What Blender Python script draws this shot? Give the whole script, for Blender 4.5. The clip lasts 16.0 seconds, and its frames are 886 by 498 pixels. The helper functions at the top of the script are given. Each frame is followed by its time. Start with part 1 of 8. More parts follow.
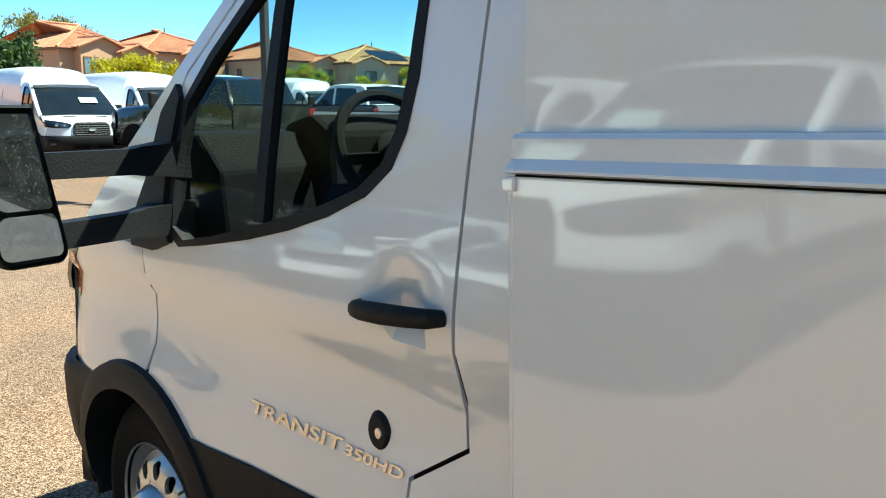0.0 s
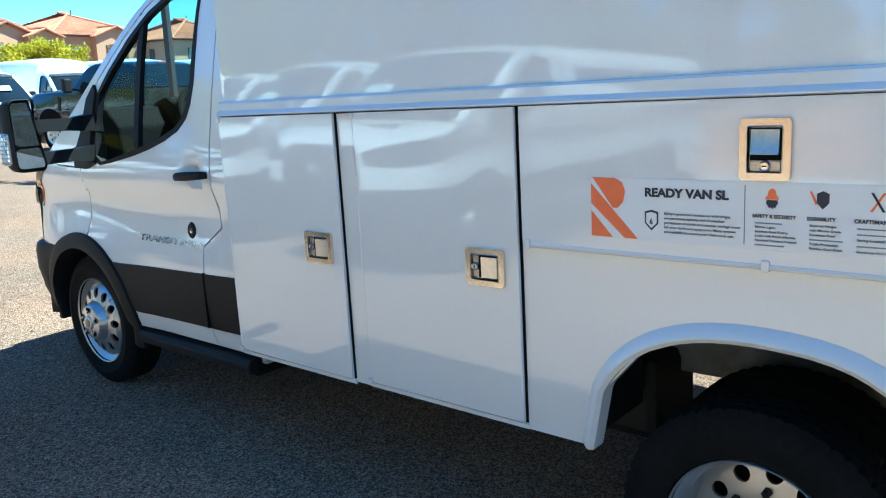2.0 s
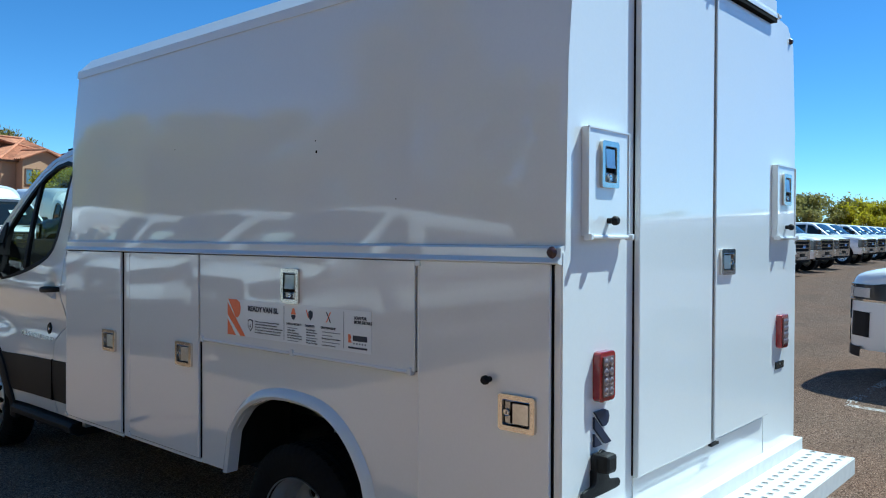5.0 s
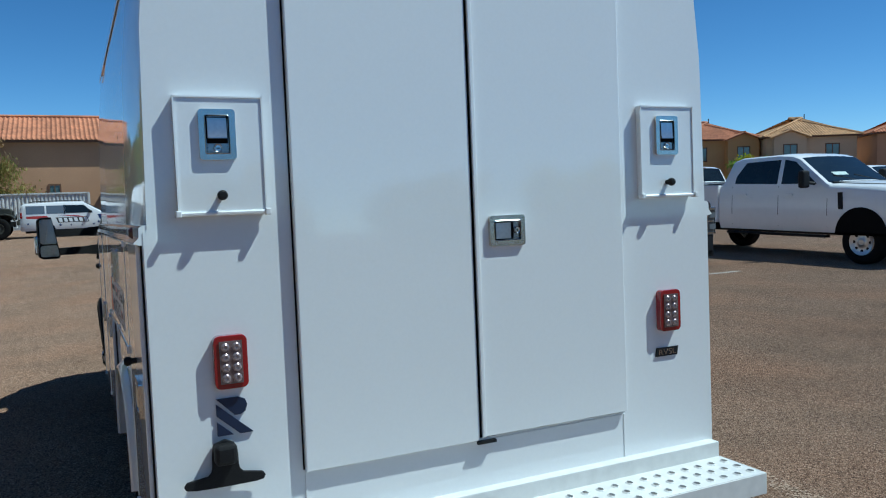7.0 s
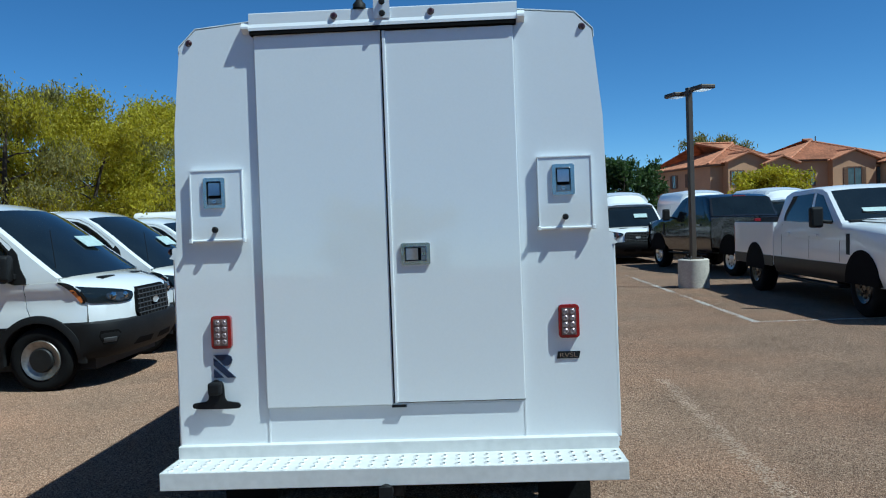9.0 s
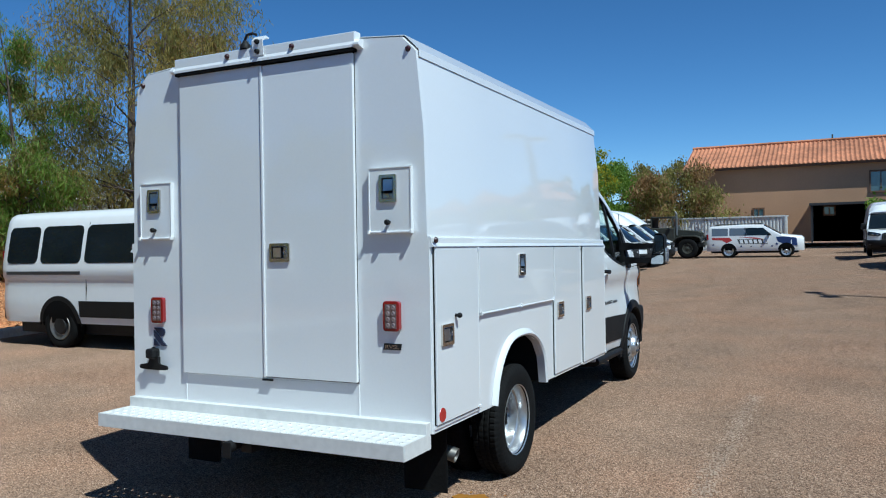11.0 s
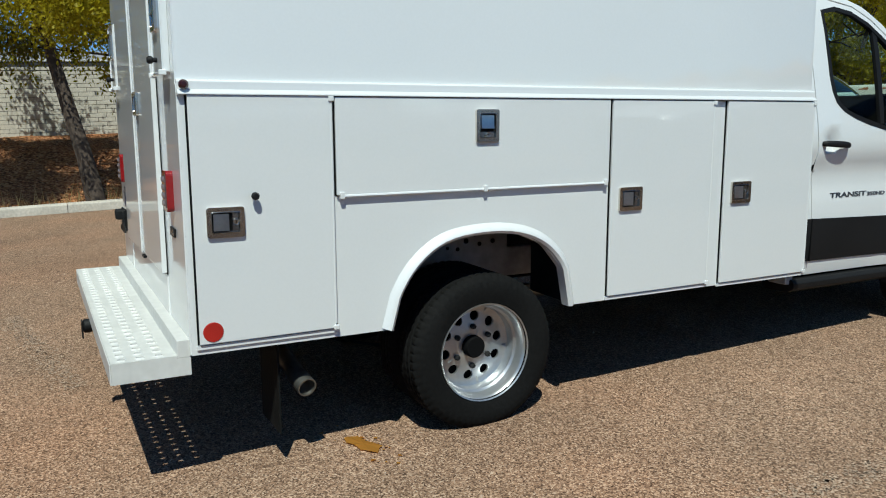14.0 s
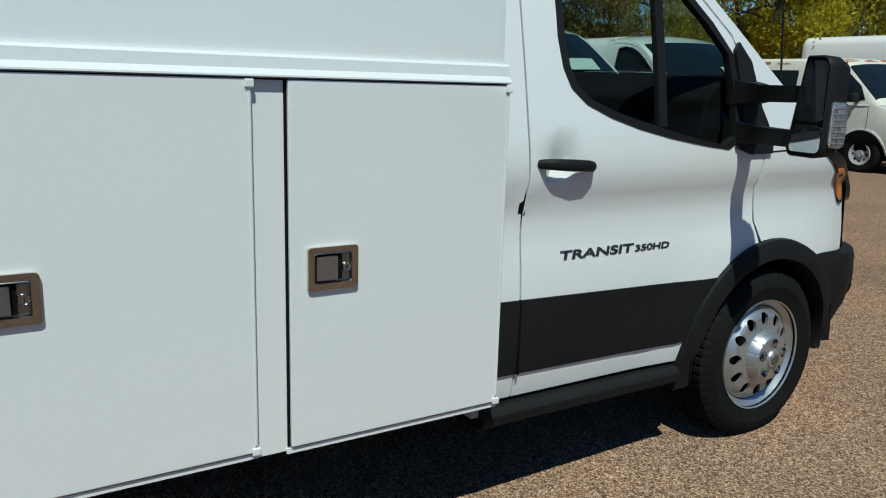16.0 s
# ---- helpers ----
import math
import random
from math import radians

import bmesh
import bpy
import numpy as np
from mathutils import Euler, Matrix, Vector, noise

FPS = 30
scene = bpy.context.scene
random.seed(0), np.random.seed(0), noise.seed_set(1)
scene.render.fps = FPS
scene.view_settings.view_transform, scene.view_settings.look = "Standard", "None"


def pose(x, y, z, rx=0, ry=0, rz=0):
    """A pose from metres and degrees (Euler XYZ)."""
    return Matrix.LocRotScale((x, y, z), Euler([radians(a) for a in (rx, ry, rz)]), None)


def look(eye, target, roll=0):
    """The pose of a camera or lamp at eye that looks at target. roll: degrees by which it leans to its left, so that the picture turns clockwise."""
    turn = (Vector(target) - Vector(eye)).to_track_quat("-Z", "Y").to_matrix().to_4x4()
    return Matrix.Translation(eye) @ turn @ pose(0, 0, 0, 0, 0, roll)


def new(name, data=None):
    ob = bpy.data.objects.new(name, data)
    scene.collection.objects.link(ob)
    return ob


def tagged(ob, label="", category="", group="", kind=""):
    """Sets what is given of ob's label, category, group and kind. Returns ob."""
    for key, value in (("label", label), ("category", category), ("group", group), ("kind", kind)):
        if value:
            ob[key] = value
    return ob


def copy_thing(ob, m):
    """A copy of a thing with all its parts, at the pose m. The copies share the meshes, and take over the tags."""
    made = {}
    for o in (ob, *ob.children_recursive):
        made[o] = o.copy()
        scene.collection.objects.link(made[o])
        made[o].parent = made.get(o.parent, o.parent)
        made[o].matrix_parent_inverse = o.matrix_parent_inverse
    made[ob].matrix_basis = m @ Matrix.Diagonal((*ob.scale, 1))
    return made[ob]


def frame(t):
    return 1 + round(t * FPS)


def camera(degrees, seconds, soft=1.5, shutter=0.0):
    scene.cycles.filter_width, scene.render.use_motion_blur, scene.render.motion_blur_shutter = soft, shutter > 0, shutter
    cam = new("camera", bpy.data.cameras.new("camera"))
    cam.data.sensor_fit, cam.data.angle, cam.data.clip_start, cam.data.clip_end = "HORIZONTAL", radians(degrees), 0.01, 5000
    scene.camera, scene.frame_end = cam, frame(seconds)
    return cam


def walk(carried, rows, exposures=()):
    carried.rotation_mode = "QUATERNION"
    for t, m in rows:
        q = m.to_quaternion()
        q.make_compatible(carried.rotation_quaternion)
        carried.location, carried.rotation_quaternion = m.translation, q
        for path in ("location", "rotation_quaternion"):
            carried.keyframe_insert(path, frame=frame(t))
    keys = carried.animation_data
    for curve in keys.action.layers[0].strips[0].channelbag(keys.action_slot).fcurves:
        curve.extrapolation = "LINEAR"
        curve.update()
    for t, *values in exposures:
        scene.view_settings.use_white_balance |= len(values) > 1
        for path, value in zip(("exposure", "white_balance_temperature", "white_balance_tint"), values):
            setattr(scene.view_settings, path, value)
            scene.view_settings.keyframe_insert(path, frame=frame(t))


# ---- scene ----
cam = camera(58.5, 16.0, 1.1)
PATH = [
    (0, (-1.884, 2.625, 1.475), (-0.496, 4.029, 1.159), -0.9),
    (0.5, (-2.106, 2.094, 1.45), (-0.748, 3.523, 1.114), -1.1),
    (1, (-2.363, 1.63, 1.446), (-0.951, 2.991, 1.055), -0.6),
    (1.5, (-2.581, 1.113, 1.422), (-1.146, 2.438, 0.995), -2.2),
    (2, (-2.88, 0.667, 1.454), (-1.388, 1.94, 1.063), -3.2),
    (2.5, (-3.063, 0.206, 1.455), (-1.559, 1.49, 1.154), -2.8),
    (3, (-3.298, -0.227, 1.446), (-1.796, 1.078, 1.245), -1.9),
    (3.5, (-3.455, -0.648, 1.454), (-1.96, 0.678, 1.38), -0.3),
    (4, (-3.579, -0.956, 1.48), (-2.093, 0.383, 1.467), 0.5),
    (4.5, (-3.416, -1.147, 1.484), (-1.927, 0.189, 1.506), 1.0),
    (5, (-3.026, -1.283, 1.483), (-1.527, 0.04, 1.454), 0.2),
    (5.2, (-2.799, -1.282, 1.439), (-1.273, 0.01, 1.386), -0.1),
    (7.3, (-1.014, -2.654, 1.474), (-0.327, -0.778, 1.39), -2.7),
    (7.5, (-0.874, -2.832, 1.457), (-0.279, -0.923, 1.393), -2.8),
    (8, (-0.525, -3.288, 1.457), (-0.1, -1.334, 1.421), -2.8),
    (8.5, (-0.083, -3.59, 1.437), (0.082, -1.597, 1.435), -2.7),
    (9, (0.39, -3.751, 1.428), (0.314, -1.753, 1.417), -2.1),
    (9.2, (0.646, -3.787, 1.446), (0.45, -1.797, 1.426), -1.9),
    (11.3, (3.262, -3.466, 1.386), (2.249, -1.742, 1.377), -0.8),
    (11.5, (3.5, -3.35, 1.412), (2.392, -1.686, 1.38), -0.8),
    (12, (3.916, -2.947, 1.402), (2.58, -1.464, 1.287), -0.7),
    (12.5, (4.24, -2.429, 1.375), (2.694, -1.18, 1.16), -1.3),
    (13, (4.296, -1.812, 1.362), (2.673, -0.68, 1.071), -1.1),
    (13.5, (4.276, -1.121, 1.336), (2.575, -0.125, 0.998), -0.7),
    (14, (3.996, -0.483, 1.318), (2.246, 0.428, 0.993), -0.2),
    (14.5, (3.77, 0.131, 1.325), (1.989, 0.985, 1.016), 0.4),
    (15, (3.441, 0.725, 1.325), (1.664, 1.571, 0.971), 1.5),
    (15.5, (3.206, 1.352, 1.359), (1.477, 2.279, 0.968), 1.6),
    (16, (2.875, 1.982, 1.408), (1.219, 3.023, 0.993), 1.7),
]
# The rows are in the axes of the service van, which stands nose-down by 1.7 degrees on the level lot.
VAN = pose(0, 0, 0, -1.7) @ pose(0, 0, 0.1156)
EXPOSURES = [(0.0, 1.58, 6150, -13), (0.5, 1.50, 5480, -14), (1.0, 1.60, 4980, -15), (1.5, 1.68, 4960, -17), (2.0, 1.90, 4890, -17), (2.5, 1.87, 4840, -17), (3.0, 1.64, 4880, -16), (3.5, 1.25, 4880, -14), (4.0, 0.88, 5060, -11), (5.0, 0.62, 5120, -9), (7.3, -0.02, 5260, -8), (9.2, 0.06, 5200, -8), (11.3, 0.07, 5480, -3), (12.5, 0.02, 5950, -3), (13.5, -0.06, 6100, -4), (14.5, -0.24, 6000, -6), (16.0, -0.32, 6000, -7)]
walk(cam, [(t, VAN @ look(e, g, r)) for t, e, g, r in PATH], EXPOSURES)

# ---------------------------------------------------------------- light
SUN_WAY = Vector((0.60, -0.27, 1.0)).normalized()
world = bpy.data.worlds.new("world")
scene.world = world
world.use_nodes = True
sky = world.node_tree.nodes.new("ShaderNodeTexSky")
sky.sky_type = "NISHITA"
sky.sun_disc = False
sky.sun_elevation = math.asin(SUN_WAY.z)
sky.sun_rotation = math.atan2(SUN_WAY.x, SUN_WAY.y)
sky.altitude = 1500
sky.air_density = 0.7
sky.dust_density = 0.05
sky.ozone_density = 4.0
deep = world.node_tree.nodes.new("ShaderNodeHueSaturation")
deep.inputs["Saturation"].default_value = 1.13
world.node_tree.links.new(sky.outputs[0], deep.inputs["Color"])
world.node_tree.links.new(deep.outputs[0], world.node_tree.nodes["Background"].inputs[0])
world.node_tree.nodes["Background"].inputs[1].default_value = 0.101
sun = new("sun", bpy.data.lights.new("sun", "SUN"))
sun.data.energy, sun.data.angle, sun.data.color = 5.0, radians(0.53), (1.0, 0.95, 0.87)
sun.matrix_world = look((0, 0, 30) , Vector((0, 0, 30)) - SUN_WAY)


# ---------------------------------------------------------------- materials
def material(name, color, rough=0.5, metal=0.0, coat=0.0, spread=0.08, scale=40.0, big=1.5, bump=0.0, spec=0.5):
    """A principled material whose colour wanders at a fine and a coarse scale."""
    m = bpy.data.materials.new(name)
    m.use_nodes = True
    nt = m.node_tree
    b = nt.nodes["Principled BSDF"]
    b.inputs["Roughness"].default_value = rough
    b.inputs["Metallic"].default_value = metal
    b.inputs["Coat Weight"].default_value = coat
    b.inputs["Coat Roughness"].default_value = 0.04
    b.inputs["Specular IOR Level"].default_value = spec
    tc = nt.nodes.new("ShaderNodeTexCoord")
    fine, coarse = nt.nodes.new("ShaderNodeTexNoise"), nt.nodes.new("ShaderNodeTexNoise")
    fine.inputs["Scale"].default_value, coarse.inputs["Scale"].default_value = scale, big
    fine.inputs["Detail"].default_value = coarse.inputs["Detail"].default_value = 3
    mix = nt.nodes.new("ShaderNodeMath")
    mix.operation = "ADD"
    ramp = nt.nodes.new("ShaderNodeValToRGB")
    lo, hi = [max(0.0, c * (1 - spread)) for c in color], [min(1.0, c * (1 + spread)) for c in color]
    ramp.color_ramp.elements[0].color, ramp.color_ramp.elements[1].color = (*lo, 1), (*hi, 1)
    ramp.color_ramp.elements[0].position, ramp.color_ramp.elements[1].position = 0.35, 0.65
    half = nt.nodes.new("ShaderNodeMath")
    half.operation, half.inputs[1].default_value = "MULTIPLY", 0.5
    for n in (fine, coarse):
        nt.links.new(tc.outputs["Object"], n.inputs["Vector"])
    nt.links.new(fine.outputs["Fac"], mix.inputs[0])
    nt.links.new(coarse.outputs["Fac"], mix.inputs[1])
    nt.links.new(mix.outputs[0], half.inputs[0])
    nt.links.new(half.outputs[0], ramp.inputs[0])
    nt.links.new(ramp.outputs[0], b.inputs["Base Color"])
    if bump:
        bm_ = nt.nodes.new("ShaderNodeBump")
        bm_.inputs["Strength"].default_value = bump
        bm_.inputs["Distance"].default_value = 0.01
        nt.links.new(fine.outputs["Fac"], bm_.inputs["Height"])
        nt.links.new(bm_.outputs[0], b.inputs["Normal"])
    return m


def glass(name, tint=(0.75, 0.85, 0.8), rough=0.0):
    """A thin pane: clear with a tint, and a mirror at a slant."""
    m = bpy.data.materials.new(name)
    m.use_nodes = True
    nt = m.node_tree
    nt.nodes.remove(nt.nodes["Principled BSDF"])
    t, g, mix, f = (nt.nodes.new("ShaderNode" + k) for k in ("BsdfTransparent", "BsdfGlossy", "MixShader", "LayerWeight"))
    t.inputs[0].default_value = (*tint, 1)
    g.inputs["Roughness"].default_value = rough
    f.inputs[0].default_value = 0.5
    power, gain = nt.nodes.new("ShaderNodeMath"), nt.nodes.new("ShaderNodeMath")
    power.operation, power.inputs[1].default_value = "POWER", 5.0
    gain.operation, gain.inputs[1].default_value, gain.inputs[2].default_value = "MULTIPLY_ADD", 0.6, 0.006
    nt.links.new(f.outputs["Facing"], power.inputs[0])
    nt.links.new(power.outputs[0], gain.inputs[0])
    nt.links.new(gain.outputs[0], mix.inputs[0])
    nt.links.new(t.outputs[0], mix.inputs[1])
    nt.links.new(g.outputs[0], mix.inputs[2])
    nt.links.new(mix.outputs[0], nt.nodes["Material Output"].inputs[0])
    return m


def speckled(name, dark, light, pale, grain, patch, rough=0.9, bump=0.6):
    """Crushed stone: grains of three colours, worn patches over them."""
    m = bpy.data.materials.new(name)
    m.use_nodes = True
    nt = m.node_tree
    b = nt.nodes["Principled BSDF"]
    b.inputs["Roughness"].default_value = rough
    b.inputs["Specular IOR Level"].default_value = 0.06
    b.inputs["Diffuse Roughness"].default_value = 1.0
    tc = nt.nodes.new("ShaderNodeTexCoord")
    vor, n1, n2 = nt.nodes.new("ShaderNodeTexVoronoi"), nt.nodes.new("ShaderNodeTexNoise"), nt.nodes.new("ShaderNodeTexNoise")
    vor.inputs["Scale"].default_value = grain
    n1.inputs["Scale"].default_value, n1.inputs["Detail"].default_value = patch, 6
    n2.inputs["Scale"].default_value, n2.inputs["Detail"].default_value = patch * 0.12, 4
    for n in (vor, n1, n2):
        nt.links.new(tc.outputs["Object"], n.inputs["Vector"])
    sep = nt.nodes.new("ShaderNodeSeparateColor")
    nt.links.new(vor.outputs["Color"], sep.inputs[0])
    ramp = nt.nodes.new("ShaderNodeValToRGB")
    e = ramp.color_ramp.elements
    e[0].color, e[0].position = (*[c * 0.62 for c in dark], 1), 0.0
    e[1].color, e[1].position = (*pale, 1), 1.0
    for where_, tone_ in ((0.16, dark), (0.42, [0.45 * a + 0.55 * b_ for a, b_ in zip(dark, light)]), (0.68, light)):
        e.new(where_).color = (*tone_, 1)
    nt.links.new(sep.outputs[0], ramp.inputs[0])
    tone = nt.nodes.new("ShaderNodeMapRange")
    tone.inputs["From Min"].default_value, tone.inputs["From Max"].default_value = 0.3, 0.7
    tone.inputs["To Min"].default_value, tone.inputs["To Max"].default_value = 0.84, 1.14
    tone2 = nt.nodes.new("ShaderNodeMapRange")
    tone2.inputs["From Min"].default_value, tone2.inputs["From Max"].default_value = 0.3, 0.7
    tone2.inputs["To Min"].default_value, tone2.inputs["To Max"].default_value = 0.94, 1.06
    nt.links.new(n1.outputs["Fac"], tone.inputs[0])
    nt.links.new(n2.outputs["Fac"], tone2.inputs[0])
    mul = nt.nodes.new("ShaderNodeMath")
    mul.operation = "MULTIPLY"
    nt.links.new(tone.outputs[0], mul.inputs[0])
    nt.links.new(tone2.outputs[0], mul.inputs[1])
    # coarser stones and pits among the grains
    for k, low, high in ((0.5, 0.84, 1.16), (0.21, 0.96, 1.04)):
        stone, part_, amount = nt.nodes.new("ShaderNodeTexVoronoi"), nt.nodes.new("ShaderNodeSeparateColor"), nt.nodes.new("ShaderNodeMapRange")
        stone.inputs["Scale"].default_value = grain * k
        nt.links.new(tc.outputs["Object"], stone.inputs["Vector"])
        nt.links.new(stone.outputs["Color"], part_.inputs[0])
        nt.links.new(part_.outputs[1], amount.inputs[0])
        amount.inputs["To Min"].default_value, amount.inputs["To Max"].default_value = low, high
        more = nt.nodes.new("ShaderNodeMath")
        more.operation = "MULTIPLY"
        nt.links.new(mul.outputs[0], more.inputs[0])
        nt.links.new(amount.outputs[0], more.inputs[1])
        mul = more
    # rust-coloured dust in patches
    dust, where, rusty = nt.nodes.new("ShaderNodeTexNoise"), nt.nodes.new("ShaderNodeMapRange"), nt.nodes.new("ShaderNodeMix")
    dust.inputs["Scale"].default_value, dust.inputs["Detail"].default_value = patch * 0.5, 5
    nt.links.new(tc.outputs["Object"], dust.inputs["Vector"])
    nt.links.new(dust.outputs["Fac"], where.inputs[0])
    where.inputs["From Min"].default_value, where.inputs["From Max"].default_value = 0.42, 0.68
    rusty.data_type, rusty.blend_type = "RGBA", "MULTIPLY"
    rusty.inputs["B"].default_value = (1.0, 0.91, 0.86, 1)
    nt.links.new(where.outputs[0], rusty.inputs["Factor"])
    mix = nt.nodes.new("ShaderNodeMix")
    mix.data_type, mix.blend_type = "RGBA", "MULTIPLY"
    mix.inputs["Factor"].default_value = 1.0
    nt.links.new(ramp.outputs[0], mix.inputs["A"])
    nt.links.new(mul.outputs[0], mix.inputs["B"])
    nt.links.new(mix.outputs["Result"], rusty.inputs["A"])
    nt.links.new(rusty.outputs["Result"], b.inputs["Base Color"])
    bu = nt.nodes.new("ShaderNodeBump")
    bu.inputs["Strength"].default_value, bu.inputs["Distance"].default_value = bump, 0.006
    nt.links.new(vor.outputs["Distance"], bu.inputs["Height"])
    nt.links.new(bu.outputs[0], b.inputs["Normal"])
    return m


WHITE = material("white_gloss_paint", (0.78, 0.79, 0.79), 0.4, 0, 1.0, 0.015, 90, 0.9)
WHITE.node_tree.nodes["Principled BSDF"].inputs["Coat IOR"].default_value = 1.75
WHITE.node_tree.nodes["Principled BSDF"].inputs["Coat Roughness"].default_value = 0.045
WHITE_FAR = material("white_vehicle_paint", (0.80, 0.80, 0.80), 0.3, 0, 0.6, 0.02, 8, 0.7)
WHITE_MATT = material("white_powder_coat", (0.78, 0.79, 0.79), 0.45, 0, 0.2, 0.03, 60, 2, 0.05)
CREAM = material("faded_cream_paint", (0.70, 0.68, 0.60), 0.5, 0, 0.2, 0.06, 12, 2)
RUST = material("rust_peeled_paint", (0.32, 0.13, 0.06), 0.85, 0, 0, 0.4, 14, 4, 0.3)
BLACK = material("black_textured_plastic", (0.0095, 0.0095, 0.010), 0.6, 0, 0, 0.25, 160, 3, 0.15, 0.24)
GREYPL = material("dark_grey_plastic", (0.045, 0.045, 0.047), 0.5, 0, 0, 0.2, 120, 3, 0.1)
RUBBER = material("black_rubber", (0.0075, 0.0075, 0.0075), 0.85, 0, 0, 0.3, 60, 5, 0.2, 0.16)
SEAL = material("black_seal", (0.005, 0.005, 0.0055), 0.85, 0, 0, 0.08, 40, 1.5, 0, 0.1)
CHROME = material("chrome", (0.60, 0.59, 0.575), 0.14, 1, 0, 0.05, 30, 4)
LATCHPLATE = material("satin_chrome_plate", (0.66, 0.61, 0.545), 0.19, 1, 0, 0.06, 60, 6)
PADDLE = material("brushed_paddle_steel", (0.58, 0.57, 0.56), 0.30, 1, 0, 0.10, 90, 8)
CHROME_RECESS = material("darkened_recess_chrome", (0.40, 0.395, 0.385), 0.24, 1, 0, 0.12, 60, 8)
DARKMET = material("dark_recess_metal", (0.07, 0.07, 0.07), 0.25, 1, 0, 0.2, 50, 5)
ALLOY = material("silver_wheel_paint", (0.58, 0.59, 0.60), 0.32, 0.8, 0.3, 0.06, 40, 5)
STEEL = material("raw_steel", (0.32, 0.31, 0.29), 0.45, 0.9, 0, 0.3, 25, 4, 0.1)
FRAME = material("chassis_grey", (0.40, 0.40, 0.41), 0.55, 0.1, 0, 0.3, 15, 3)
CHASSIS = material("chassis_black", (0.011, 0.011, 0.011), 0.6, 0.2, 0, 0.4, 15, 3)
RED = material("red_lamp_lens", (0.24, 0.008, 0.010), 0.15, 0, 0.8, 0.1, 60, 5)
DARKRED = material("dark_red_marker_lens", (0.035, 0.006, 0.006), 0.3, 0, 0.3)
REFLECT = material("red_reflector", (0.40, 0.02, 0.015), 0.25, 0, 0.5, 0.15, 300, 6)
AMBER = material("amber_lens", (0.75, 0.22, 0.02), 0.2, 0, 0.6)
AMBERDULL = material("dull_amber_lens", (0.58, 0.17, 0.035), 0.2, 0, 0.8)
LED = material("clear_led_lens", (0.30, 0.31, 0.34), 0.10, 0.5, 0.8, 0.3, 180, 8)
SIDELAMP = material("bright_clear_lamp", (0.50, 0.51, 0.53), 0.08, 0.75, 1.0, 0.35, 90, 40)
TAILDIODE = material("tail_lamp_diode", (0.30, 0.24, 0.24), 0.22, 0.4, 0.4, 0.3, 180, 8)
LAMPGLASS = material("smoked_lamp_glass", (0.03, 0.034, 0.04), 0.06, 0.0, 1.0, 0.3, 26, 8)
LENSCLEAR = material("clear_tail_lens", (0.17, 0.12, 0.12), 0.12, 0.3, 0.8, 0.45, 220, 30)
HEADLAMP = material("headlamp_lens", (0.13, 0.145, 0.165), 0.08, 0.25, 1.0, 0.12, 22, 6)
NAVY = material("navy_print", (0.012, 0.02, 0.05), 0.4)
ORANGE = material("orange_print", (0.80, 0.17, 0.05), 0.4, 0, 0.2)
PRINTWHITE = material("white_vinyl", (0.80, 0.82, 0.84), 0.4, 0, 0.2, 0.01)
PRINTDARK = material("dark_small_print", (0.06, 0.07, 0.09), 0.5)
PRINTGREY = material("grey_print", (0.20, 0.22, 0.26), 0.5)
INTERIOR = material("charcoal_cab_trim", (0.006, 0.006, 0.0065), 0.85, 0, 0, 0.3, 60, 4, 0.1, 0.08)
SEATCLOTH = material("dark_grey_seat_cloth", (0.013, 0.013, 0.014), 0.9, 0, 0, 0.3, 200, 5, 0.3)
PANE = glass("clear_pane", (0.74, 0.82, 0.78))
PANE_DARK = material("dark_glass", (0.010, 0.014, 0.017), 0.04, 0, 0, 0.3, 2, 0.6, 0, 0.42)
MIRROR = material("mirror_glass", (0.46, 0.49, 0.50), 0.03, 1.0, 0, 0.12, 70, 9)


def dusty(m, amount, scale, color):
    """Dried drops and dust over a shiny surface."""
    nt = m.node_tree
    out, b = nt.nodes["Material Output"], nt.nodes["Principled BSDF"]
    drops, fine, pick = nt.nodes.new("ShaderNodeTexVoronoi"), nt.nodes.new("ShaderNodeTexNoise"), nt.nodes.new("ShaderNodeMapRange")
    tc, film, mix, plus = nt.nodes.new("ShaderNodeTexCoord"), nt.nodes.new("ShaderNodeBsdfDiffuse"), nt.nodes.new("ShaderNodeMixShader"), nt.nodes.new("ShaderNodeMath")
    drops.inputs["Scale"].default_value, fine.inputs["Scale"].default_value = scale, scale * 0.3
    pick.inputs["From Min"].default_value, pick.inputs["From Max"].default_value = 0.12, 0.34
    pick.inputs["To Min"].default_value, pick.inputs["To Max"].default_value = amount * 1.8, amount * 0.4
    plus.operation, film.inputs[0].default_value = "MULTIPLY", (*color, 1)
    for n in (drops, fine):
        nt.links.new(tc.outputs["Object"], n.inputs["Vector"])
    nt.links.new(drops.outputs["Distance"], pick.inputs[0])
    nt.links.new(pick.outputs[0], plus.inputs[0])
    nt.links.new(fine.outputs["Fac"], plus.inputs[1])
    nt.links.new(plus.outputs[0], mix.inputs[0])
    nt.links.new(b.outputs[0], mix.inputs[1])
    nt.links.new(film.outputs[0], mix.inputs[2])
    nt.links.new(mix.outputs[0], out.inputs[0])


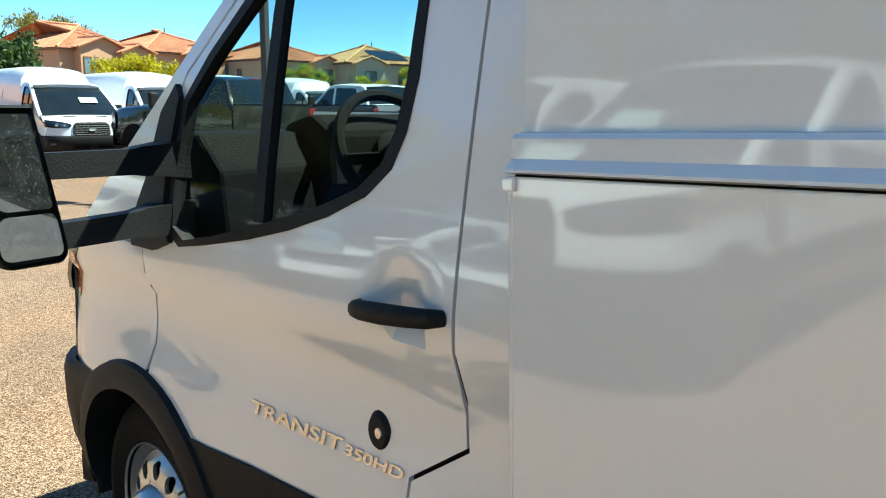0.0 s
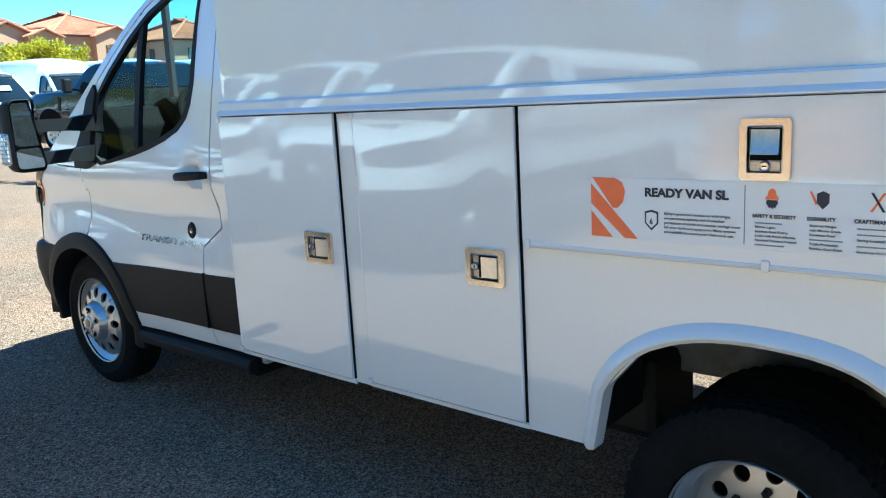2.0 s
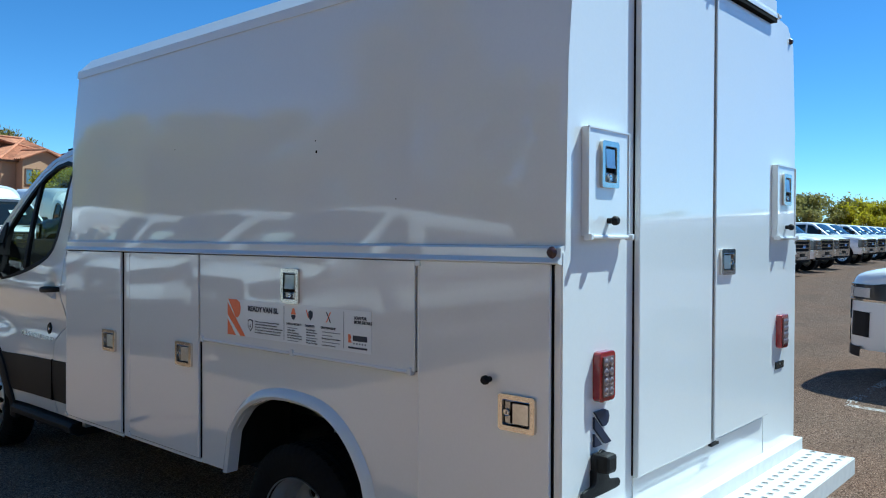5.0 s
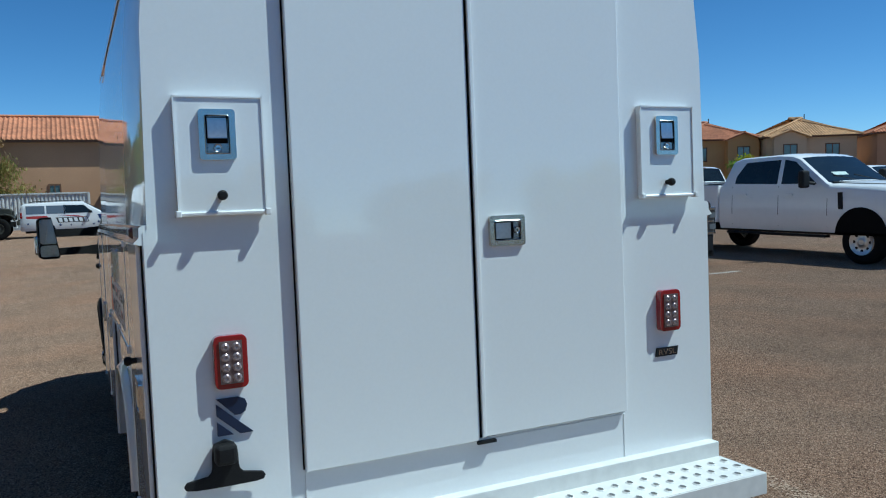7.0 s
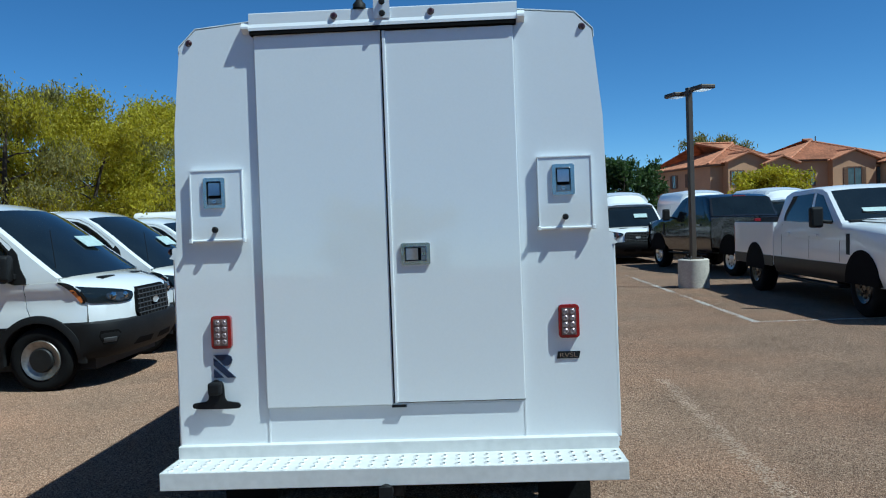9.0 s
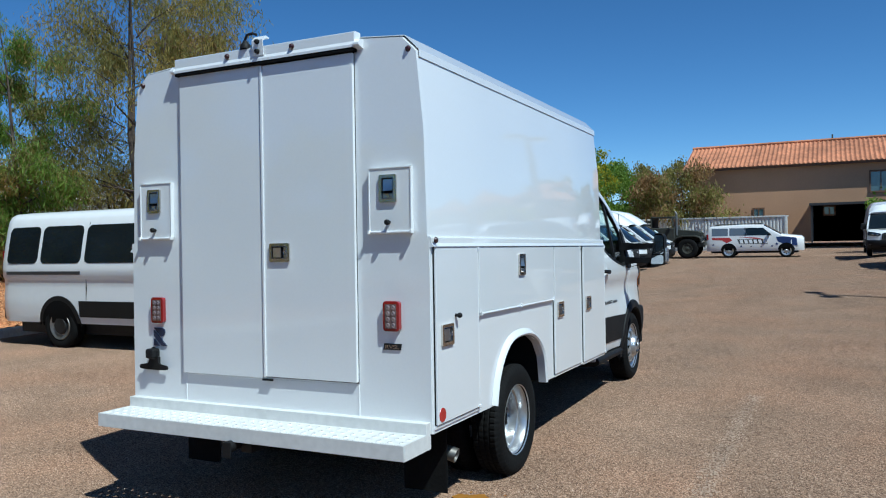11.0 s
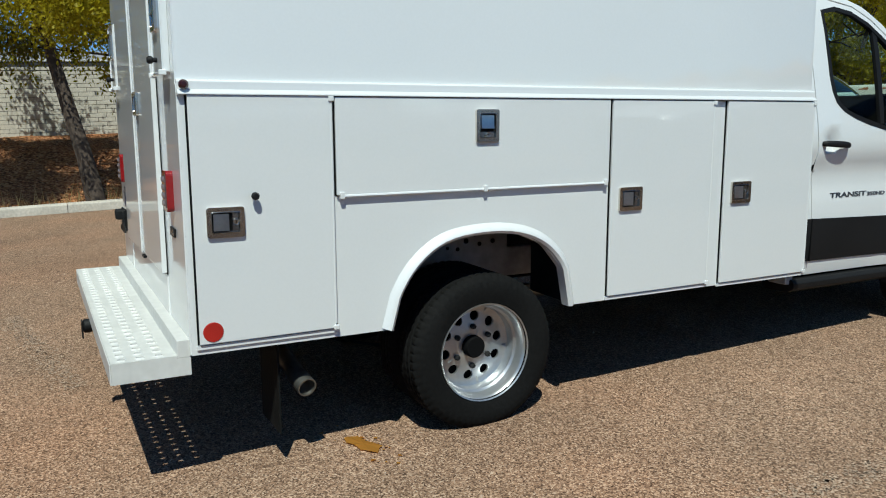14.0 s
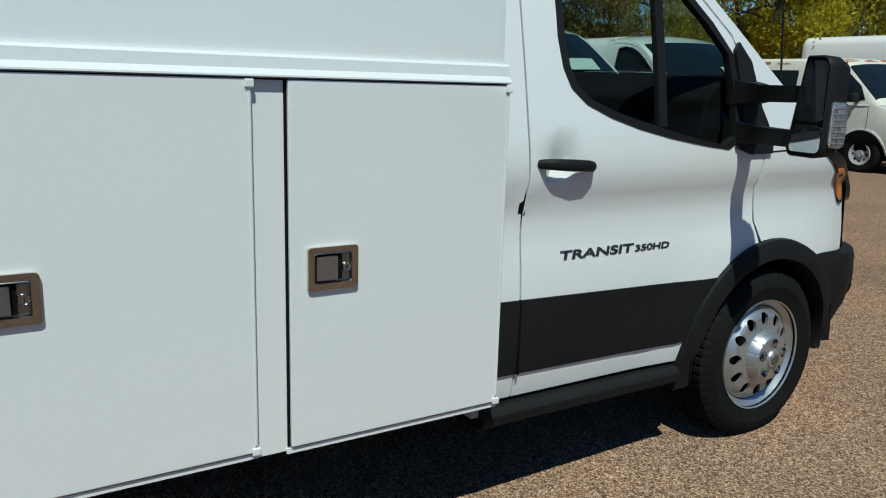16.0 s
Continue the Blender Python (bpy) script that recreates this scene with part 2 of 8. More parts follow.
dusty(MIRROR, 0.24, 170, (0.42, 0.43, 0.42))
PAPER = material("paper_sticker", (0.40, 0.50, 0.48), 0.6, 0, 0, 0.15, 60, 12)
DARKPAINT = material("black_gloss_paint", (0.008, 0.008, 0.009), 0.2, 0, 0.4, 0.3, 5, 1)
GREYPAINT = material("dark_grey_lower_paint", (0.014, 0.014, 0.015), 0.45, 0, 0, 0.1, 40, 2, 0, 0.25)
SILVERPAINT = material("silver_paint", (0.55, 0.56, 0.57), 0.3, 0.4, 0.7)
OLIVE = material("olive_drab_paint", (0.032, 0.033, 0.025), 0.7, 0, 0, 0.3, 8, 2)
ASPHALT = speckled("pinkish_gravel_asphalt", (0.122, 0.077, 0.053), (0.315, 0.200, 0.132), (0.50, 0.365, 0.265), 150, 1.1, 0.9, 0.9)
LINE_FAINT = material("faded_line_paint", (0.44, 0.315, 0.225), 0.95, 0, 0, 0.25, 60, 3, 0.3)
LINE = material("worn_white_line", (0.52, 0.47, 0.42), 0.9, 0, 0, 0.35, 30, 3, 0.3)
CONCRETE = material("pale_concrete", (0.52, 0.475, 0.41), 0.9, 0, 0, 0.2, 30, 2, 0.3)
EARTH = speckled("red_brown_mulch_earth", (0.15, 0.060, 0.028), (0.40, 0.18, 0.078), (0.54, 0.31, 0.165), 26, 0.8, 0.95, 0.8)
BLOCK = material("pale_block_wall", (0.58, 0.54, 0.47), 0.9, 0, 0, 0.15, 20, 1.5, 0.3)
MORTAR = material("grey_mortar", (0.20, 0.185, 0.16), 0.95, 0, 0, 0.2, 30, 2)
STUCCO = material("terracotta_stucco", (0.48, 0.275, 0.155), 0.9, 0, 0, 0.08, 12, 0.5, 0.2)
STUCCO2 = material("tan_stucco", (0.62, 0.46, 0.30), 0.9, 0, 0, 0.08, 12, 0.5, 0.2)
STUCCO3 = material("grey_beige_stucco", (0.56, 0.48, 0.38), 0.9, 0, 0, 0.08, 12, 0.5, 0.2)
STUCCO4 = material("orange_stucco", (0.60, 0.34, 0.14), 0.9, 0, 0, 0.08, 12, 0.5, 0.2)
TILE = material("red_clay_tile", (0.42, 0.17, 0.085), 0.85, 0, 0, 0.35, 2.2, 0.4, 0.2)
TILE2 = material("tan_clay_tile", (0.46, 0.27, 0.13), 0.85, 0, 0, 0.35, 2.2, 0.4, 0.2)
WINDOWBLUE = material("house_window_glass", (0.10, 0.16, 0.18), 0.08, 0, 1.0, 0.2, 2, 0.5)
WINDOWTRIM = material("brown_window_trim", (0.16, 0.085, 0.05), 0.8)
BRONZE = material("bronze_pole_paint", (0.075, 0.058, 0.045), 0.5, 0.2, 0, 0.1, 10, 2)
BARK = material("grey_brown_bark", (0.075, 0.055, 0.042), 0.95, 0, 0, 0.4, 20, 3, 0.5)
METALROOF = material("grey_metal_roof", (0.38, 0.37, 0.37), 0.6, 0.3, 0, 0.15, 6, 0.6)
CONTAINER = material("white_corrugated_steel", (0.62, 0.62, 0.60), 0.5, 0.1, 0, 0.15, 9, 0.6)
SHED = material("dark_shed_steel", (0.035, 0.036, 0.04), 0.6)
FOLIAGE = {}


def leaf_material(name, color, other):
    m = material(name, color, 0.6, 0, 0, 0.1, 1, 1)
    nt = m.node_tree
    b = nt.nodes["Principled BSDF"]
    geo = nt.nodes.new("ShaderNodeNewGeometry")
    ramp = nt.nodes.new("ShaderNodeValToRGB")
    ramp.color_ramp.elements[0].color, ramp.color_ramp.elements[1].color = (*color, 1), (*other, 1)
    nt.links.new(geo.outputs["Random Per Island"], ramp.inputs[0])
    nt.links.new(ramp.outputs[0], b.inputs["Base Color"])
    b.inputs["Subsurface Weight"].default_value = 0.0
    tr = nt.nodes.new("ShaderNodeBsdfTranslucent")
    nt.links.new(ramp.outputs[0], tr.inputs[0])
    mix = nt.nodes.new("ShaderNodeMixShader")
    mix.inputs[0].default_value = 0.55
    nt.links.new(b.outputs[0], mix.inputs[1])
    nt.links.new(tr.outputs[0], mix.inputs[2])
    nt.links.new(mix.outputs[0], nt.nodes["Material Output"].inputs[0])
    return m


FOLIAGE["yellow"] = leaf_material("yellow_green_leaves", (0.30, 0.26, 0.008), (0.56, 0.48, 0.022))
FOLIAGE["green"] = leaf_material("mid_green_leaves", (0.10, 0.19, 0.02), (0.28, 0.40, 0.06))
FOLIAGE["rusty"] = leaf_material("rusty_yellow_leaves", (0.30, 0.20, 0.04), (0.46, 0.36, 0.09))
FOLIAGE["dull"] = leaf_material("dull_olive_leaves", (0.18, 0.17, 0.04), (0.36, 0.31, 0.09))
FOLIAGE["brown"] = leaf_material("dry_brown_leaves", (0.25, 0.14, 0.06), (0.42, 0.27, 0.11))
FOLIAGE["straw"] = leaf_material("dry_straw", (0.34, 0.24, 0.10), (0.50, 0.38, 0.18))
FOLIAGE["leaf"] = leaf_material("dry_leaf", (0.50, 0.20, 0.03), (0.60, 0.29, 0.05))
FOLIAGE["dark"] = leaf_material("dark_green_leaves", (0.030, 0.065, 0.014), (0.08, 0.12, 0.03))


# ---------------------------------------------------------------- mesh helpers
def part(name, bm, mat, parent=None, label="", smooth=False):
    """Links a bmesh as one mesh object under a thing or a part."""
    me = bpy.data.meshes.new(name)
    bm.normal_update()
    bm.to_mesh(me)
    bm.free()
    if mat:
        me.materials.append(mat)
    if smooth:
        me.shade_smooth()
        me.set_sharp_from_angle(angle=radians(smooth if smooth is not True else 40))
    ob = new(name, me)
    if parent:
        ob.parent = parent
    if label:
        ob["label"] = label
    return ob


def reuse(name, ob, m, parent):
    """Another object on the same mesh."""
    o = new(name, ob.data)
    o.parent, o.matrix_basis = parent, m
    return o


def thing(name, m, label, category, group="", kind=""):
    ob = new(name)
    ob.empty_display_size = 0.2
    ob.matrix_basis = m
    return tagged(ob, label, category, group, kind)


def add_box(bm, x0, x1, y0, y1, z0, z1, bevel=0.0):
    vs = [bm.verts.new((x, y, z)) for x in (x0, x1) for y in (y0, y1) for z in (z0, z1)]
    fs = [bm.faces.new([vs[i] for i in f]) for f in ((0, 1, 3, 2), (4, 6, 7, 5), (0, 4, 5, 1), (2, 3, 7, 6), (0, 2, 6, 4), (1, 5, 7, 3))]
    if bevel:
        es = {e for f in fs for e in f.edges}
        bmesh.ops.bevel(bm, geom=list(es), offset=bevel, segments=2, affect="EDGES", profile=0.5)
    return bm


def box(x0, x1, y0, y1, z0, z1, bevel=0.0):
    return add_box(bmesh.new(), min(x0, x1), max(x0, x1), min(y0, y1), max(y0, y1), min(z0, z1), max(z0, z1), bevel)


def prism(outline, axis, a, b, bevel=0.0):
    """An outline in the plane across an axis, drawn out from a to b."""
    bm = bmesh.new()
    put = {"x": lambda u, v, w: (w, u, v), "y": lambda u, v, w: (u, w, v), "z": lambda u, v, w: (u, v, w)}[axis]
    lo, hi = [bm.verts.new(put(u, v, a)) for u, v in outline], [bm.verts.new(put(u, v, b)) for u, v in outline]
    bm.faces.new(lo)
    bm.faces.new(hi)
    n = len(outline)
    for i in range(n):
        bm.faces.new((lo[i], lo[(i + 1) % n], hi[(i + 1) % n], hi[i]))
    bmesh.ops.recalc_face_normals(bm, faces=bm.faces)
    if bevel:
        bmesh.ops.bevel(bm, geom=bm.edges[:], offset=bevel, segments=2, affect="EDGES", profile=0.5)
    return bm


def tube(points, radius, n=10, bm=None, taper=None, caps=True):
    """A round bar along points."""
    bm = bm or bmesh.new()
    pts = [Vector(p) for p in points]
    rings, up = [], Vector((0.13, 0.31, 1)).normalized()
    for i, p in enumerate(pts):
        way = (pts[min(i + 1, len(pts) - 1)] - pts[max(i - 1, 0)]).normalized()
        side = way.cross(up)
        if side.length < 1e-3:
            side = way.cross(Vector((1, 0, 0)))
        side.normalize()
        top = side.cross(way).normalized()
        r = taper[i] if taper else radius
        rings.append([bm.verts.new(p + (side * math.cos(2 * math.pi * k / n) + top * math.sin(2 * math.pi * k / n)) * r) for k in range(n)])
    for a, b in zip(rings, rings[1:]):
        for k in range(n):
            bm.faces.new((a[k], a[(k + 1) % n], b[(k + 1) % n], b[k]))
    if caps:
        bm.faces.new(rings[0][::-1])
        bm.faces.new(rings[-1])
    return bm


def lathe(profile, n=48, axis="x", bm=None, close=False):
    """Turns (radius, along) round an axis."""
    bm = bm or bmesh.new()
    put = {"x": lambda r, a, c, s: (a, r * c, r * s), "y": lambda r, a, c, s: (r * c, a, r * s), "z": lambda r, a, c, s: (r * c, r * s, a)}[axis]
    rings = []
    for r, a in profile:
        if r < 1e-6:
            rings.append([bm.verts.new(put(0, a, 1, 0))])
        else:
            rings.append([bm.verts.new(put(r, a, math.cos(2 * math.pi * k / n), math.sin(2 * math.pi * k / n))) for k in range(n)])
    pairs = list(zip(rings, rings[1:])) + ([(rings[-1], rings[0])] if close else [])
    for a, b in pairs:
        for k in range(n):
            k2 = (k + 1) % n
            if len(a) == 1 and len(b) > 1:
                bm.faces.new((a[0], b[k2], b[k]))
            elif len(b) == 1 and len(a) > 1:
                bm.faces.new((a[k], a[k2], b[0]))
            elif len(a) > 1:
                bm.faces.new((a[k], a[k2], b[k2], b[k]))
    bmesh.ops.recalc_face_normals(bm, faces=bm.faces)
    return bm


def inside(u, v, poly):
    hit, j = False, len(poly) - 1
    for i in range(len(poly)):
        (a, b), (c, d) = poly[i], poly[j]
        if (b > v) != (d > v) and u < (c - a) * (v - b) / (d - b) + a:
            hit = not hit
        j = i
    return hit


def smooth_loop(points, cuts=3):
    """Rounds a closed outline through its points."""
    out, n = [], len(points)
    for i in range(n):
        p0, p1, p2, p3 = (Vector((*points[(i + k) % n], 0)) for k in (-1, 0, 1, 2))
        for s in range(cuts):
            t = s / cuts
            q = 0.5 * ((2 * p1) + (-p0 + p2) * t + (2 * p0 - 5 * p1 + 4 * p2 - p3) * t * t + (-p0 + 3 * p1 - 3 * p2 + p3) * t ** 3)
            out.append((q.x, q.y))
    return out


def circle(u, v, ru, n=20, rv=None):
    return [(u + ru * math.cos(2 * math.pi * k / n), v + (rv or ru) * math.sin(2 * math.pi * k / n)) for k in range(n)]


def rounded(u0, u1, v0, v1, r, n=4):
    out = []
    for cu, cv, a0 in ((u1 - r, v1 - r, 0), (u0 + r, v1 - r, 90), (u0 + r, v0 + r, 180), (u1 - r, v0 + r, 270)):
        out += [(cu + r * math.cos(radians(a0 + 90 * k / n)), cv + r * math.sin(radians(a0 + 90 * k / n))) for k in range(n + 1)]
    return out


def sheet(outline, holes, place, step=0.08, rim=None, flip=False):
    """A curved plate: an outline with holes, laid into space by place(u, v), with its rim turned in by the vector rim."""
    from mathutils.geometry import delaunay_2d_cdt
    coords, edges = [], []
    for loop in (outline, *holes):
        base, dense = len(coords), []
        for (a, b), (c, d) in zip(loop, loop[1:] + loop[:1]):
            k = max(1, int(math.hypot(c - a, d - b) / step))
            dense += [(a + (c - a) * i / k, b + (d - b) * i / k) for i in range(k)]
        coords += dense
        edges += [(base + i, base + (i + 1) % len(dense)) for i in range(len(dense))]
    us, vs = [p[0] for p in outline], [p[1] for p in outline]
    u = min(us) + step / 2
    while u < max(us):
        v = min(vs) + step / 2
        while v < max(vs):
            if inside(u, v, outline) and not any(inside(u, v, h) for h in holes):
                coords.append((u + 0.001 * math.sin(37 * v), v))
            v += step
        u += step
    verts, _, faces, *_ = delaunay_2d_cdt([Vector(c) for c in coords], edges, [], 0, 1e-6)
    bm = bmesh.new()
    made = [bm.verts.new(place(p.x, p.y)) for p in verts]
    for f in faces:
        cu, cv = sum(verts[i].x for i in f) / len(f), sum(verts[i].y for i in f) / len(f)
        if inside(cu, cv, outline) and not any(inside(cu, cv, h) for h in holes):
            bm.faces.new([made[i] for i in (f[::-1] if flip else f)])
    bmesh.ops.delete(bm, geom=[v for v in bm.verts if not v.link_faces], context="VERTS")
    if rim is not None:
        es = [e for e in bm.edges if e.is_boundary]
        got = bmesh.ops.extrude_edge_only(bm, edges=es)
        bmesh.ops.translate(bm, verts=[g for g in got["geom"] if isinstance(g, bmesh.types.BMVert)], vec=rim)
    return bm


def loft(rings, closed=False):
    """Skin over rows of points; every row has the same count."""
    bm = bmesh.new()
    rows = [[bm.verts.new(p) for p in r] for r in rings]
    for a, b in zip(rows, rows[1:]):
        n = len(a)
        for k in range(n if closed else n - 1):
            bm.faces.new((a[k], a[(k + 1) % n], b[(k + 1) % n], b[k]))
    return bm


def interp(table, t):
    """A value between the rows (t, value) of a table."""
    if t <= table[0][0]:
        return table[0][1]
    for (a, va), (b, vb) in zip(table, table[1:]):
        if t <= b:
            return va + (vb - va) * (t - a) / (b - a)
    return table[-1][1]


def flipped(bm):
    bmesh.ops.scale(bm, verts=bm.verts, vec=(-1, 1, 1))
    bmesh.ops.reverse_faces(bm, faces=bm.faces)
    return bm


def lettering(name, text, size, mat, parent, m, depth=0.002, width=None, label="", bold=0.0):
    """Words in the built-in font as a mesh; their plane is the local x and y of m. width: how wide they run in all."""
    cu = bpy.data.curves.new("words", "FONT")
    cu.body, cu.size, cu.extrude, cu.align_x, cu.align_y = text, size, depth, "LEFT", "BOTTOM_BASELINE"
    cu.offset = bold * size
    tmp = new("words", cu)
    bpy.context.view_layer.update()
    me = bpy.data.meshes.new_from_object(tmp.evaluated_get(bpy.context.evaluated_depsgraph_get()))
    bpy.data.objects.remove(tmp)
    me.materials.clear()
    me.materials.append(mat)
    if width and len(me.vertices):
        wide = max(v.co.x for v in me.vertices)
        for v in me.vertices:
            v.co.x *= width / wide
    me.name = name
    ob = new(name, me)
    ob.parent, ob.matrix_basis = parent, m
    if label:
        ob["label"] = label
    return ob


# ---------------------------------------------------------------- ground
def ease(t):
    t = min(1.0, max(0.0, t))
    return t * t * (3 - 2 * t)


def dip(x, y):
    """The lot falls a little towards the row of vans by the kerb."""
    return -0.40 * ease((y - 3.5) / 17) * (1 - ease((y - 70) / 20)) * ease((1.2 + 0.25 * max(0.0, y - 15) - x) / 4.2) * ease((x + 9.5) / 0.9)


def ground_sheet():
    bm = bmesh.new()
    xs = [-9.5, -9.2, -8.9, -8.6, -7, -5] + [-3 + 0.6 * k for k in range(8)] + [2, 3.5, 5, 6.5, 8, 10, 12, 15, 18, 25, 60, 200, 1500]
    ys = [-1500, -200, -60, -20, -5, 3] + [4 + k for k in range(18)] + [30] + [38, 46, 54, 62, 70] + [74 + 4 * k for k in range(5)] + [200, 1500]
    rows = [[bm.verts.new((x, y, dip(x, y))) for x in [-1500, -200, -60, -9.6] + xs] for y in ys]
    for a, b in zip(rows, rows[1:]):
        for k in range(len(a) - 1):
            bm.faces.new((a[k], a[k + 1], b[k + 1], b[k]))
    return part("ground", bm, ASPHALT, smooth=True)


tagged(ground_sheet(), "sunlit pinkish gravel asphalt of the parking lot", "asphalt", kind="structure")



# ---------------------------------------------------------------- wheels
def tyre_mesh(r, width, rim, n=240):
    """A tyre about the x axis, its outer side at +x: sidewalls, shoulder blocks and grooves in the tread."""
    h = width / 2
    prof = [(rim, h * 0.72), (rim + 0.012, h * 0.86), (rim + 0.03, h * 0.90), ((r + rim) / 2, h), (r - 0.03, h * 0.93), (r - 0.012, h * 0.80), (r, h * 0.70),
            (r, h * 0.40), (r - 0.008, h * 0.37), (r - 0.008, h * 0.30), (r, h * 0.27), (r, h * 0.05), (r - 0.008, h * 0.02), (r - 0.008, -h * 0.05), (r, -h * 0.08),
            (r, -h * 0.32), (r - 0.008, -h * 0.35), (r - 0.008, -h * 0.42), (r, -h * 0.45), (r, -h * 0.72), (r - 0.012, -h * 0.82), (r - 0.03, -h * 0.93), ((r + rim) / 2, -h), (rim, -h * 0.75)]
    bm = lathe(prof, n, "x")
    bm.verts.ensure_lookup_table()
    rows = len(prof)
    for i in range(rows):
        for k in range(n):
            v = bm.verts[i * n + k]
            if n > 60 and (4 <= i <= 7 or 18 <= i <= 20 or 11 <= i <= 14) and (k + (2 if 11 <= i <= 14 else 0)) % 4 == 0:
                f = 1 - (0.005 if i not in (4, 20) else 0.002) / r
                v.co.y *= f
                v.co.z *= f
    return bm


def holed_disc(prof, R, n, hole_r, across, along, turn=0.0):
    """A dished disc with n oval holes, laid out in rings so that it shades evenly."""
    half, mid = math.pi / n, hole_r
    out = bmesh.new()
    for k in range(n):
        a0 = 2 * half * k + turn
        outline = [(-half * mid, 0.004), (half * mid, 0.004), (half * mid, R), (-half * mid, R)]
        hole = circle(0, hole_r, across, 20, along)
        bm = sheet(outline, [hole], lambda u, v: (interp(prof, v), v * math.cos(a0 + u / mid), v * math.sin(a0 + u / mid)), 0.011, Vector((-0.012, 0, 0)))
        me = bpy.data.meshes.new("sector")
        bm.to_mesh(me)
        out.from_mesh(me)
        bpy.data.meshes.remove(me)
    bmesh.ops.remove_doubles(out, verts=out.verts, dist=0.0004)
    bmesh.ops.recalc_face_normals(out, faces=out.faces)
    return out


def rim_front():
    """The dished-out front wheel with a ring of oval holes and a hub with nuts."""
    R = 0.222
    prof = [(0.0, 0.068), (0.05, 0.068), (0.086, 0.062), (0.097, 0.052), (0.102, 0.028), (0.112, 0.020), (0.165, 0.010), (0.185, -0.010), (0.196, -0.02)]
    disc = holed_disc(prof, 0.196, 12, 0.150, 0.021, 0.026)
    well = lathe([(R, 0.012), (R + 0.006, 0.016), (R + 0.006, 0.006), (R - 0.004, -0.004), (0.200, -0.02), (0.192, -0.10), (0.2, -0.15)], 96, "x")
    return disc, well


def rim_rear():
    """The deep-dish rear wheel with round holes near the floor of the dish."""
    R = 0.222
    prof = [(0.0, -0.115), (0.075, -0.115), (0.10, -0.118), (0.17, -0.128), (0.19, -0.122)]
    disc = holed_disc(prof, 0.19, 10, 0.142, 0.0235, 0.0235, 0.2)
    well = lathe([(R, 0.012), (R + 0.006, 0.016), (R + 0.006, 0.004), (R - 0.002, -0.004), (0.212, -0.014), (0.208, -0.06), (0.198, -0.068), (0.196, -0.122), (0.19, -0.124)], 96, "x")
    return disc, well


def wheel(parent, name, m, r, width, style):
    w = new(name)
    w.parent, w.matrix_basis, w.empty_display_size = parent, m, 0.1
    part("tyre", tyre_mesh(r, width, 0.222), RUBBER, w, "black tyre with worn tread blocks", 28)
    disc, well = rim_front() if style == "front" else rim_rear()
    for ob, lab in ((part("rim", disc, ALLOY, w, "silver steel wheel with round holes", 35), 0), (part("rim_well", well, ALLOY, w, "", 35), 0)):
        ob.location.x = width / 2 - 0.028
    x = width / 2 - 0.028
    # black disc behind the rim, painting the shade seen through its holes
    backing = part("shade_disc", lathe([(0, -0.05), (0.19, -0.05), (0.19, -0.12)] if style == "front" else [(0, -0.16), (0.188, -0.16), (0.188, -0.2)], 32, "x"), SEAL, w, "black disc for the shade behind the rim holes")
    backing.location.x = x
    if style == "front":
        cap = part("hub_cap", lathe([(0, 0.079), (0.032, 0.077), (0.038, 0.071), (0.04, 0.064)], 24, "x"), ALLOY, w, "", 30)
        cap.location.x = x
        badge = part("badge", lathe([(0, 0.0815), (0.022, 0.081), (0.023, 0.0775)], 20, "x"), STEEL, w)
        badge.location.x = x
        nut = None
        for k in range(5):
            a = 2 * math.pi * k / 5 + 0.3
            pocket = part("nut_pocket", lathe([(0.0195, 0.004), (0.017, 0.0), (0, -0.002)], 14, "x"), CHASSIS, w) if nut is None else None
            y, z = 0.063 * math.cos(a), 0.063 * math.sin(a)
            if nut is None:
                first = pocket
                first.location = (x + 0.0655, y, z)
                nut = part("nut", lathe([(0.0105, 0.0), (0.0105, 0.014), (0.006, 0.018), (0, 0.018)], 6, "x"), CHROME, w)
                nut.location = (x + 0.060, y, z)
            else:
                reuse("nut_pocket", first, Matrix.Translation((x + 0.0655, y, z)), w)
                reuse("nut", nut, Matrix.Translation((x + 0.060, y, z)), w)
    else:
        hub = part("hub", lathe([(0, -0.074), (0.046, -0.076), (0.051, -0.084), (0.053, -0.118)], 24, "x"), SEAL, w, "dark axle hub", 30)
        hub.location.x = x
        nut = None
        for k in range(6):
            a = 2 * math.pi * k / 6 + 0.5
            m2 = Matrix.Translation((x - 0.118, 0.094 * math.cos(a), 0.094 * math.sin(a)))
            if nut is None:
                nut = part("nut", lathe([(0.013, 0.0), (0.013, 0.02), (0.008, 0.026), (0, 0.026)], 6, "x"), CHASSIS, w)
                nut.matrix_basis = m2
            else:
                reuse("nut", nut, m2, w)
    return w


# ---------------------------------------------------------------- the service van
van = thing("service_van", VAN, "white cutaway van with tall white utility body on gravel asphalt", "van")
HW = 1.046   # half the width of the utility body below its rail
LB = 3.325   # its length
UPPER = [(1.036, 1.45), (1.024, 2.02), (0.986, 2.42), (0.905, 2.50), (0.60, 2.528), (0.0, 2.535)]
ARCH = [(0.805, 0.448), (0.842, 0.582), (0.928, 0.710), (1.058, 0.798), (1.233, 0.826), (1.42, 0.813), (1.57, 0.750), (1.674, 0.628), (1.708, 0.45)]


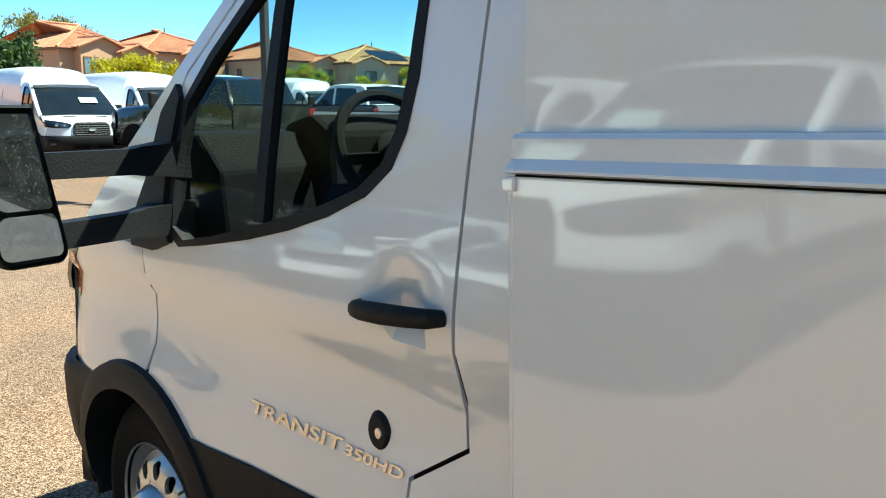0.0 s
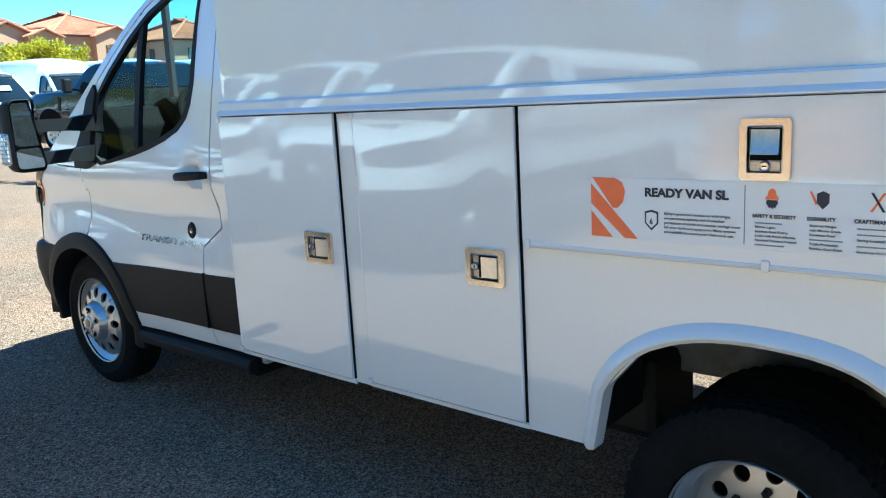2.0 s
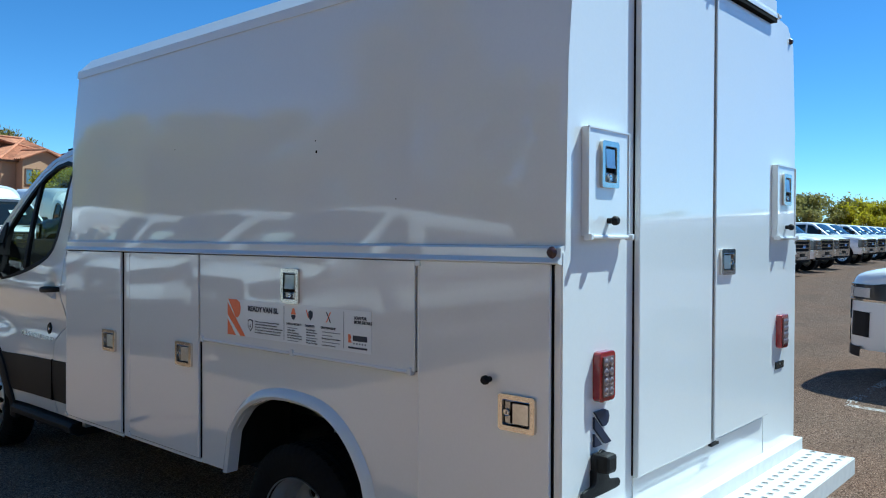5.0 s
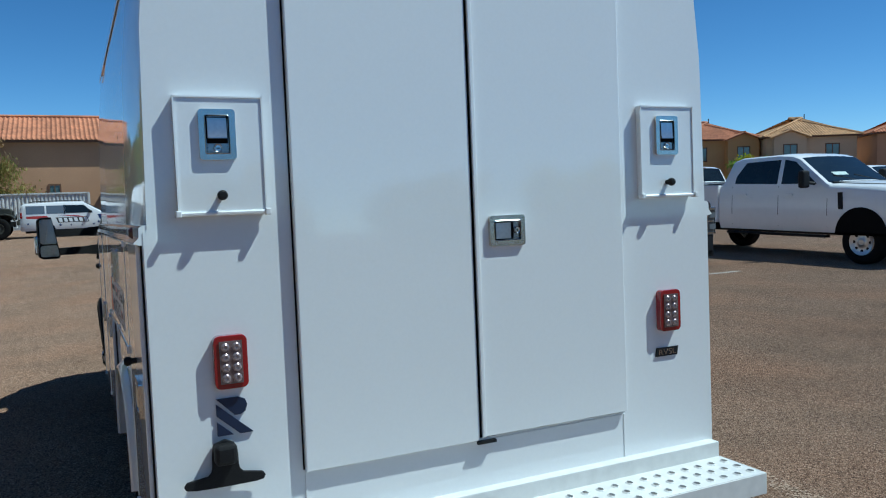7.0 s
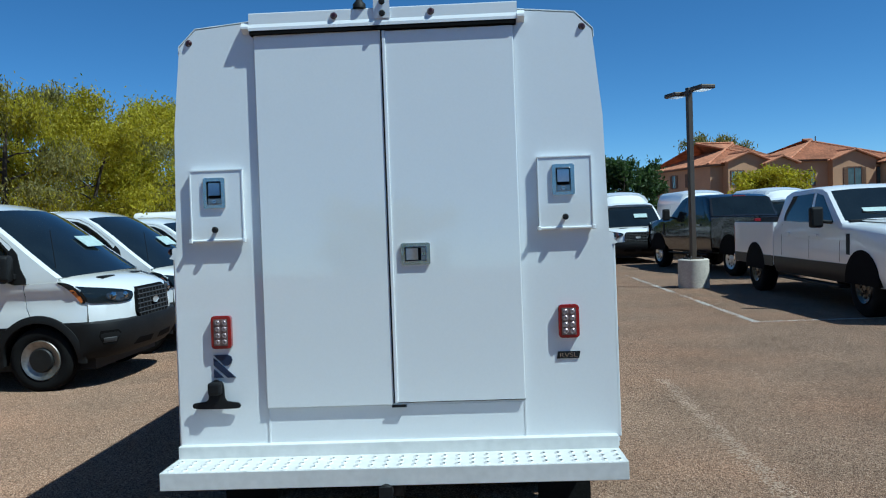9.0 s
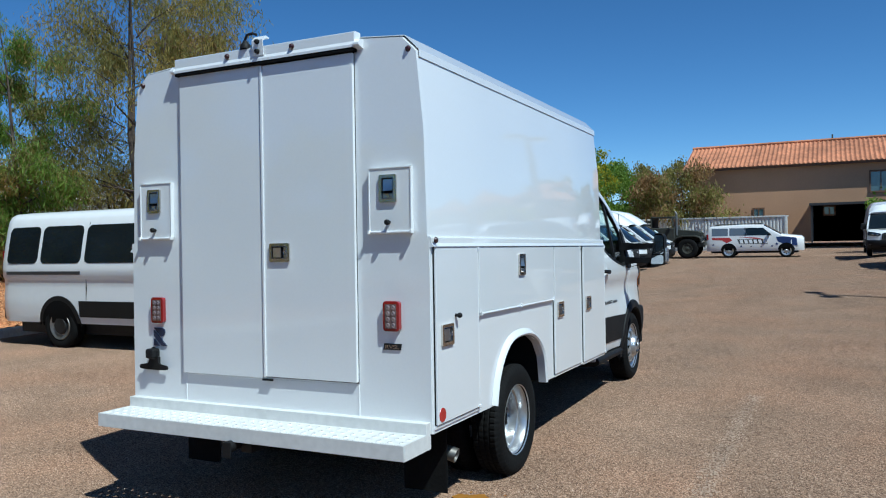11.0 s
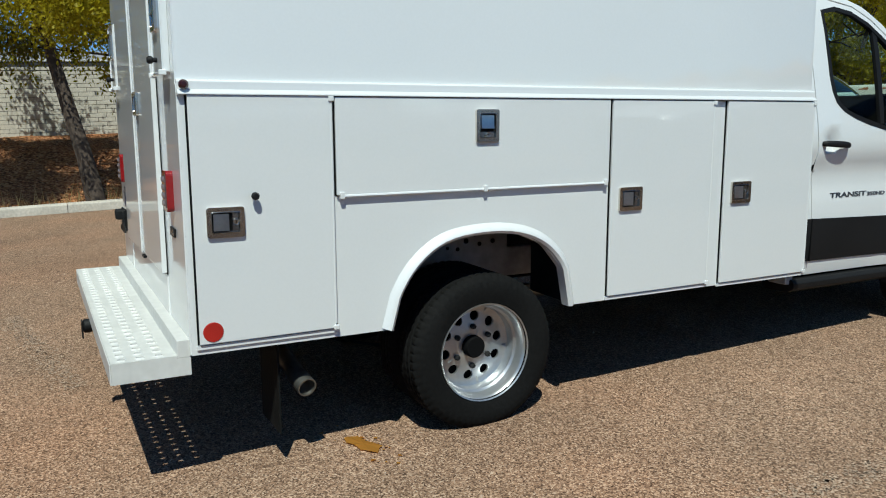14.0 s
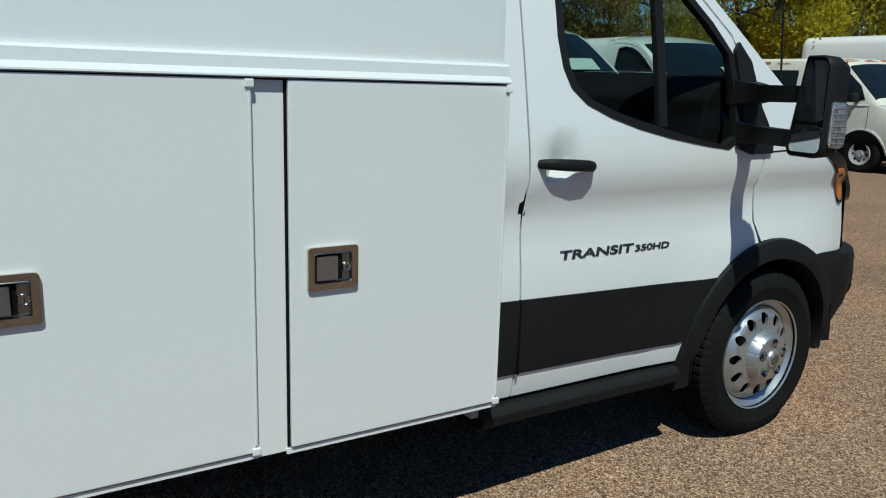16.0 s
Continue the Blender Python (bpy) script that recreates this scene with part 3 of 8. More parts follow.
def utility_body():
    # tall upper shell
    ring = UPPER + [(-x, z) for x, z in UPPER[-2::-1]]
    ys = [0.0, 0.03, 0.8, 1.6, 2.4, LB - 0.03, LB]
    rows = [[(x * (0.996 if i in (0, len(ys) - 1) else 1), y, z - (0.004 if i in (0, len(ys) - 1) else 0)) for x, z in ring] for i, y in enumerate(ys)]
    bm = loft(rows)
    for row, flip in ((rows[0], False), (rows[-1], True)):
        vs = [bm.verts.new(p) for p in row]
        bm.faces.new(vs if flip else vs[::-1])
    bmesh.ops.recalc_face_normals(bm, faces=bm.faces)
    part("upper_shell", bm, WHITE, van, "tall white painted upper body", 25)
    # roof cap over the chamfer, with its overlapping seam
    cap = [(0.992, 2.385), (0.990, 2.425), (0.908, 2.506), (0.60, 2.534), (0, 2.541)]
    cap = cap + [(-x, z) for x, z in cap[-2::-1]]
    bm = loft([[(x, y, z) for x, z in cap] for y in (0.012, LB - 0.004)])
    bmesh.ops.recalc_face_normals(bm, faces=bm.faces)
    bmesh.ops.solidify(bm, geom=bm.faces[:], thickness=-0.003)
    part("roof_cap", bm, WHITE, van, "white roof cap lapped over the side sheets")
    # lower sides with the wheel arches
    for s in (1, -1):
        outline = [(0.0, 0.45)] + ARCH + [(LB, 0.45), (LB, 1.43), (0.0, 1.43)]
        bm = sheet(outline, [], lambda u, v: (HW, u, v), 0.4, Vector((-0.035, 0, 0)))
        bmesh.ops.recalc_face_normals(bm, faces=bm.faces)
        part("side_panel", flipped(bm) if s < 0 else bm, WHITE, van)
        # rail along the top of the compartments
        prof = [(1.02, 1.461), (1.046, 1.459), (1.053, 1.452), (1.0545, 1.425), (1.068, 1.411), (1.0685, 1.407), (1.052, 1.403), (1.02, 1.403)]
        part("rail", prism([(s * x, z) for x, z in prof], "y", -0.004, LB + 0.004), WHITE, van, "white drip rail over the compartments")
        part("rail_seal", box(s * 1.02, s * 1.054, 0.02, LB - 0.005, 1.3995, 1.4035), SEAL, van)
        # rounded lip of the wheel arch
        path = smooth_loop(ARCH, 4)[:-3]
        path = [ARCH[0]] + [p for p in path[4:-4]] + [ARCH[-1]]
        bm = bmesh.new()
        rings = []
        for i, (y, z) in enumerate(path):
            a, b = path[max(i - 1, 0)], path[min(i + 1, len(path) - 1)]
            t = Vector((0, b[0] - a[0], b[1] - a[1])).normalized()
            n = Vector((0, -t.z, t.y))
            if n.dot(Vector((0, y - 1.25, z - 0.4))) < 0:
                n = -n
            c = Vector((0, y, z))
            rings.append([c + Vector((s * (HW - 0.035), 0, 0)) - n * 0.004, c + Vector((s * (HW + 0.020), 0, 0)) - n * 0.004, c + Vector((s * (HW + 0.030), 0, 0)) + n * 0.008,
                          c + Vector((s * (HW + 0.028), 0, 0)) + n * 0.016, c + Vector((s * (HW + 0.016), 0, 0)) + n * 0.028, c + Vector((s * (HW + 0.001), 0, 0)) + n * 0.042])
        bm = loft(rings)
        bmesh.ops.recalc_face_normals(bm, faces=bm.faces)
        part("arch_lip", bm, WHITE, van, "rounded white wheel-arch flare", True)
    # rear face, floor, bulkhead
    rear = [(x * 0.996, z - 0.006) for x, z in UPPER] + [(-x * 0.996, z - 0.006) for x, z in UPPER[-2::-1]] + [(0.003 - HW, 1.44), (0.003 - HW, 0.452), (HW - 0.003, 0.452), (HW - 0.003, 1.44)]
    part("rear_panel", prism(rear, "y", -0.006, 0.03), WHITE, van, "white rear face of the body")
    part("front_bulkhead", prism([(-HW, 0.45), (HW, 0.45), (HW, 1.44), (-HW, 1.44)], "y", LB - 0.03, LB - 0.002), WHITE, van)
    part("floor_pan", box(-0.80, 0.80, 0.03, LB - 0.03, 0.86, 0.90), CHASSIS, van, "dark underside of the body")
    for y0, y1 in ((0.03, 0.78), (1.74, LB - 0.03)):
        for s in (1, -1):
            part("compartment_floor", box(s * 0.70, s * (HW - 0.02), y0, y1, 0.452, 0.47), CHASSIS, van)
            part("compartment_back", box(s * 0.70, s * 0.715, y0, y1, 0.46, 0.88), CHASSIS, van)
            for y in (y0, y1):
                part("compartment_end", box(s * 0.70, s * (HW - 0.03), y - 0.006, y + 0.006, 0.46, 0.90), CHASSIS, van)
    for s in (1, -1):
        part("arch_liner", box(s * 0.60, s * (HW - 0.036), 0.78, 1.74, 0.905, 0.92), CHASSIS, van)


utility_body()


def latch(parent, m, w=0.138, h=0.112):
    """A flush paddle latch with its key barrel; local x is out of the door, y along, z up."""
    g = new("paddle_latch")
    g.parent, g.matrix_basis, g.empty_display_size = parent, m @ Matrix.Translation((0.0075, 0, 0)), 0.05
    g["label"] = "chrome paddle latch with key barrel"
    u, v = w / 2, h / 2
    a0, a1, b1 = -u + 0.020, u - 0.020, v - 0.020
    outer, inner = rounded(-u, u, -v, v, 0.010), rounded(a0 - 0.004, a1 + 0.004, -b1 - 0.004, b1 + 0.004, 0.006)
    bm = sheet(outer, [inner], lambda a, b: (0.004, a, b), 0.05, Vector((-0.0115, 0, 0)))
    part("plate", bm, LATCHPLATE, g)
    dish = loft([[(0.004, a, b) for a, b in inner], [(0.0055, a, b) for a, b in rounded(a0 - 0.002, a1 + 0.002, -b1 - 0.002, b1 + 0.002, 0.006)], [(-0.006, a, b) for a, b in rounded(a0, a1, -b1, b1, 0.006)]], True)
    dish.faces.new([dish.verts.new((-0.006, a, b)) for a, b in rounded(a0, a1, -b1, b1, 0.006)])
    bmesh.ops.recalc_face_normals(dish, faces=dish.faces)
    # the dish is the same chrome, with its inner shade put into the colour
    part("dish", dish, CHROME_RECESS, g, "", 30)
    # the paddle stands out towards the finger gap and has a rolled lip there
    end = 0.012
    paddle = prism([(-0.0055, a0 + 0.005), (0.0012, a0 + 0.005), (0.0030, end - 0.010), (0.0056, end - 0.005), (0.0058, end - 0.001), (0.003, end), (-0.0055, end - 0.004)], "z", -b1 + 0.005, b1 - 0.005)
    part("paddle", paddle, PADDLE, g, "", 30)
    # black plates for the shade round the paddle and in the finger gap
    part("paddle_groove", box(-0.0062, -0.0050, a0 + 0.001, end + 0.001, -b1 + 0.001, b1 - 0.001), SEAL, g)
    part("finger_gap", box(-0.0062, -0.0046, end, end + 0.013, -b1 + 0.002, b1 - 0.002), SEAL, g)
    part("lock_seat", box(-0.0060, -0.0025, end + 0.014, a1 - 0.002, -b1 + 0.003, b1 - 0.003, 0.0012), CHROME_RECESS, g)
    part("key_barrel", lathe([(0.0, 0.003), (0.008, 0.003), (0.0085, 0.0015), (0.0115, 0.0035), (0.0125, 0.002), (0.013, -0.005)], 18, "x"), CHROME, g, "", 30).location = (0, (end + 0.014 + a1) / 2, 0)
    part("keyhole", box(0.0029, 0.0036, (end + 0.014 + a1) / 2 - 0.0016, (end + 0.014 + a1) / 2 + 0.0016, -0.005, 0.005), SEAL, g)
    return g


def knob(parent, m):
    part("bumper_knob", lathe([(0, 0.038), (0.010, 0.037), (0.0145, 0.030), (0.0145, 0.020), (0.009, 0.014), (0.009, 0.0)], 16, "x"), BLACK, parent, "black rubber door bumper", 40).matrix_basis = m


DOORS = [(2.676, 3.322, 0.464, 1.401, "side"), (1.938, 2.580, 0.472, 1.401, "side"), (0.578, 1.922, 1.022, 1.402, "flap"), (0.028, 0.560, 0.490, 1.405, "side")]


def compartments():
    for s in (1, -1):
        turn = Matrix() if s > 0 else pose(0, 0, 0, 0, 0, 180)
        for i, (y0, y1, z0, z1, kind) in enumerate(DOORS):
            part("door_seal", box(s * (HW - 0.002), s * (HW + 0.0035), y0 - 0.0065, y1 + 0.004, z0 - 0.002, z1 + 0.002), SEAL, van)
            door = part("compartment_door", box(s * (HW + 0.0035), s * (HW + 0.017), y0, y1, z0, z1, 0.003), WHITE, van, "flat white compartment door")
            X = s * (HW + 0.017)
            ymid = {0: 2.788, 1: 2.052, 2: 1.256, 3: 0.141}[i]
            zmid = {0: 0.936, 1: 0.938, 2: 1.288, 3: 0.945}[i]
            if kind == "flap":
                latch(door, Matrix.Translation((X, ymid, zmid)) @ turn @ pose(0, 0, 0, -90))
                part("hinge_rod", tube([(s * (HW + 0.014), y0 + 0.015, z0 - 0.004), (s * (HW + 0.014), y1 - 0.015, z0 - 0.004)], 0.0075, 8), WHITE, door, "white hinge rod along the lower edge", True)
                for y in (y0 + 0.02, (y0 + y1) / 2, y1 - 0.02):
                    part("hinge_stop", box(s * (HW + 0.004), s * (HW + 0.026), y - 0.009, y + 0.009, z0 - 0.014, z0 + 0.012, 0.002), WHITE, door)
            else:
                latch(door, Matrix.Translation((X, ymid, zmid)) @ turn @ (Matrix() if s > 0 else pose(0, 0, 0, 180)))
                part("hinge_rod", tube([(s * (HW + 0.013), y1 + 0.001, z0 + 0.02), (s * (HW + 0.013), y1 + 0.001, z1 - 0.02)], 0.006, 8), WHITE, door, "white hinge rod", True)
                for z in (z0 + 0.004, z1 - 0.01):
                    part("hinge_end", box(s * (HW + 0.004), s * (HW + 0.024), y1 - 0.010, y1 + 0.012, z - 0.010, z + 0.010, 0.003), WHITE, door)
                part("lower_sill", box(s * HW, s * (HW + 0.008), y0 - 0.01, y1 + 0.01, z0 - 0.020, z0 - 0.006), WHITE, van)
        knob(van, Matrix.Translation((s * (HW + 0.017), 0.25, 1.038)) @ turn)
        part("marker_lamp", lathe([(0, 0.012), (0.010, 0.011), (0.016, 0.004), (0.018, 0.0)], 18, "x"), DARKRED, van, "small dark red marker lamp", True).matrix_basis = Matrix.Translation((s * 1.068, 0.018, 1.440)) @ turn
    part("round_reflector", lathe([(0, 0.003), (0.036, 0.003), (0.038, 0.0)], 28, "x"), REFLECT, van, "round red reflector").matrix_basis = Matrix.Translation((HW + 0.017, 0.078, 0.535))


compartments()


def rear_fittings():
    # twin doors, the far one with a raised lip at the meeting edge
    part("door_shadow_gap", box(-0.619, 0.612, -0.010, -0.005, 0.684, 2.46), SEAL, van)
    left = part("rear_door", box(-0.615, -0.011, -0.030, -0.009, 0.680, 2.452, 0.004), WHITE, van, "tall flat white rear door")
    right = part("rear_door", box(0.004, 0.612, -0.030, -0.009, 0.690, 2.446, 0.004), WHITE, van, "tall flat white rear door with latch")
    part("meeting_lip", box(-0.004, 0.012, -0.038, -0.030, 0.690, 2.446, 0.003), WHITE, right)
    part("door_stop", box(-0.02, 0.05, -0.034, -0.02, 0.668, 0.678), BLACK, right)
    latch(right, Matrix.Translation((0.119, -0.030, 1.389)) @ pose(0, 0, 0, 0, 0, -90), 0.138, 0.104)
    part("sill_panel", box(-0.606, 0.606, -0.0085, -0.005, 0.512, 0.674), WHITE, van)
    for s in (1, -1):
        part("sill_edge", box(s * 0.606, s * 0.614, -0.011, -0.004, 0.51, 0.676), WHITE, van)
    # gutter over the doors
    part("gutter", prism([(-0.03, 2.468), (-0.052, 2.468), (-0.052, 2.482), (-0.044, 2.500), (-0.044, 2.548), (-0.03, 2.556), (0.02, 2.556), (0.02, 2.468)], "x", -0.632, 0.634), WHITE, van, "white rain gutter over the rear doors")
    for s in (1, -1):
        part("gutter_end", prism([(-0.006, 2.462), (-0.056, 2.478), (-0.056, 2.488), (-0.03, 2.512), (-0.006, 2.512)], "x", s * 0.632, s * 0.668), WHITE, van)
    part("gutter_seal", box(-0.628, 0.628, -0.05, -0.006, 2.450, 2.467), SEAL, van, "black rubber seal")
    lamp = None
    for x, y, z in ((-0.225, -0.048, 2.522), (0.232, -0.048, 2.522), (-0.935, -0.006, 2.435), (0.937, -0.006, 2.430)):
        part("marker_lamp", lathe([(0, -0.014), (0.009, -0.013), (0.015, -0.004), (0.017, 0.0)], 18, "y"), DARKRED, van, "small dark red marker lamp", True).location = (x, y, z)
    # rear-view camera on its bracket
    cam_box = part("camera_bracket", prism([(-0.052, 2.50), (-0.060, 2.585), (-0.03, 2.612), (0.0, 2.606), (0.0, 2.60), (-0.028, 2.604), (-0.054, 2.58), (-0.046, 2.50)], "x", -0.036, 0.040), WHITE, van, "white angled camera bracket")
    for z in (2.52, 2.575):
        part("camera_eye", lathe([(0, -0.020), (0.010, -0.019), (0.014, -0.008), (0.015, 0.0)], 16, "y"), BLACK, cam_box, "", True).location = (0.004, -0.058, z)
    part("cable_gland", lathe([(0.032, 2.552), (0.03, 2.575), (0.02, 2.585), (0.012, 2.60)], 14, "z"), BLACK, van, "", True).location = (-0.105, -0.03, 0)
    part("camera_cable", tube([(-0.105, -0.03, 2.57), (-0.108, -0.032, 2.60), (-0.09, -0.034, 2.63), (-0.055, -0.03, 2.636), (-0.03, -0.02, 2.628)], 0.008, 8), BLACK, van, "black camera cable", True)
    # hatches
    for x0, x1 in ((-0.947, -0.693), (0.703, 0.957)):
        hatch = part("hatch", box(x0, x1, -0.030, -0.006, 1.488, 1.823, 0.003), WHITE, van, "small white hatch with latch")
        for a, b, c, d in ((x0, x0 + 0.005, 1.488, 1.823), (x1 - 0.005, x1, 1.488, 1.823), (x0, x1, 1.818, 1.823)):
            part("hatch_fold", box(a, b, -0.034, -0.030, c, d), WHITE, hatch)
        latch(hatch, Matrix.Translation(((x0 + x1) / 2 - 0.008, -0.030, 1.712)) @ pose(0, 0, 0, 0, 0, -90) @ pose(0, 0, 0, -90), 0.145, 0.104)
        knob(hatch, Matrix.Translation(((x0 + x1) / 2 - 0.005, -0.030, 1.537)) @ pose(0, 0, 0, 0, 0, -90))
        part("hinge_rod", tube([(x0 - 0.002, -0.032, 1.486), (x1 + 0.002, -0.032, 1.486)], 0.007, 8), WHITE, hatch, "", True)
        for x in (x0, x1):
            part("hinge_end", box(x - 0.008, x + 0.008, -0.048, -0.02, 1.476, 1.496, 0.003), WHITE, hatch)
    # tail lamps
    for x in (-0.823, 0.826):
        tl = part("tail_lamp", prism(rounded(x - 0.049, x + 0.049, 0.970, 1.128, 0.018), "y", -0.032, -0.004, 0.003), RED, van, "red-rimmed tail lamp with clear diodes")
        part("lens", box(x - 0.033, x + 0.033, -0.036, -0.032, 0.986, 1.112), LENSCLEAR, tl, "clear faceted lens")
        led = None
        for a in (-0.016, 0.016):
            for k in range(4):
                m = Matrix.Translation((x + a, -0.036, 1.003 + 0.0305 * k))
                if led is None:
                    led = part("diode", lathe([(0, -0.001), (0.004, -0.002), (0.0045, -0.0045), (0.0085, -0.0045), (0.0135, 0.0)], 8, "y"), TAILDIODE, tl, "", True)
                    led.matrix_basis = m
                else:
                    reuse("diode", led, m, tl)
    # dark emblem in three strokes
    ox, oz, w, h = -0.870, 0.830, 0.105, 0.110
    strokes = [[(0.0, 1.0), (0.62, 1.0), (0.80, 0.93), (0.86, 0.78), (0.80, 0.60), (0.66, 0.52), (0.50, 0.52), (0.08, 0.93)],
               [(0.0, 0.86), (0.0, 0.54), (0.62, 0.0), (1.0, 0.0)], [(0.0, 0.38), (0.0, 0.0), (0.44, 0.0)]]
    em = new("emblem")
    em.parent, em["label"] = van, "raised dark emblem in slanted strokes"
    for st in strokes:
        part("stroke", prism([(ox + a * w, oz + b * h) for a, b in st], "y", -0.014, -0.005), NAVY, em)
    # licence-plate bracket
    br = part("plate_bracket", prism(smooth_loop([(-0.968, 0.690), (-0.966, 0.714), (-0.905, 0.722), (-0.893, 0.75), (-0.890, 0.80), (-0.855, 0.825), (-0.820, 0.80), (-0.817, 0.75), (-0.805, 0.722), (-0.748, 0.712), (-0.745, 0.688), (-0.80, 0.684), (-0.90, 0.684)], 2), "y", -0.034, -0.024, 0.003), BLACK, van, "black plate bracket")
    part("lamp_hood", box(-0.888, -0.824, -0.07, -0.006, 0.755, 0.815, 0.012), BLACK, br)
    part("arm", box(-0.885, -0.825, -0.03, -0.006, 0.69, 0.76), BLACK, br)
    # name badge
    badge = part("badge", prism([(0.766, 0.872), (0.772, 0.905), (0.876, 0.905), (0.870, 0.872)], "y", -0.012, -0.005), BLACK, van, "small black name badge")
    lettering("badge_letters", "RVSL", 0.030, CHROME, badge, Matrix.Translation((0.777, -0.0122, 0.878)) @ pose(0, 0, 0, 90), 0.001, 0.086)


rear_fittings()


STEPWHITE = material("dusty_white_step_paint", (0.66, 0.655, 0.63), 0.5, 0, 0.15, 0.08, 25, 3, 0.05)


def step_bumper():
    st = part("step_bumper", box(-1.042, 1.034, -0.052, -0.004, 0.444, 0.512, 0.003), STEPWHITE, van, "white step bumper with punched tread")
    part("face", box(-1.042, 1.034, -0.287, -0.281, 0.376, 0.454, 0.002), STEPWHITE, st)
    for s, x in ((1, 1.034), (-1, -1.042)):
        part("end_plate", prism([(-0.281, 0.376), (-0.281, 0.454), (-0.052, 0.454), (-0.052, 0.444), (-0.004, 0.444), (-0.004, 0.376)], "x", x - s * 0.004, x + s * 0.001), STEPWHITE, st)
    part("inner_lip", box(-1.038, 1.030, -0.281, -0.25, 0.376, 0.380), STEPWHITE, st)
    # three rows of punched slots with raised burrs
    bm = bmesh.new()
    nx, x0, x1 = 32, -1.040, 1.032
    dx, zt = (x1 - x0) / nx, 0.454
    bands = [(-0.281, -0.210, -0.243), (-0.210, -0.146, -0.178), (-0.146, -0.052, -0.112)]
    for i in range(nx):
        for lo, hi, cy in bands:
            cx = x0 + (i + 0.5) * dx
            sq = [(cx + a * dx / 2, y) for a, y in ((1, cy), (1, hi), (0, hi), (-1, hi), (-1, cy), (-1, lo), (0, lo), (1, lo))]
            ra, rb = 0.0105, 0.0150
            o = [bm.verts.new((p, q, zt)) for p, q in sq]
            rim = [bm.verts.new((cx + ra * math.cos(math.pi * k / 4), cy + rb * math.sin(math.pi * k / 4), zt + 0.0045)) for k in range(8)]
            foot = [bm.verts.new((cx + 1.6 * ra * math.cos(math.pi * k / 4), cy + 1.35 * rb * math.sin(math.pi * k / 4), zt)) for k in range(8)]
            low = [bm.verts.new((cx + 0.9 * ra * math.cos(math.pi * k / 4), cy + 0.9 * rb * math.sin(math.pi * k / 4), zt - 0.010)) for k in range(8)]
            for k in range(8):
                k2 = (k + 1) % 8
                bm.faces.new((o[k], o[k2], foot[k2], foot[k]))
                bm.faces.new((foot[k], foot[k2], rim[k2], rim[k]))
                bm.faces.new((rim[k], rim[k2], low[k2], low[k]))
    bmesh.ops.remove_doubles(bm, verts=bm.verts, dist=1e-5)
    part("tread_plate", bm, STEPWHITE, st, "punched white tread plate")
    for x in (-0.75, -0.25, 0.25, 0.75):
        part("stay", box(x - 0.010, x + 0.010, -0.25, 0.05, 0.385, 0.438), CHASSIS, st)


step_bumper()


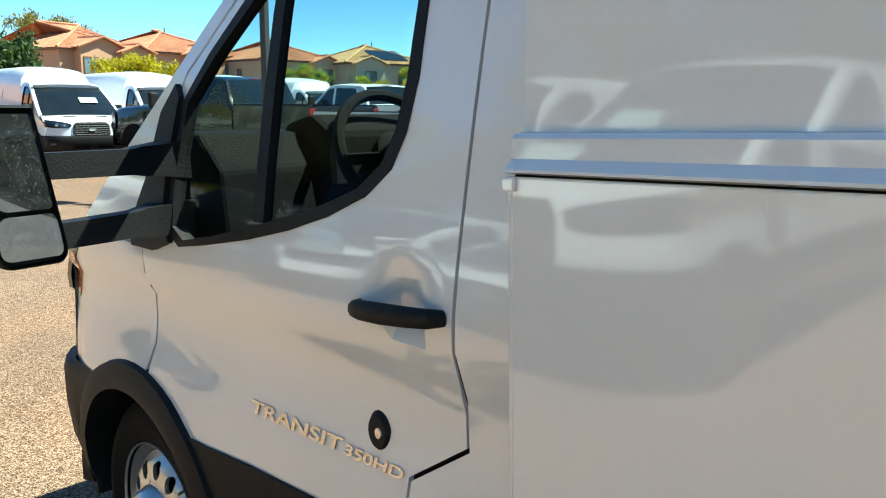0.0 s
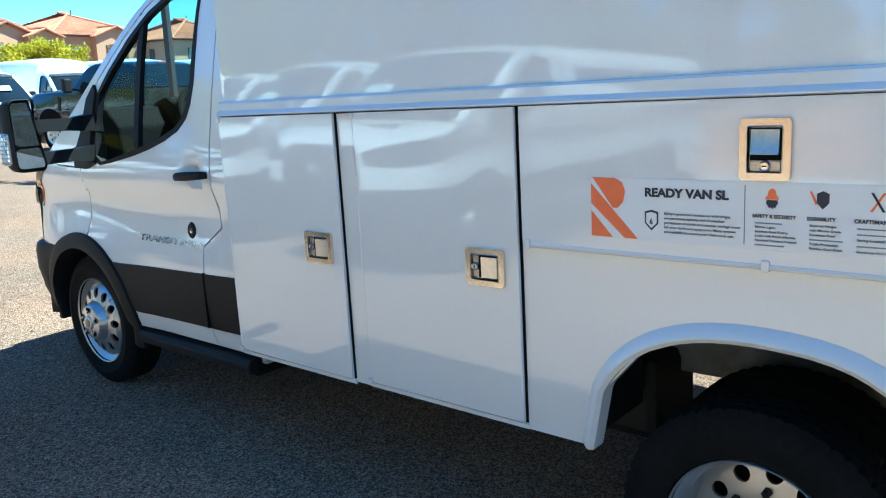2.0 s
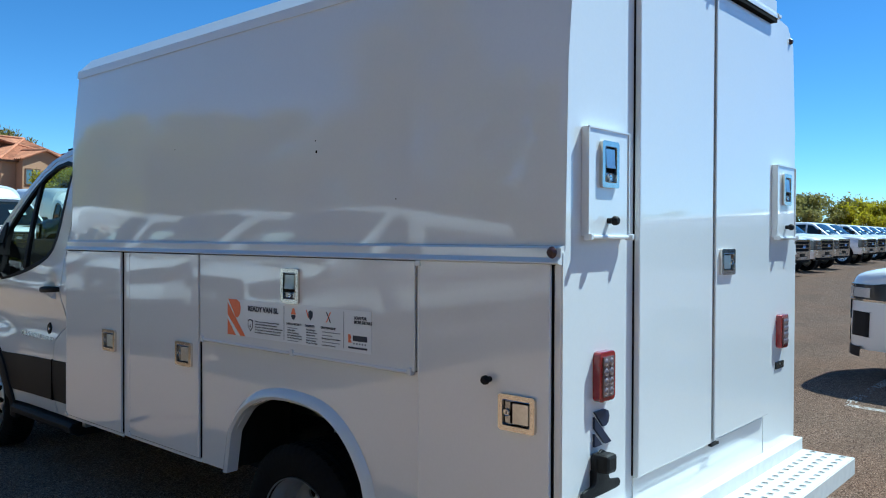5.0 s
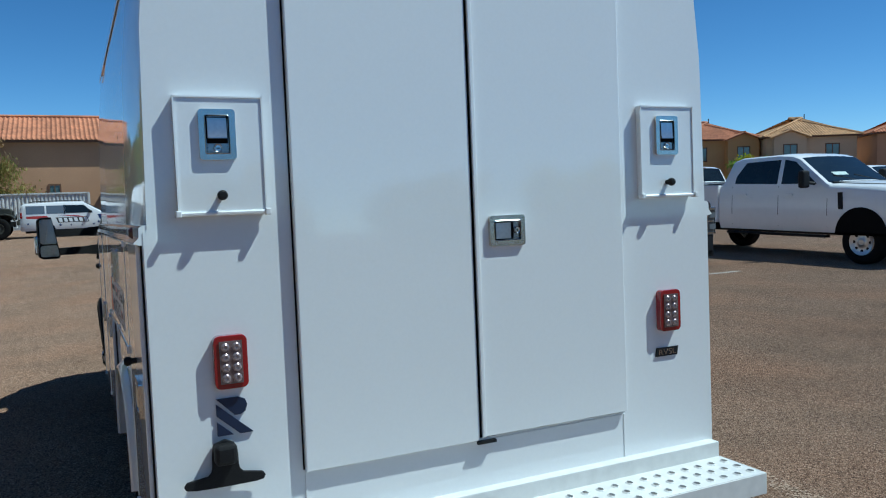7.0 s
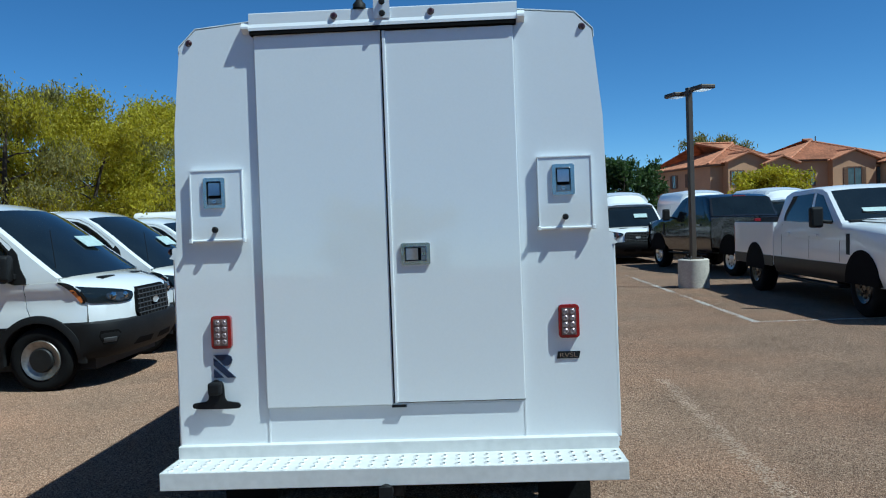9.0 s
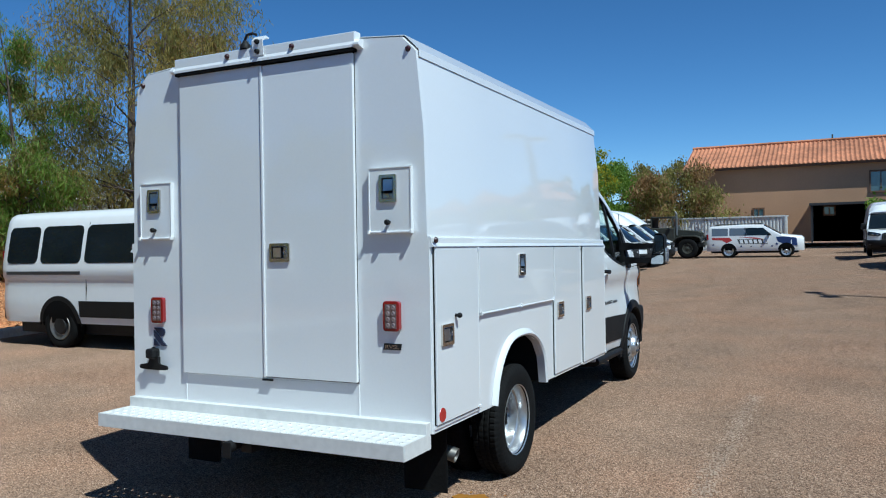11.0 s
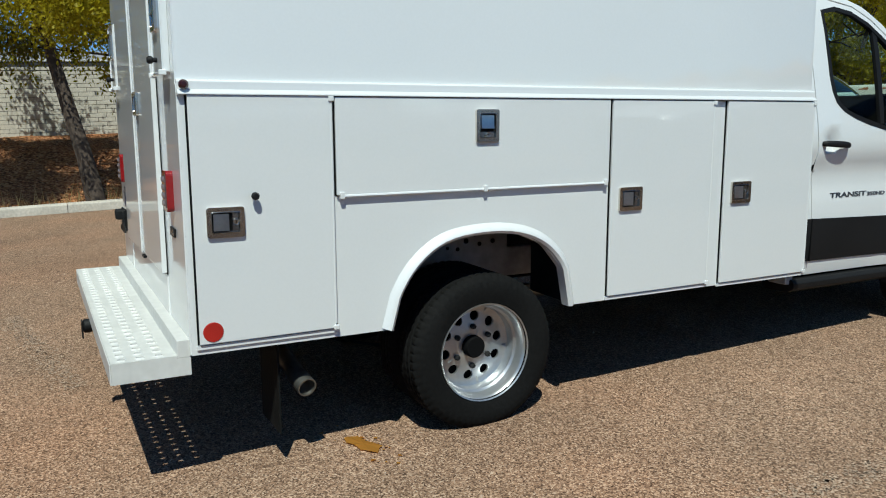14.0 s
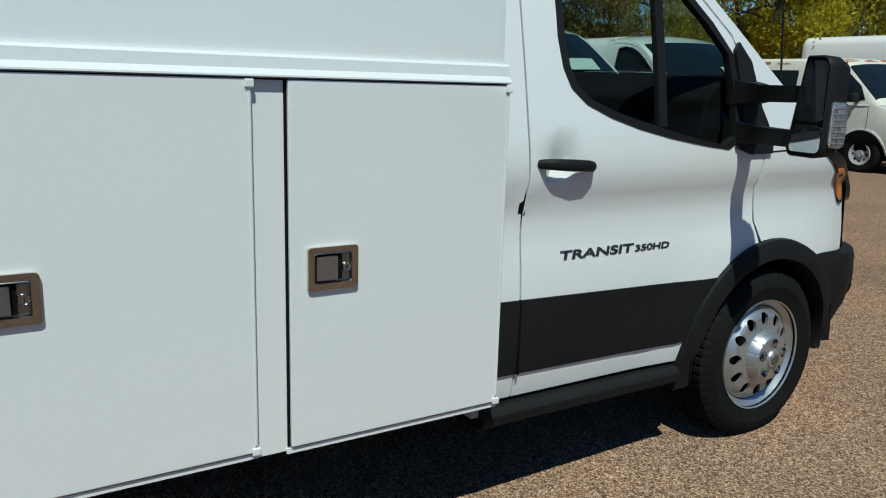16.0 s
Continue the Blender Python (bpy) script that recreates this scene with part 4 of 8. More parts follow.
def underbody():
    for s in (1, -1):
        part("frame_rail", box(s * 0.36, s * 0.44, 0.05, 5.0, 0.48, 0.64, 0.01), FRAME, van, "grey chassis rail")
        part("frame_web", box(s * 0.44, s * 0.446, 0.95, 1.75, 0.60, 0.80), FRAME, van, "grey bracket plate with holes")
        for y, z, r in ((1.42, 0.71, 0.012), (1.47, 0.74, 0.008), (1.5, 0.69, 0.014), (1.55, 0.72, 0.01), (1.58, 0.67, 0.012), (1.62, 0.73, 0.009), (1.3, 0.69, 0.012), (1.12, 0.7, 0.01), (1.66, 0.68, 0.013), (1.39, 0.66, 0.009), (1.36, 0.76, 0.011), (1.53, 0.77, 0.008), (1.45, 0.65, 0.011), (1.64, 0.77, 0.012), (1.2, 0.75, 0.012)):
            part("bolt_hole", lathe([(0, 0.004), (r, 0.003), (r, 0.0)], 10, "x"), SEAL, van).matrix_basis = Matrix.Translation((s * 0.446, y, z)) @ (Matrix() if s > 0 else pose(0, 0, 0, 0, 0, 180))
        part("leaf_spring", loft([[(s * 0.50, 0.62 + 0.1 * k, 0.20 + 0.012 * (k - 6) ** 2 * 0.35 + a), (s * 0.57, 0.62 + 0.1 * k, 0.20 + 0.012 * (k - 6) ** 2 * 0.35 + a)][::1] for k in range(13) for a in (0.0,)]), CHASSIS, van)
        part("mud_flap", box(s * 0.68, s * 0.95, 0.345, 0.353, 0.04, 0.46), RUBBER, van, "black rubber mud flap")
    part("rear_axle", tube([(-0.72, 1.22, 0.27), (0.72, 1.22, 0.27)], 0.05, 12), CHASSIS, van, "", True)
    part("differential", lathe([(0, -0.13), (0.08, -0.11), (0.13, -0.03), (0.13, 0.03), (0.08, 0.11), (0, 0.13)], 20, "x"), CHASSIS, van, "", True).location = (0, 1.22, 0.27)
    part("front_axle", tube([(-0.72, 4.70, 0.33), (0.72, 4.70, 0.33)], 0.045, 12), CHASSIS, van, "", True)
    part("fuel_tank", box(-0.62, -0.30, 1.72, 3.1, 0.28, 0.57, 0.04), CHASSIS, van)
    part("gearbox", box(-0.22, 0.22, 3.1, 4.8, 0.24, 0.62, 0.06), CHASSIS, van)
    part("exhaust_pipe", tube([(0.34, 3.0, 0.34), (0.36, 2.0, 0.36), (0.40, 1.55, 0.44), (0.41, 0.80, 0.43), (0.47, 0.50, 0.375), (0.60, 0.43, 0.335), (0.88, 0.455, 0.245)], 0.038, 14), STEEL, van, "dull steel exhaust pipe", True)
    part("exhaust_tip", lathe([(0.034, 0.0), (0.041, 0.0), (0.041, 0.13), (0.036, 0.13), (0.034, 0.02)], 20, "x"), STEEL, van, "steel exhaust tip", 40).matrix_basis = Matrix.Translation((0.83, 0.448, 0.256)) @ pose(0, 0, 0, 0, 15, 8)
    part("hitch_receiver", box(-0.04, 0.04, -0.20, 0.06, 0.30, 0.38, 0.006), CHASSIS, van, "black hitch receiver")
    plug = part("trailer_socket", lathe([(0, -0.316), (0.026, -0.316), (0.033, -0.310), (0.033, -0.28), (0.024, -0.27), (0.024, -0.22)], 20, "y"), BLACK, van, "black round trailer socket", True)
    plug.location = (-0.03, 0, 0.352)
    part("socket_lid", box(-0.030, 0.030, -0.323, -0.317, -0.055, 0.028, 0.002), BLACK, plug)
    part("hitch_bar", box(-0.62, 0.62, 0.02, 0.10, 0.34, 0.43, 0.01), CHASSIS, van)
    part("trailer_socket", box(-0.40, -0.30, -0.07, 0.0, 0.34, 0.40, 0.008), BLACK, van)
    part("warning_tag", box(0.18, 0.36, -0.06, -0.055, 0.375, 0.385), PAPER, van, "pale paper tag")
    for s in (1, -1):
        part("running_board_bracket", box(s * 0.84, s * 0.97, 3.30, 3.36, 0.37, 0.45, 0.01), FRAME, van)


underbody()
RW, FW = 0.362, 0.345
for s in (1, -1):
    t = Matrix() if s > 0 else pose(0, 0, 0, 0, 0, 180)
    wheel(van, "rear_wheel", Matrix.Translation((s * 0.920, 1.292, 0.268)) @ t, RW, 0.20, "rear")
    inner = part("inner_rear_tyre", tyre_mesh(RW, 0.19, 0.222), RUBBER, van, "inner twin tyre", 50)
    inner.matrix_basis = Matrix.Translation((s * 0.680, 1.292, 0.268)) @ t
    wheel(van, "front_wheel", Matrix.Translation((s * 0.898, 4.705, 0.363)) @ t, FW, 0.20, "front")


for y, z, r in ((1.143, 1.817, 0.006), (1.15, 1.86, 0.003), (2.2, 1.9, 0.003), (0.7, 1.62, 0.003)):
    part("paint_chip", lathe([(0, 0.0), (r, -0.001), (r, -0.004)], 8, "x"), SEAL, van, "tiny dark chip in the paint").matrix_basis = Matrix.Translation((-interp([(q, p_) for p_, q in UPPER[:3]], z) - 0.002, y, z)) @ Matrix.Diagonal((-1, 1, 1, 1))


def side_banner():
    """The vinyl on the long flap: orange mark, heading, three columns."""
    X = -(HW + 0.0178)
    y0, z0, y1, z1 = 1.697, 1.060, 0.790, 1.214
    bn = part("vinyl_banner", box(X - 0.0012, X, y0, y1, z0, z1), PRINTWHITE, van, "white vinyl banner with orange mark and small print")
    L, H = y0 - y1, z1 - z0

    def at(u, v):  # u: from its front end, v: from its foot, in parts of its length and height
        return y0 - u * L, z0 + v * H
    d = X - 0.0022

    def along(u):
        return interp([(0.0, 0.0), (0.108, 0.108), (0.145, 0.166), (0.394, 0.437), (0.795, 0.836), (0.875, 0.900), (1.0, 0.995)], u)

    def shape(name, pts, mat):
        return part(name, prism([at(u if name == "mark" else along(u), v) for u, v in pts], "x", X - 0.0012, d), mat, bn)
    shape("mark", [(0.0, 1.0), (0.075, 1.0), (0.098, 0.93), (0.107, 0.78), (0.1, 0.6), (0.083, 0.5), (0.068, 0.5), (0.008, 0.98)], ORANGE)
    shape("mark", [(0.0, 0.90), (0.0, 0.56), (0.105, -0.0), (0.145, 0.0)], ORANGE)
    shape("mark", [(0.0, 0.44), (0.0, 0.0), (0.068, 0.0)], ORANGE)

    def words(text, u, v, wide, high, mat=NAVY, bold=0.0):
        y, z = at(along(u), v)
        lettering("print", text, high * H * 1.35, mat, bn, Matrix(((0, 0, -1, d - 0.0007), (-1, 0, 0, y), (0, 1, 0, z), (0, 0, 0, 1))), 0.0004, wide * L, "", bold)
    words("READY VAN SL", 0.145, 0.72, 0.232, 0.14, NAVY, 0.045)
    words("6", 0.1585, 0.27, 0.009, 0.09, NAVY, 0.03)
    words("SAFETY & SECURITY", 0.415, 0.475, 0.105, 0.055, NAVY, 0.03)
    words("DURABILITY", 0.545, 0.475, 0.065, 0.055, NAVY, 0.03)
    words("CRAFTSMANSHIP", 0.65, 0.475, 0.095, 0.055, NAVY, 0.03)
    words("SCAN FOR", 0.875, 0.79, 0.075, 0.075, NAVY, 0.03)
    words("MORE DETAILS", 0.875, 0.69, 0.105, 0.075, NAVY, 0.03)
    shape("divider", [(0.394, 0.06), (0.396, 0.06), (0.396, 0.95), (0.394, 0.95)], PRINTGREY)
    shape("divider", [(0.794, 0.06), (0.796, 0.06), (0.796, 0.95), (0.794, 0.95)], PRINTGREY)
    shape("shield", [(0.145, 0.47), (0.163, 0.50), (0.181, 0.47), (0.181, 0.28), (0.163, 0.16), (0.145, 0.28)], NAVY)
    part("shield_field", prism([at(along(u), v) for u, v in ((0.149, 0.44), (0.163, 0.465), (0.177, 0.44), (0.177, 0.29), (0.163, 0.2), (0.149, 0.29))], "x", d, d - 0.0004), PRINTWHITE, bn)
    # small print; where it cannot be made out it stays a plain bar
    def column(u, v, step, lines, high):
        for k, (text, wide) in enumerate(lines):
            if text:
                words(text, u, v - step * k, wide, high, PRINTDARK, 0.008)
            else:
                shape("text_bar", [(u, v - step * k), (u + wide, v - step * k), (u + wide, v + 0.018 - step * k), (u, v + 0.018 - step * k)], PRINTGREY)
    column(0.197, 0.435, 0.074, [("Enjoy a generous workspace with bright", 0.180), ("compartment lighting and all-weather", 0.166), ("protection of inside and outside storage areas", 0.206), ("for your tools and equipment. Many options", 0.194), ("are available to create your ideal work van.", 0.190)], 0.042)
    column(0.422, 0.385, 0.066, [("", 0.065), ("Marker Lights", 0.05), ("Stainless Steel Rotary", 0.08), ("Locks with Paddle Handles", 0.098), ("Patented Diamond Pressed", 0.10), ("", 0.072)], 0.038)
    column(0.552, 0.385, 0.066, [("External Hinges", 0.06), ("with Marine Grade", 0.07), ("Stainless Steel", 0.058), ("", 0.075), ("Triple-Protection", 0.065), ("Powder Coat Finish", 0.075)], 0.038)
    column(0.657, 0.385, 0.082, [("", 0.115), ("", 0.065), ("Spring-Loaded Door Holders", 0.118), ("", 0.112), ("Generous Workspace", 0.087)], 0.038)
    shape("helmet", [(0.446, 0.75), (0.478, 0.75), (0.477, 0.80), (0.473, 0.80), (0.471, 0.87), (0.466, 0.91), (0.458, 0.91), (0.453, 0.87), (0.451, 0.80), (0.447, 0.80)], ORANGE)
    shape("gear", [(0.449, 0.74), (0.475, 0.74), (0.477, 0.69), (0.473, 0.67), (0.470, 0.62), (0.466, 0.64), (0.463, 0.60), (0.460, 0.64), (0.455, 0.62), (0.451, 0.67), (0.447, 0.69)], NAVY)
    shape("tool", [(0.550, 0.88), (0.554, 0.90), (0.568, 0.72), (0.564, 0.70)], ORANGE)
    shape("small_shield", [(0.566, 0.86), (0.580, 0.90), (0.594, 0.86), (0.594, 0.73), (0.580, 0.64), (0.566, 0.73)], NAVY)
    shape("tool", [(0.682, 0.64), (0.688, 0.64), (0.714, 0.90), (0.708, 0.90)], ORANGE)
    shape("tool", [(0.708, 0.64), (0.714, 0.64), (0.688, 0.90), (0.682, 0.90)], NAVY)
    shape("brand_mark", [(0.83, 0.42), (0.845, 0.42), (0.852, 0.35), (0.845, 0.3), (0.855, 0.22), (0.83, 0.22)], ORANGE)
    shape("brand_bar", [(0.865, 0.27), (0.975, 0.27), (0.975, 0.40), (0.865, 0.40)], NAVY)
    for k in range(5):
        shape("brand_bar", [(0.868 + 0.022 * k, 0.19), (0.878 + 0.022 * k, 0.19), (0.878 + 0.022 * k, 0.225), (0.868 + 0.022 * k, 0.225)], PRINTGREY)
    shape("brand_bar", [(0.83, 0.08), (0.975, 0.08), (0.975, 0.125), (0.83, 0.125)], NAVY)


side_banner()



# ---------------------------------------------------------------- the cab of the service van
FLANK = [(0.34, 0.960), (0.45, 0.985), (0.55, 0.999), (0.74, 1.003), (0.84, 0.996), (0.93, 0.984), (1.00, 0.983), (1.052, 0.987), (1.076, 1.009), (1.15, 1.016), (1.22, 1.012), (1.30, 1.002),
         (1.45, 0.975), (1.6, 0.945), (1.8, 0.900), (1.95, 0.855), (2.03, 0.815), (2.08, 0.77)]
PLAN = [(4.3, 1.0), (4.7, 1.0), (4.95, 0.997), (5.10, 0.988), (5.22, 0.966), (5.34, 0.915), (5.45, 0.82)]
AXLE_Y, AXLE_Z = 4.695, 0.363


def flank(y, z):
    """How far the cab's side stands from the middle."""
    x = interp(FLANK, z) * interp(PLAN, y)
    d = math.hypot(y - 3.600, z - 1.165)
    if d < 0.068:
        x -= 0.034 * (0.5 + 0.5 * math.cos(math.pi * max(0.0, d - 0.028) / 0.040))
    r = math.hypot(y - AXLE_Y, z - AXLE_Z)
    if 0.40 < r < 0.72 and z > 0.40:
        x += 0.014 * (0.5 + 0.5 * math.cos(math.pi * (r - 0.40) / 0.32))
    return x


def arc(r, a0, a1, n=14):
    return [(AXLE_Y + r * math.cos(radians(a0 + (a1 - a0) * k / n)), AXLE_Z + r * math.sin(radians(a0 + (a1 - a0) * k / n))) for k in range(n + 1)]


TOPLINE = [(3.33, 2.045), (3.6, 2.045), (3.8, 2.02), (3.97, 1.965), (4.12, 1.875), (4.33, 1.715), (4.58, 1.51), (4.80, 1.335), (4.93, 1.235)]
DOORTOP = [(4.565, 1.19), (4.50, 1.43), (4.40, 1.595), (4.20, 1.76), (4.03, 1.885), (3.88, 1.955), (3.65, 1.990), (3.462, 1.992)]
WINDOW = [(3.598, 1.92), (3.598, 1.55), (3.612, 1.46), (3.640, 1.40), (3.70, 1.352), (3.80, 1.312), (3.92, 1.278), (4.06, 1.247), (4.24, 1.216), (4.36, 1.20), (4.415, 1.23), (4.42, 1.36),
          (4.40, 1.53), (4.30, 1.635), (4.15, 1.76), (4.0, 1.865), (3.86, 1.925), (3.72, 1.945)]


NOSE = [(4.91, 1.245, 0.955, 0.0, 0.03), (5.12, 1.225, 0.958, 0.06, 0.075), (5.32, 1.185, 0.958, 0.15, 0.10), (5.45, 1.11, 0.955, 0.25, 0.07), (5.50, 1.04, 0.955, 0.28, 0.02), (5.52, 0.78, 0.965, 0.29, 0.0), (5.523, 0.69, 0.968, 0.29, 0.0)]
BLUNT = 5.0   # how square the nose is in plan


def nose_at(u, z, off):
    """A point on the rounded nose: u across it from -1 to 1, at a height."""
    rows = NOSE[::-1]
    zr = z
    for _ in range(3):
        zr = z + interp([(r[1], r[4]) for r in rows], zr) * u * u
    y, w, c = (interp([(r[1], r[k]) for r in rows], zr) for k in (0, 2, 3))
    return (u * (w + off), y - c * abs(u) ** BLUNT + off, z)


BUMPER = [(0.0, 5.585), (0.30, 5.575), (0.55, 5.552), (0.75, 5.51), (0.87, 5.455), (0.94, 5.385), (0.985, 5.305), (1.010, 5.225), (1.012, 5.15), (1.004, 5.085)]


def bumper_at(k, z, off=0.0):
    """A point of the bumper: k along its plan from the middle (0) to the arch (9 or -9), at a height."""
    tuck = interp([(0.34, 0.14), (0.40, 0.075), (0.50, 0.02), (0.60, 0.0), (0.70, 0.0), (0.738, 0.012), (0.757, 0.06)], z) - off
    a = abs(k)
    i = min(8, int(a))
    x, y = (BUMPER[i][c] + (BUMPER[i + 1][c] - BUMPER[i][c]) * (a - i) for c in (0, 1))
    if a > 8:
        y += (a - 8) * (AXLE_Y + math.sqrt(max(0.0, 0.2209 - (z - AXLE_Z) ** 2)) - 5.085)
    if a > 7 and z > 0.42:
        x = max(x, flank(y, z) + 0.008)
    fade = min(1.0, (9 - a) / 3)
    return (math.copysign(1, k) * x * (1 - tuck * 0.6 * fade), y - tuck * fade, z)


# chrome of the door letters, darkened to hold the passenger side's duller reflections
CHROME_DULLED = material("dulled_letter_chrome", (0.16, 0.16, 0.17), 0.3, 0.9)


def cab(van, hero=True):
    """The cab of this make, in the axes of the service van; parked ones have dark panes and plain mirrors."""
    clear = PANE if hero else PANE_DARK
    for s in (1, -1):
        def place(y, z, off=0.0):
            return (s * (flank(y, z) + off), y, z)

        def skin(name, outline, holes, mat, off=0.0, step=0.07, rim=0.02, label="", parent=van):
            bm = sheet(outline, holes, lambda y, z: place(y, z, off), step, Vector((-s * rim, 0, 0)) if rim else None)
            bmesh.ops.recalc_face_normals(bm, faces=bm.faces)
            if sum(f.normal.x * f.calc_area() for f in bm.faces) * s < 0:
                bmesh.ops.reverse_faces(bm, faces=bm.faces)
            return part(name, bm, mat, parent, label, 35)
        rear_edge = [(3.462, 1.30), (3.470, 1.12), (3.468, 0.95)]
        rear_edge += [(3.60, 0.862), (3.608, 0.80), (3.608, 0.415)] if s < 0 else [(3.464, 0.415)]
        door_line = DOORTOP + rear_edge + [(4.19, 0.415)] + arc(0.478, 174, 101)[0:] + [(4.572, 0.92), (4.560, 1.05)]
        door = skin("cab_door", door_line, [WINDOW], WHITE, 0, 0.045, 0.02, "white cab door with sculpted side")
        back = [(3.328, 0.415), (3.328, 2.03), (3.455, 2.03), (3.455, 1.30), (3.463, 1.12), (3.461, 0.945)]
        back += [(3.593, 0.857), (3.601, 0.80), (3.601, 0.415)] if s < 0 else [(3.457, 0.415)]
        skin("rear_pillar", back, [], WHITE, 0, 0.06, 0.02, "white rear cab pillar")
        pillar = TOPLINE + [(4.93, 1.20), (4.575, 1.185)] + [(y + 0.004, z + 0.008) for y, z in DOORTOP[1:]] + [(3.457, 2.0), (3.457, 2.035), (3.33, 2.035)]
        skin("roof_rail", pillar, [], WHITE, 0, 0.05, 0.02, "white windscreen pillar and roof rail")
        fender = [(4.570, 1.178), (4.93, 1.19), (5.06, 1.165), (5.16, 1.10), (5.215, 1.0), (5.215, 0.86), (5.205, 0.725)] + [(5.12, 0.718)] + arc(0.478, 48, 99) + [(4.580, 0.92), (4.568, 1.05)]
        skin("fender", fender, [], WHITE, 0, 0.05, 0.02, "white front fender")
        # dark gaps round the door
        for y0, y1, z0, z1 in ((3.449, 3.477, 0.93 if s < 0 else 0.43, 1.98), (4.552, 4.592, 0.84, 1.185)):
            zs = [z0 + (z1 - z0) * k / 12 for k in range(13)]
            strip = loft([[place(y0 + (y1 - y0) * k / 4, z, -0.012 if s > 0 else -0.007) for k in range(5)] for z in zs])
            bmesh.ops.recalc_face_normals(strip, faces=strip.faces)
            part("door_gap", strip, SEAL, van)
        if s < 0:
            part("door_gap", loft([[place(3.44, z, -0.012), place(3.64, z, -0.012)] for z in (0.43, 0.6, 0.8, 0.90, 0.965)]), SEAL, van)
        # black flare and cladding
        rings = []
        for y, z in arc(0.40, 188, -6, 30):
            n = Vector((0, y - AXLE_Y, z - AXLE_Z)).normalized()
            base = [(0.0, -0.07), (-0.002, 0.010), (0.004, 0.022), (0.040, 0.026), (0.078, 0.016), (0.086, -0.012)]
            row = []
            for a, b in base:
                p = Vector((0, y, z)) + n * a
                row.append((s * (flank(max(p.y, 4.2), max(p.z, 0.40)) + b), p.y, p.z))
            rings.append(row)
        bm = loft(rings)
        bmesh.ops.recalc_face_normals(bm, faces=bm.faces)
        part("arch_flare", bm, BLACK, van, "black plastic wheel-arch flare", True)
        skin("cladding", [(3.332, 0.500), (4.185, 0.490)] + arc(0.484, 164, 132, 8) + [(4.30, 0.722), (3.332, 0.748)], [], BLACK, 0.007, 0.08, 0.012, "broad black plastic side cladding")
        part("cladding_joint", box(s * 1.0, s * 1.0125, 3.459 if s > 0 else 3.603, 3.464 if s > 0 else 3.608, 0.50, 0.746), SEAL, van)
        part("side_step", prism([(s * 0.80, 0.318), (s * 0.975, 0.322), (s * 1.018, 0.345), (s * 1.022, 0.378), (s * 1.005, 0.398), (s * 0.80, 0.41)], "y", 3.33, 4.215, 0.006), BLACK, van, "black side step")
        # window
        def inset(pts, d):
            c = (sum(p[0] for p in pts) / len(pts), sum(p[1] for p in pts) / len(pts))
            return [(p[0] + (c[0] - p[0]) * d / max(0.05, math.hypot(p[0] - c[0], p[1] - c[1])), p[1] + (c[1] - p[1]) * d / max(0.05, math.hypot(p[0] - c[0], p[1] - c[1]))) for p in pts]
        frame_in = inset(WINDOW, 0.022)
        skin("window_seal", inset(WINDOW, -0.006), [frame_in], BLACK, 0.003, 0.06, 0.03, "black window surround", door)
        split = lambda z: 4.030 + (z - 1.25) * 0.03
        pane = skin("door_glass", frame_in, [], clear, -0.016, 0.12, 0, "door glass", door)
        pane.visible_shadow = False
        part("divider_bar", loft([[(s * (flank(split(z), z) + o), split(z) + d, z) for o, d in ((-0.022, -0.019), (0.0, -0.019), (0.0, 0.019), (-0.022, 0.019), (-0.022, -0.019))] for z in (1.28, 1.4, 1.55, 1.7, 1.87)]), BLACK, door, "black divider bar")
        # handle
        hp = [(s * x, y - (0.030 if s > 0 else 0.045), z) for x, y, z in ((1.008, 3.533, 1.170), (1.038, 3.548, 1.171), (1.050, 3.58, 1.170), (1.053, 3.645, 1.166), (1.050, 3.70, 1.163), (1.040, 3.722, 1.160), (1.010, 3.738, 1.159))]
        bm = tube(hp, 0.02, 10, None, [0.014, 0.017, 0.018, 0.019, 0.018, 0.017, 0.014])
        for v in bm.verts:
            v.co.x = s * (1.03 + (abs(v.co.x) - 1.03) * 0.75)
        part("door_handle", bm, BLACK, door, "black plastic door handle", True)
        # model name in raised chrome letters
        for txt, a, wide, high in () if not hero else (("TRANSIT", 3.622, 0.325, 0.040), ("350HD", 3.955, 0.168, 0.030)):
            if s > 0:
                m = Matrix(((0, 0, 1, 1.001), (1, 0, 0, a - 0.004), (0, 1, 0, 0.857), (0, 0, 0, 1)))
            else:
                m = Matrix(((0, 0, -1, -1.001), (-1, 0, 0, 4.115 - (a - 3.622)), (0, 1, 0, 0.853), (0, 0, 0, 1)))
            letters = lettering("name_letters", txt, high, CHROME if s < 0 else CHROME_DULLED, door, m, 0.0025, wide, "raised chrome letters", 0.022)
            for v in letters.data.vertices:
                v.co.x += 0.24 * v.co.y
                p = m @ v.co
                v.co.z = flank(p.y, p.z) - 1.001 + 0.0005 + 0.6 * (v.co.z + 0.0025)
        # headlamp: a dark lens wrapped round the corner, amber at its tip
        skin("headlamp", smooth_loop([(4.93, 1.19), (5.06, 1.165), (5.15, 1.09), (5.195, 1.0), (5.19, 0.955), (5.155, 0.962), (5.10, 1.05), (5.02, 1.13)], 3), [], PANE_DARK, 0.008 if s > 0 else 0.002, 0.05, 0.02, "dark headlamp corner")
        skin("turn_signal", smooth_loop([(5.06, 1.10), (5.10, 1.04), (5.145, 0.975), (5.17, 0.968), (5.172, 1.0), (5.135, 1.06), (5.10, 1.105)], 3), [], AMBERDULL, 0.011 if s > 0 else 0.004, 0.05, 0.01, "amber turn signal")
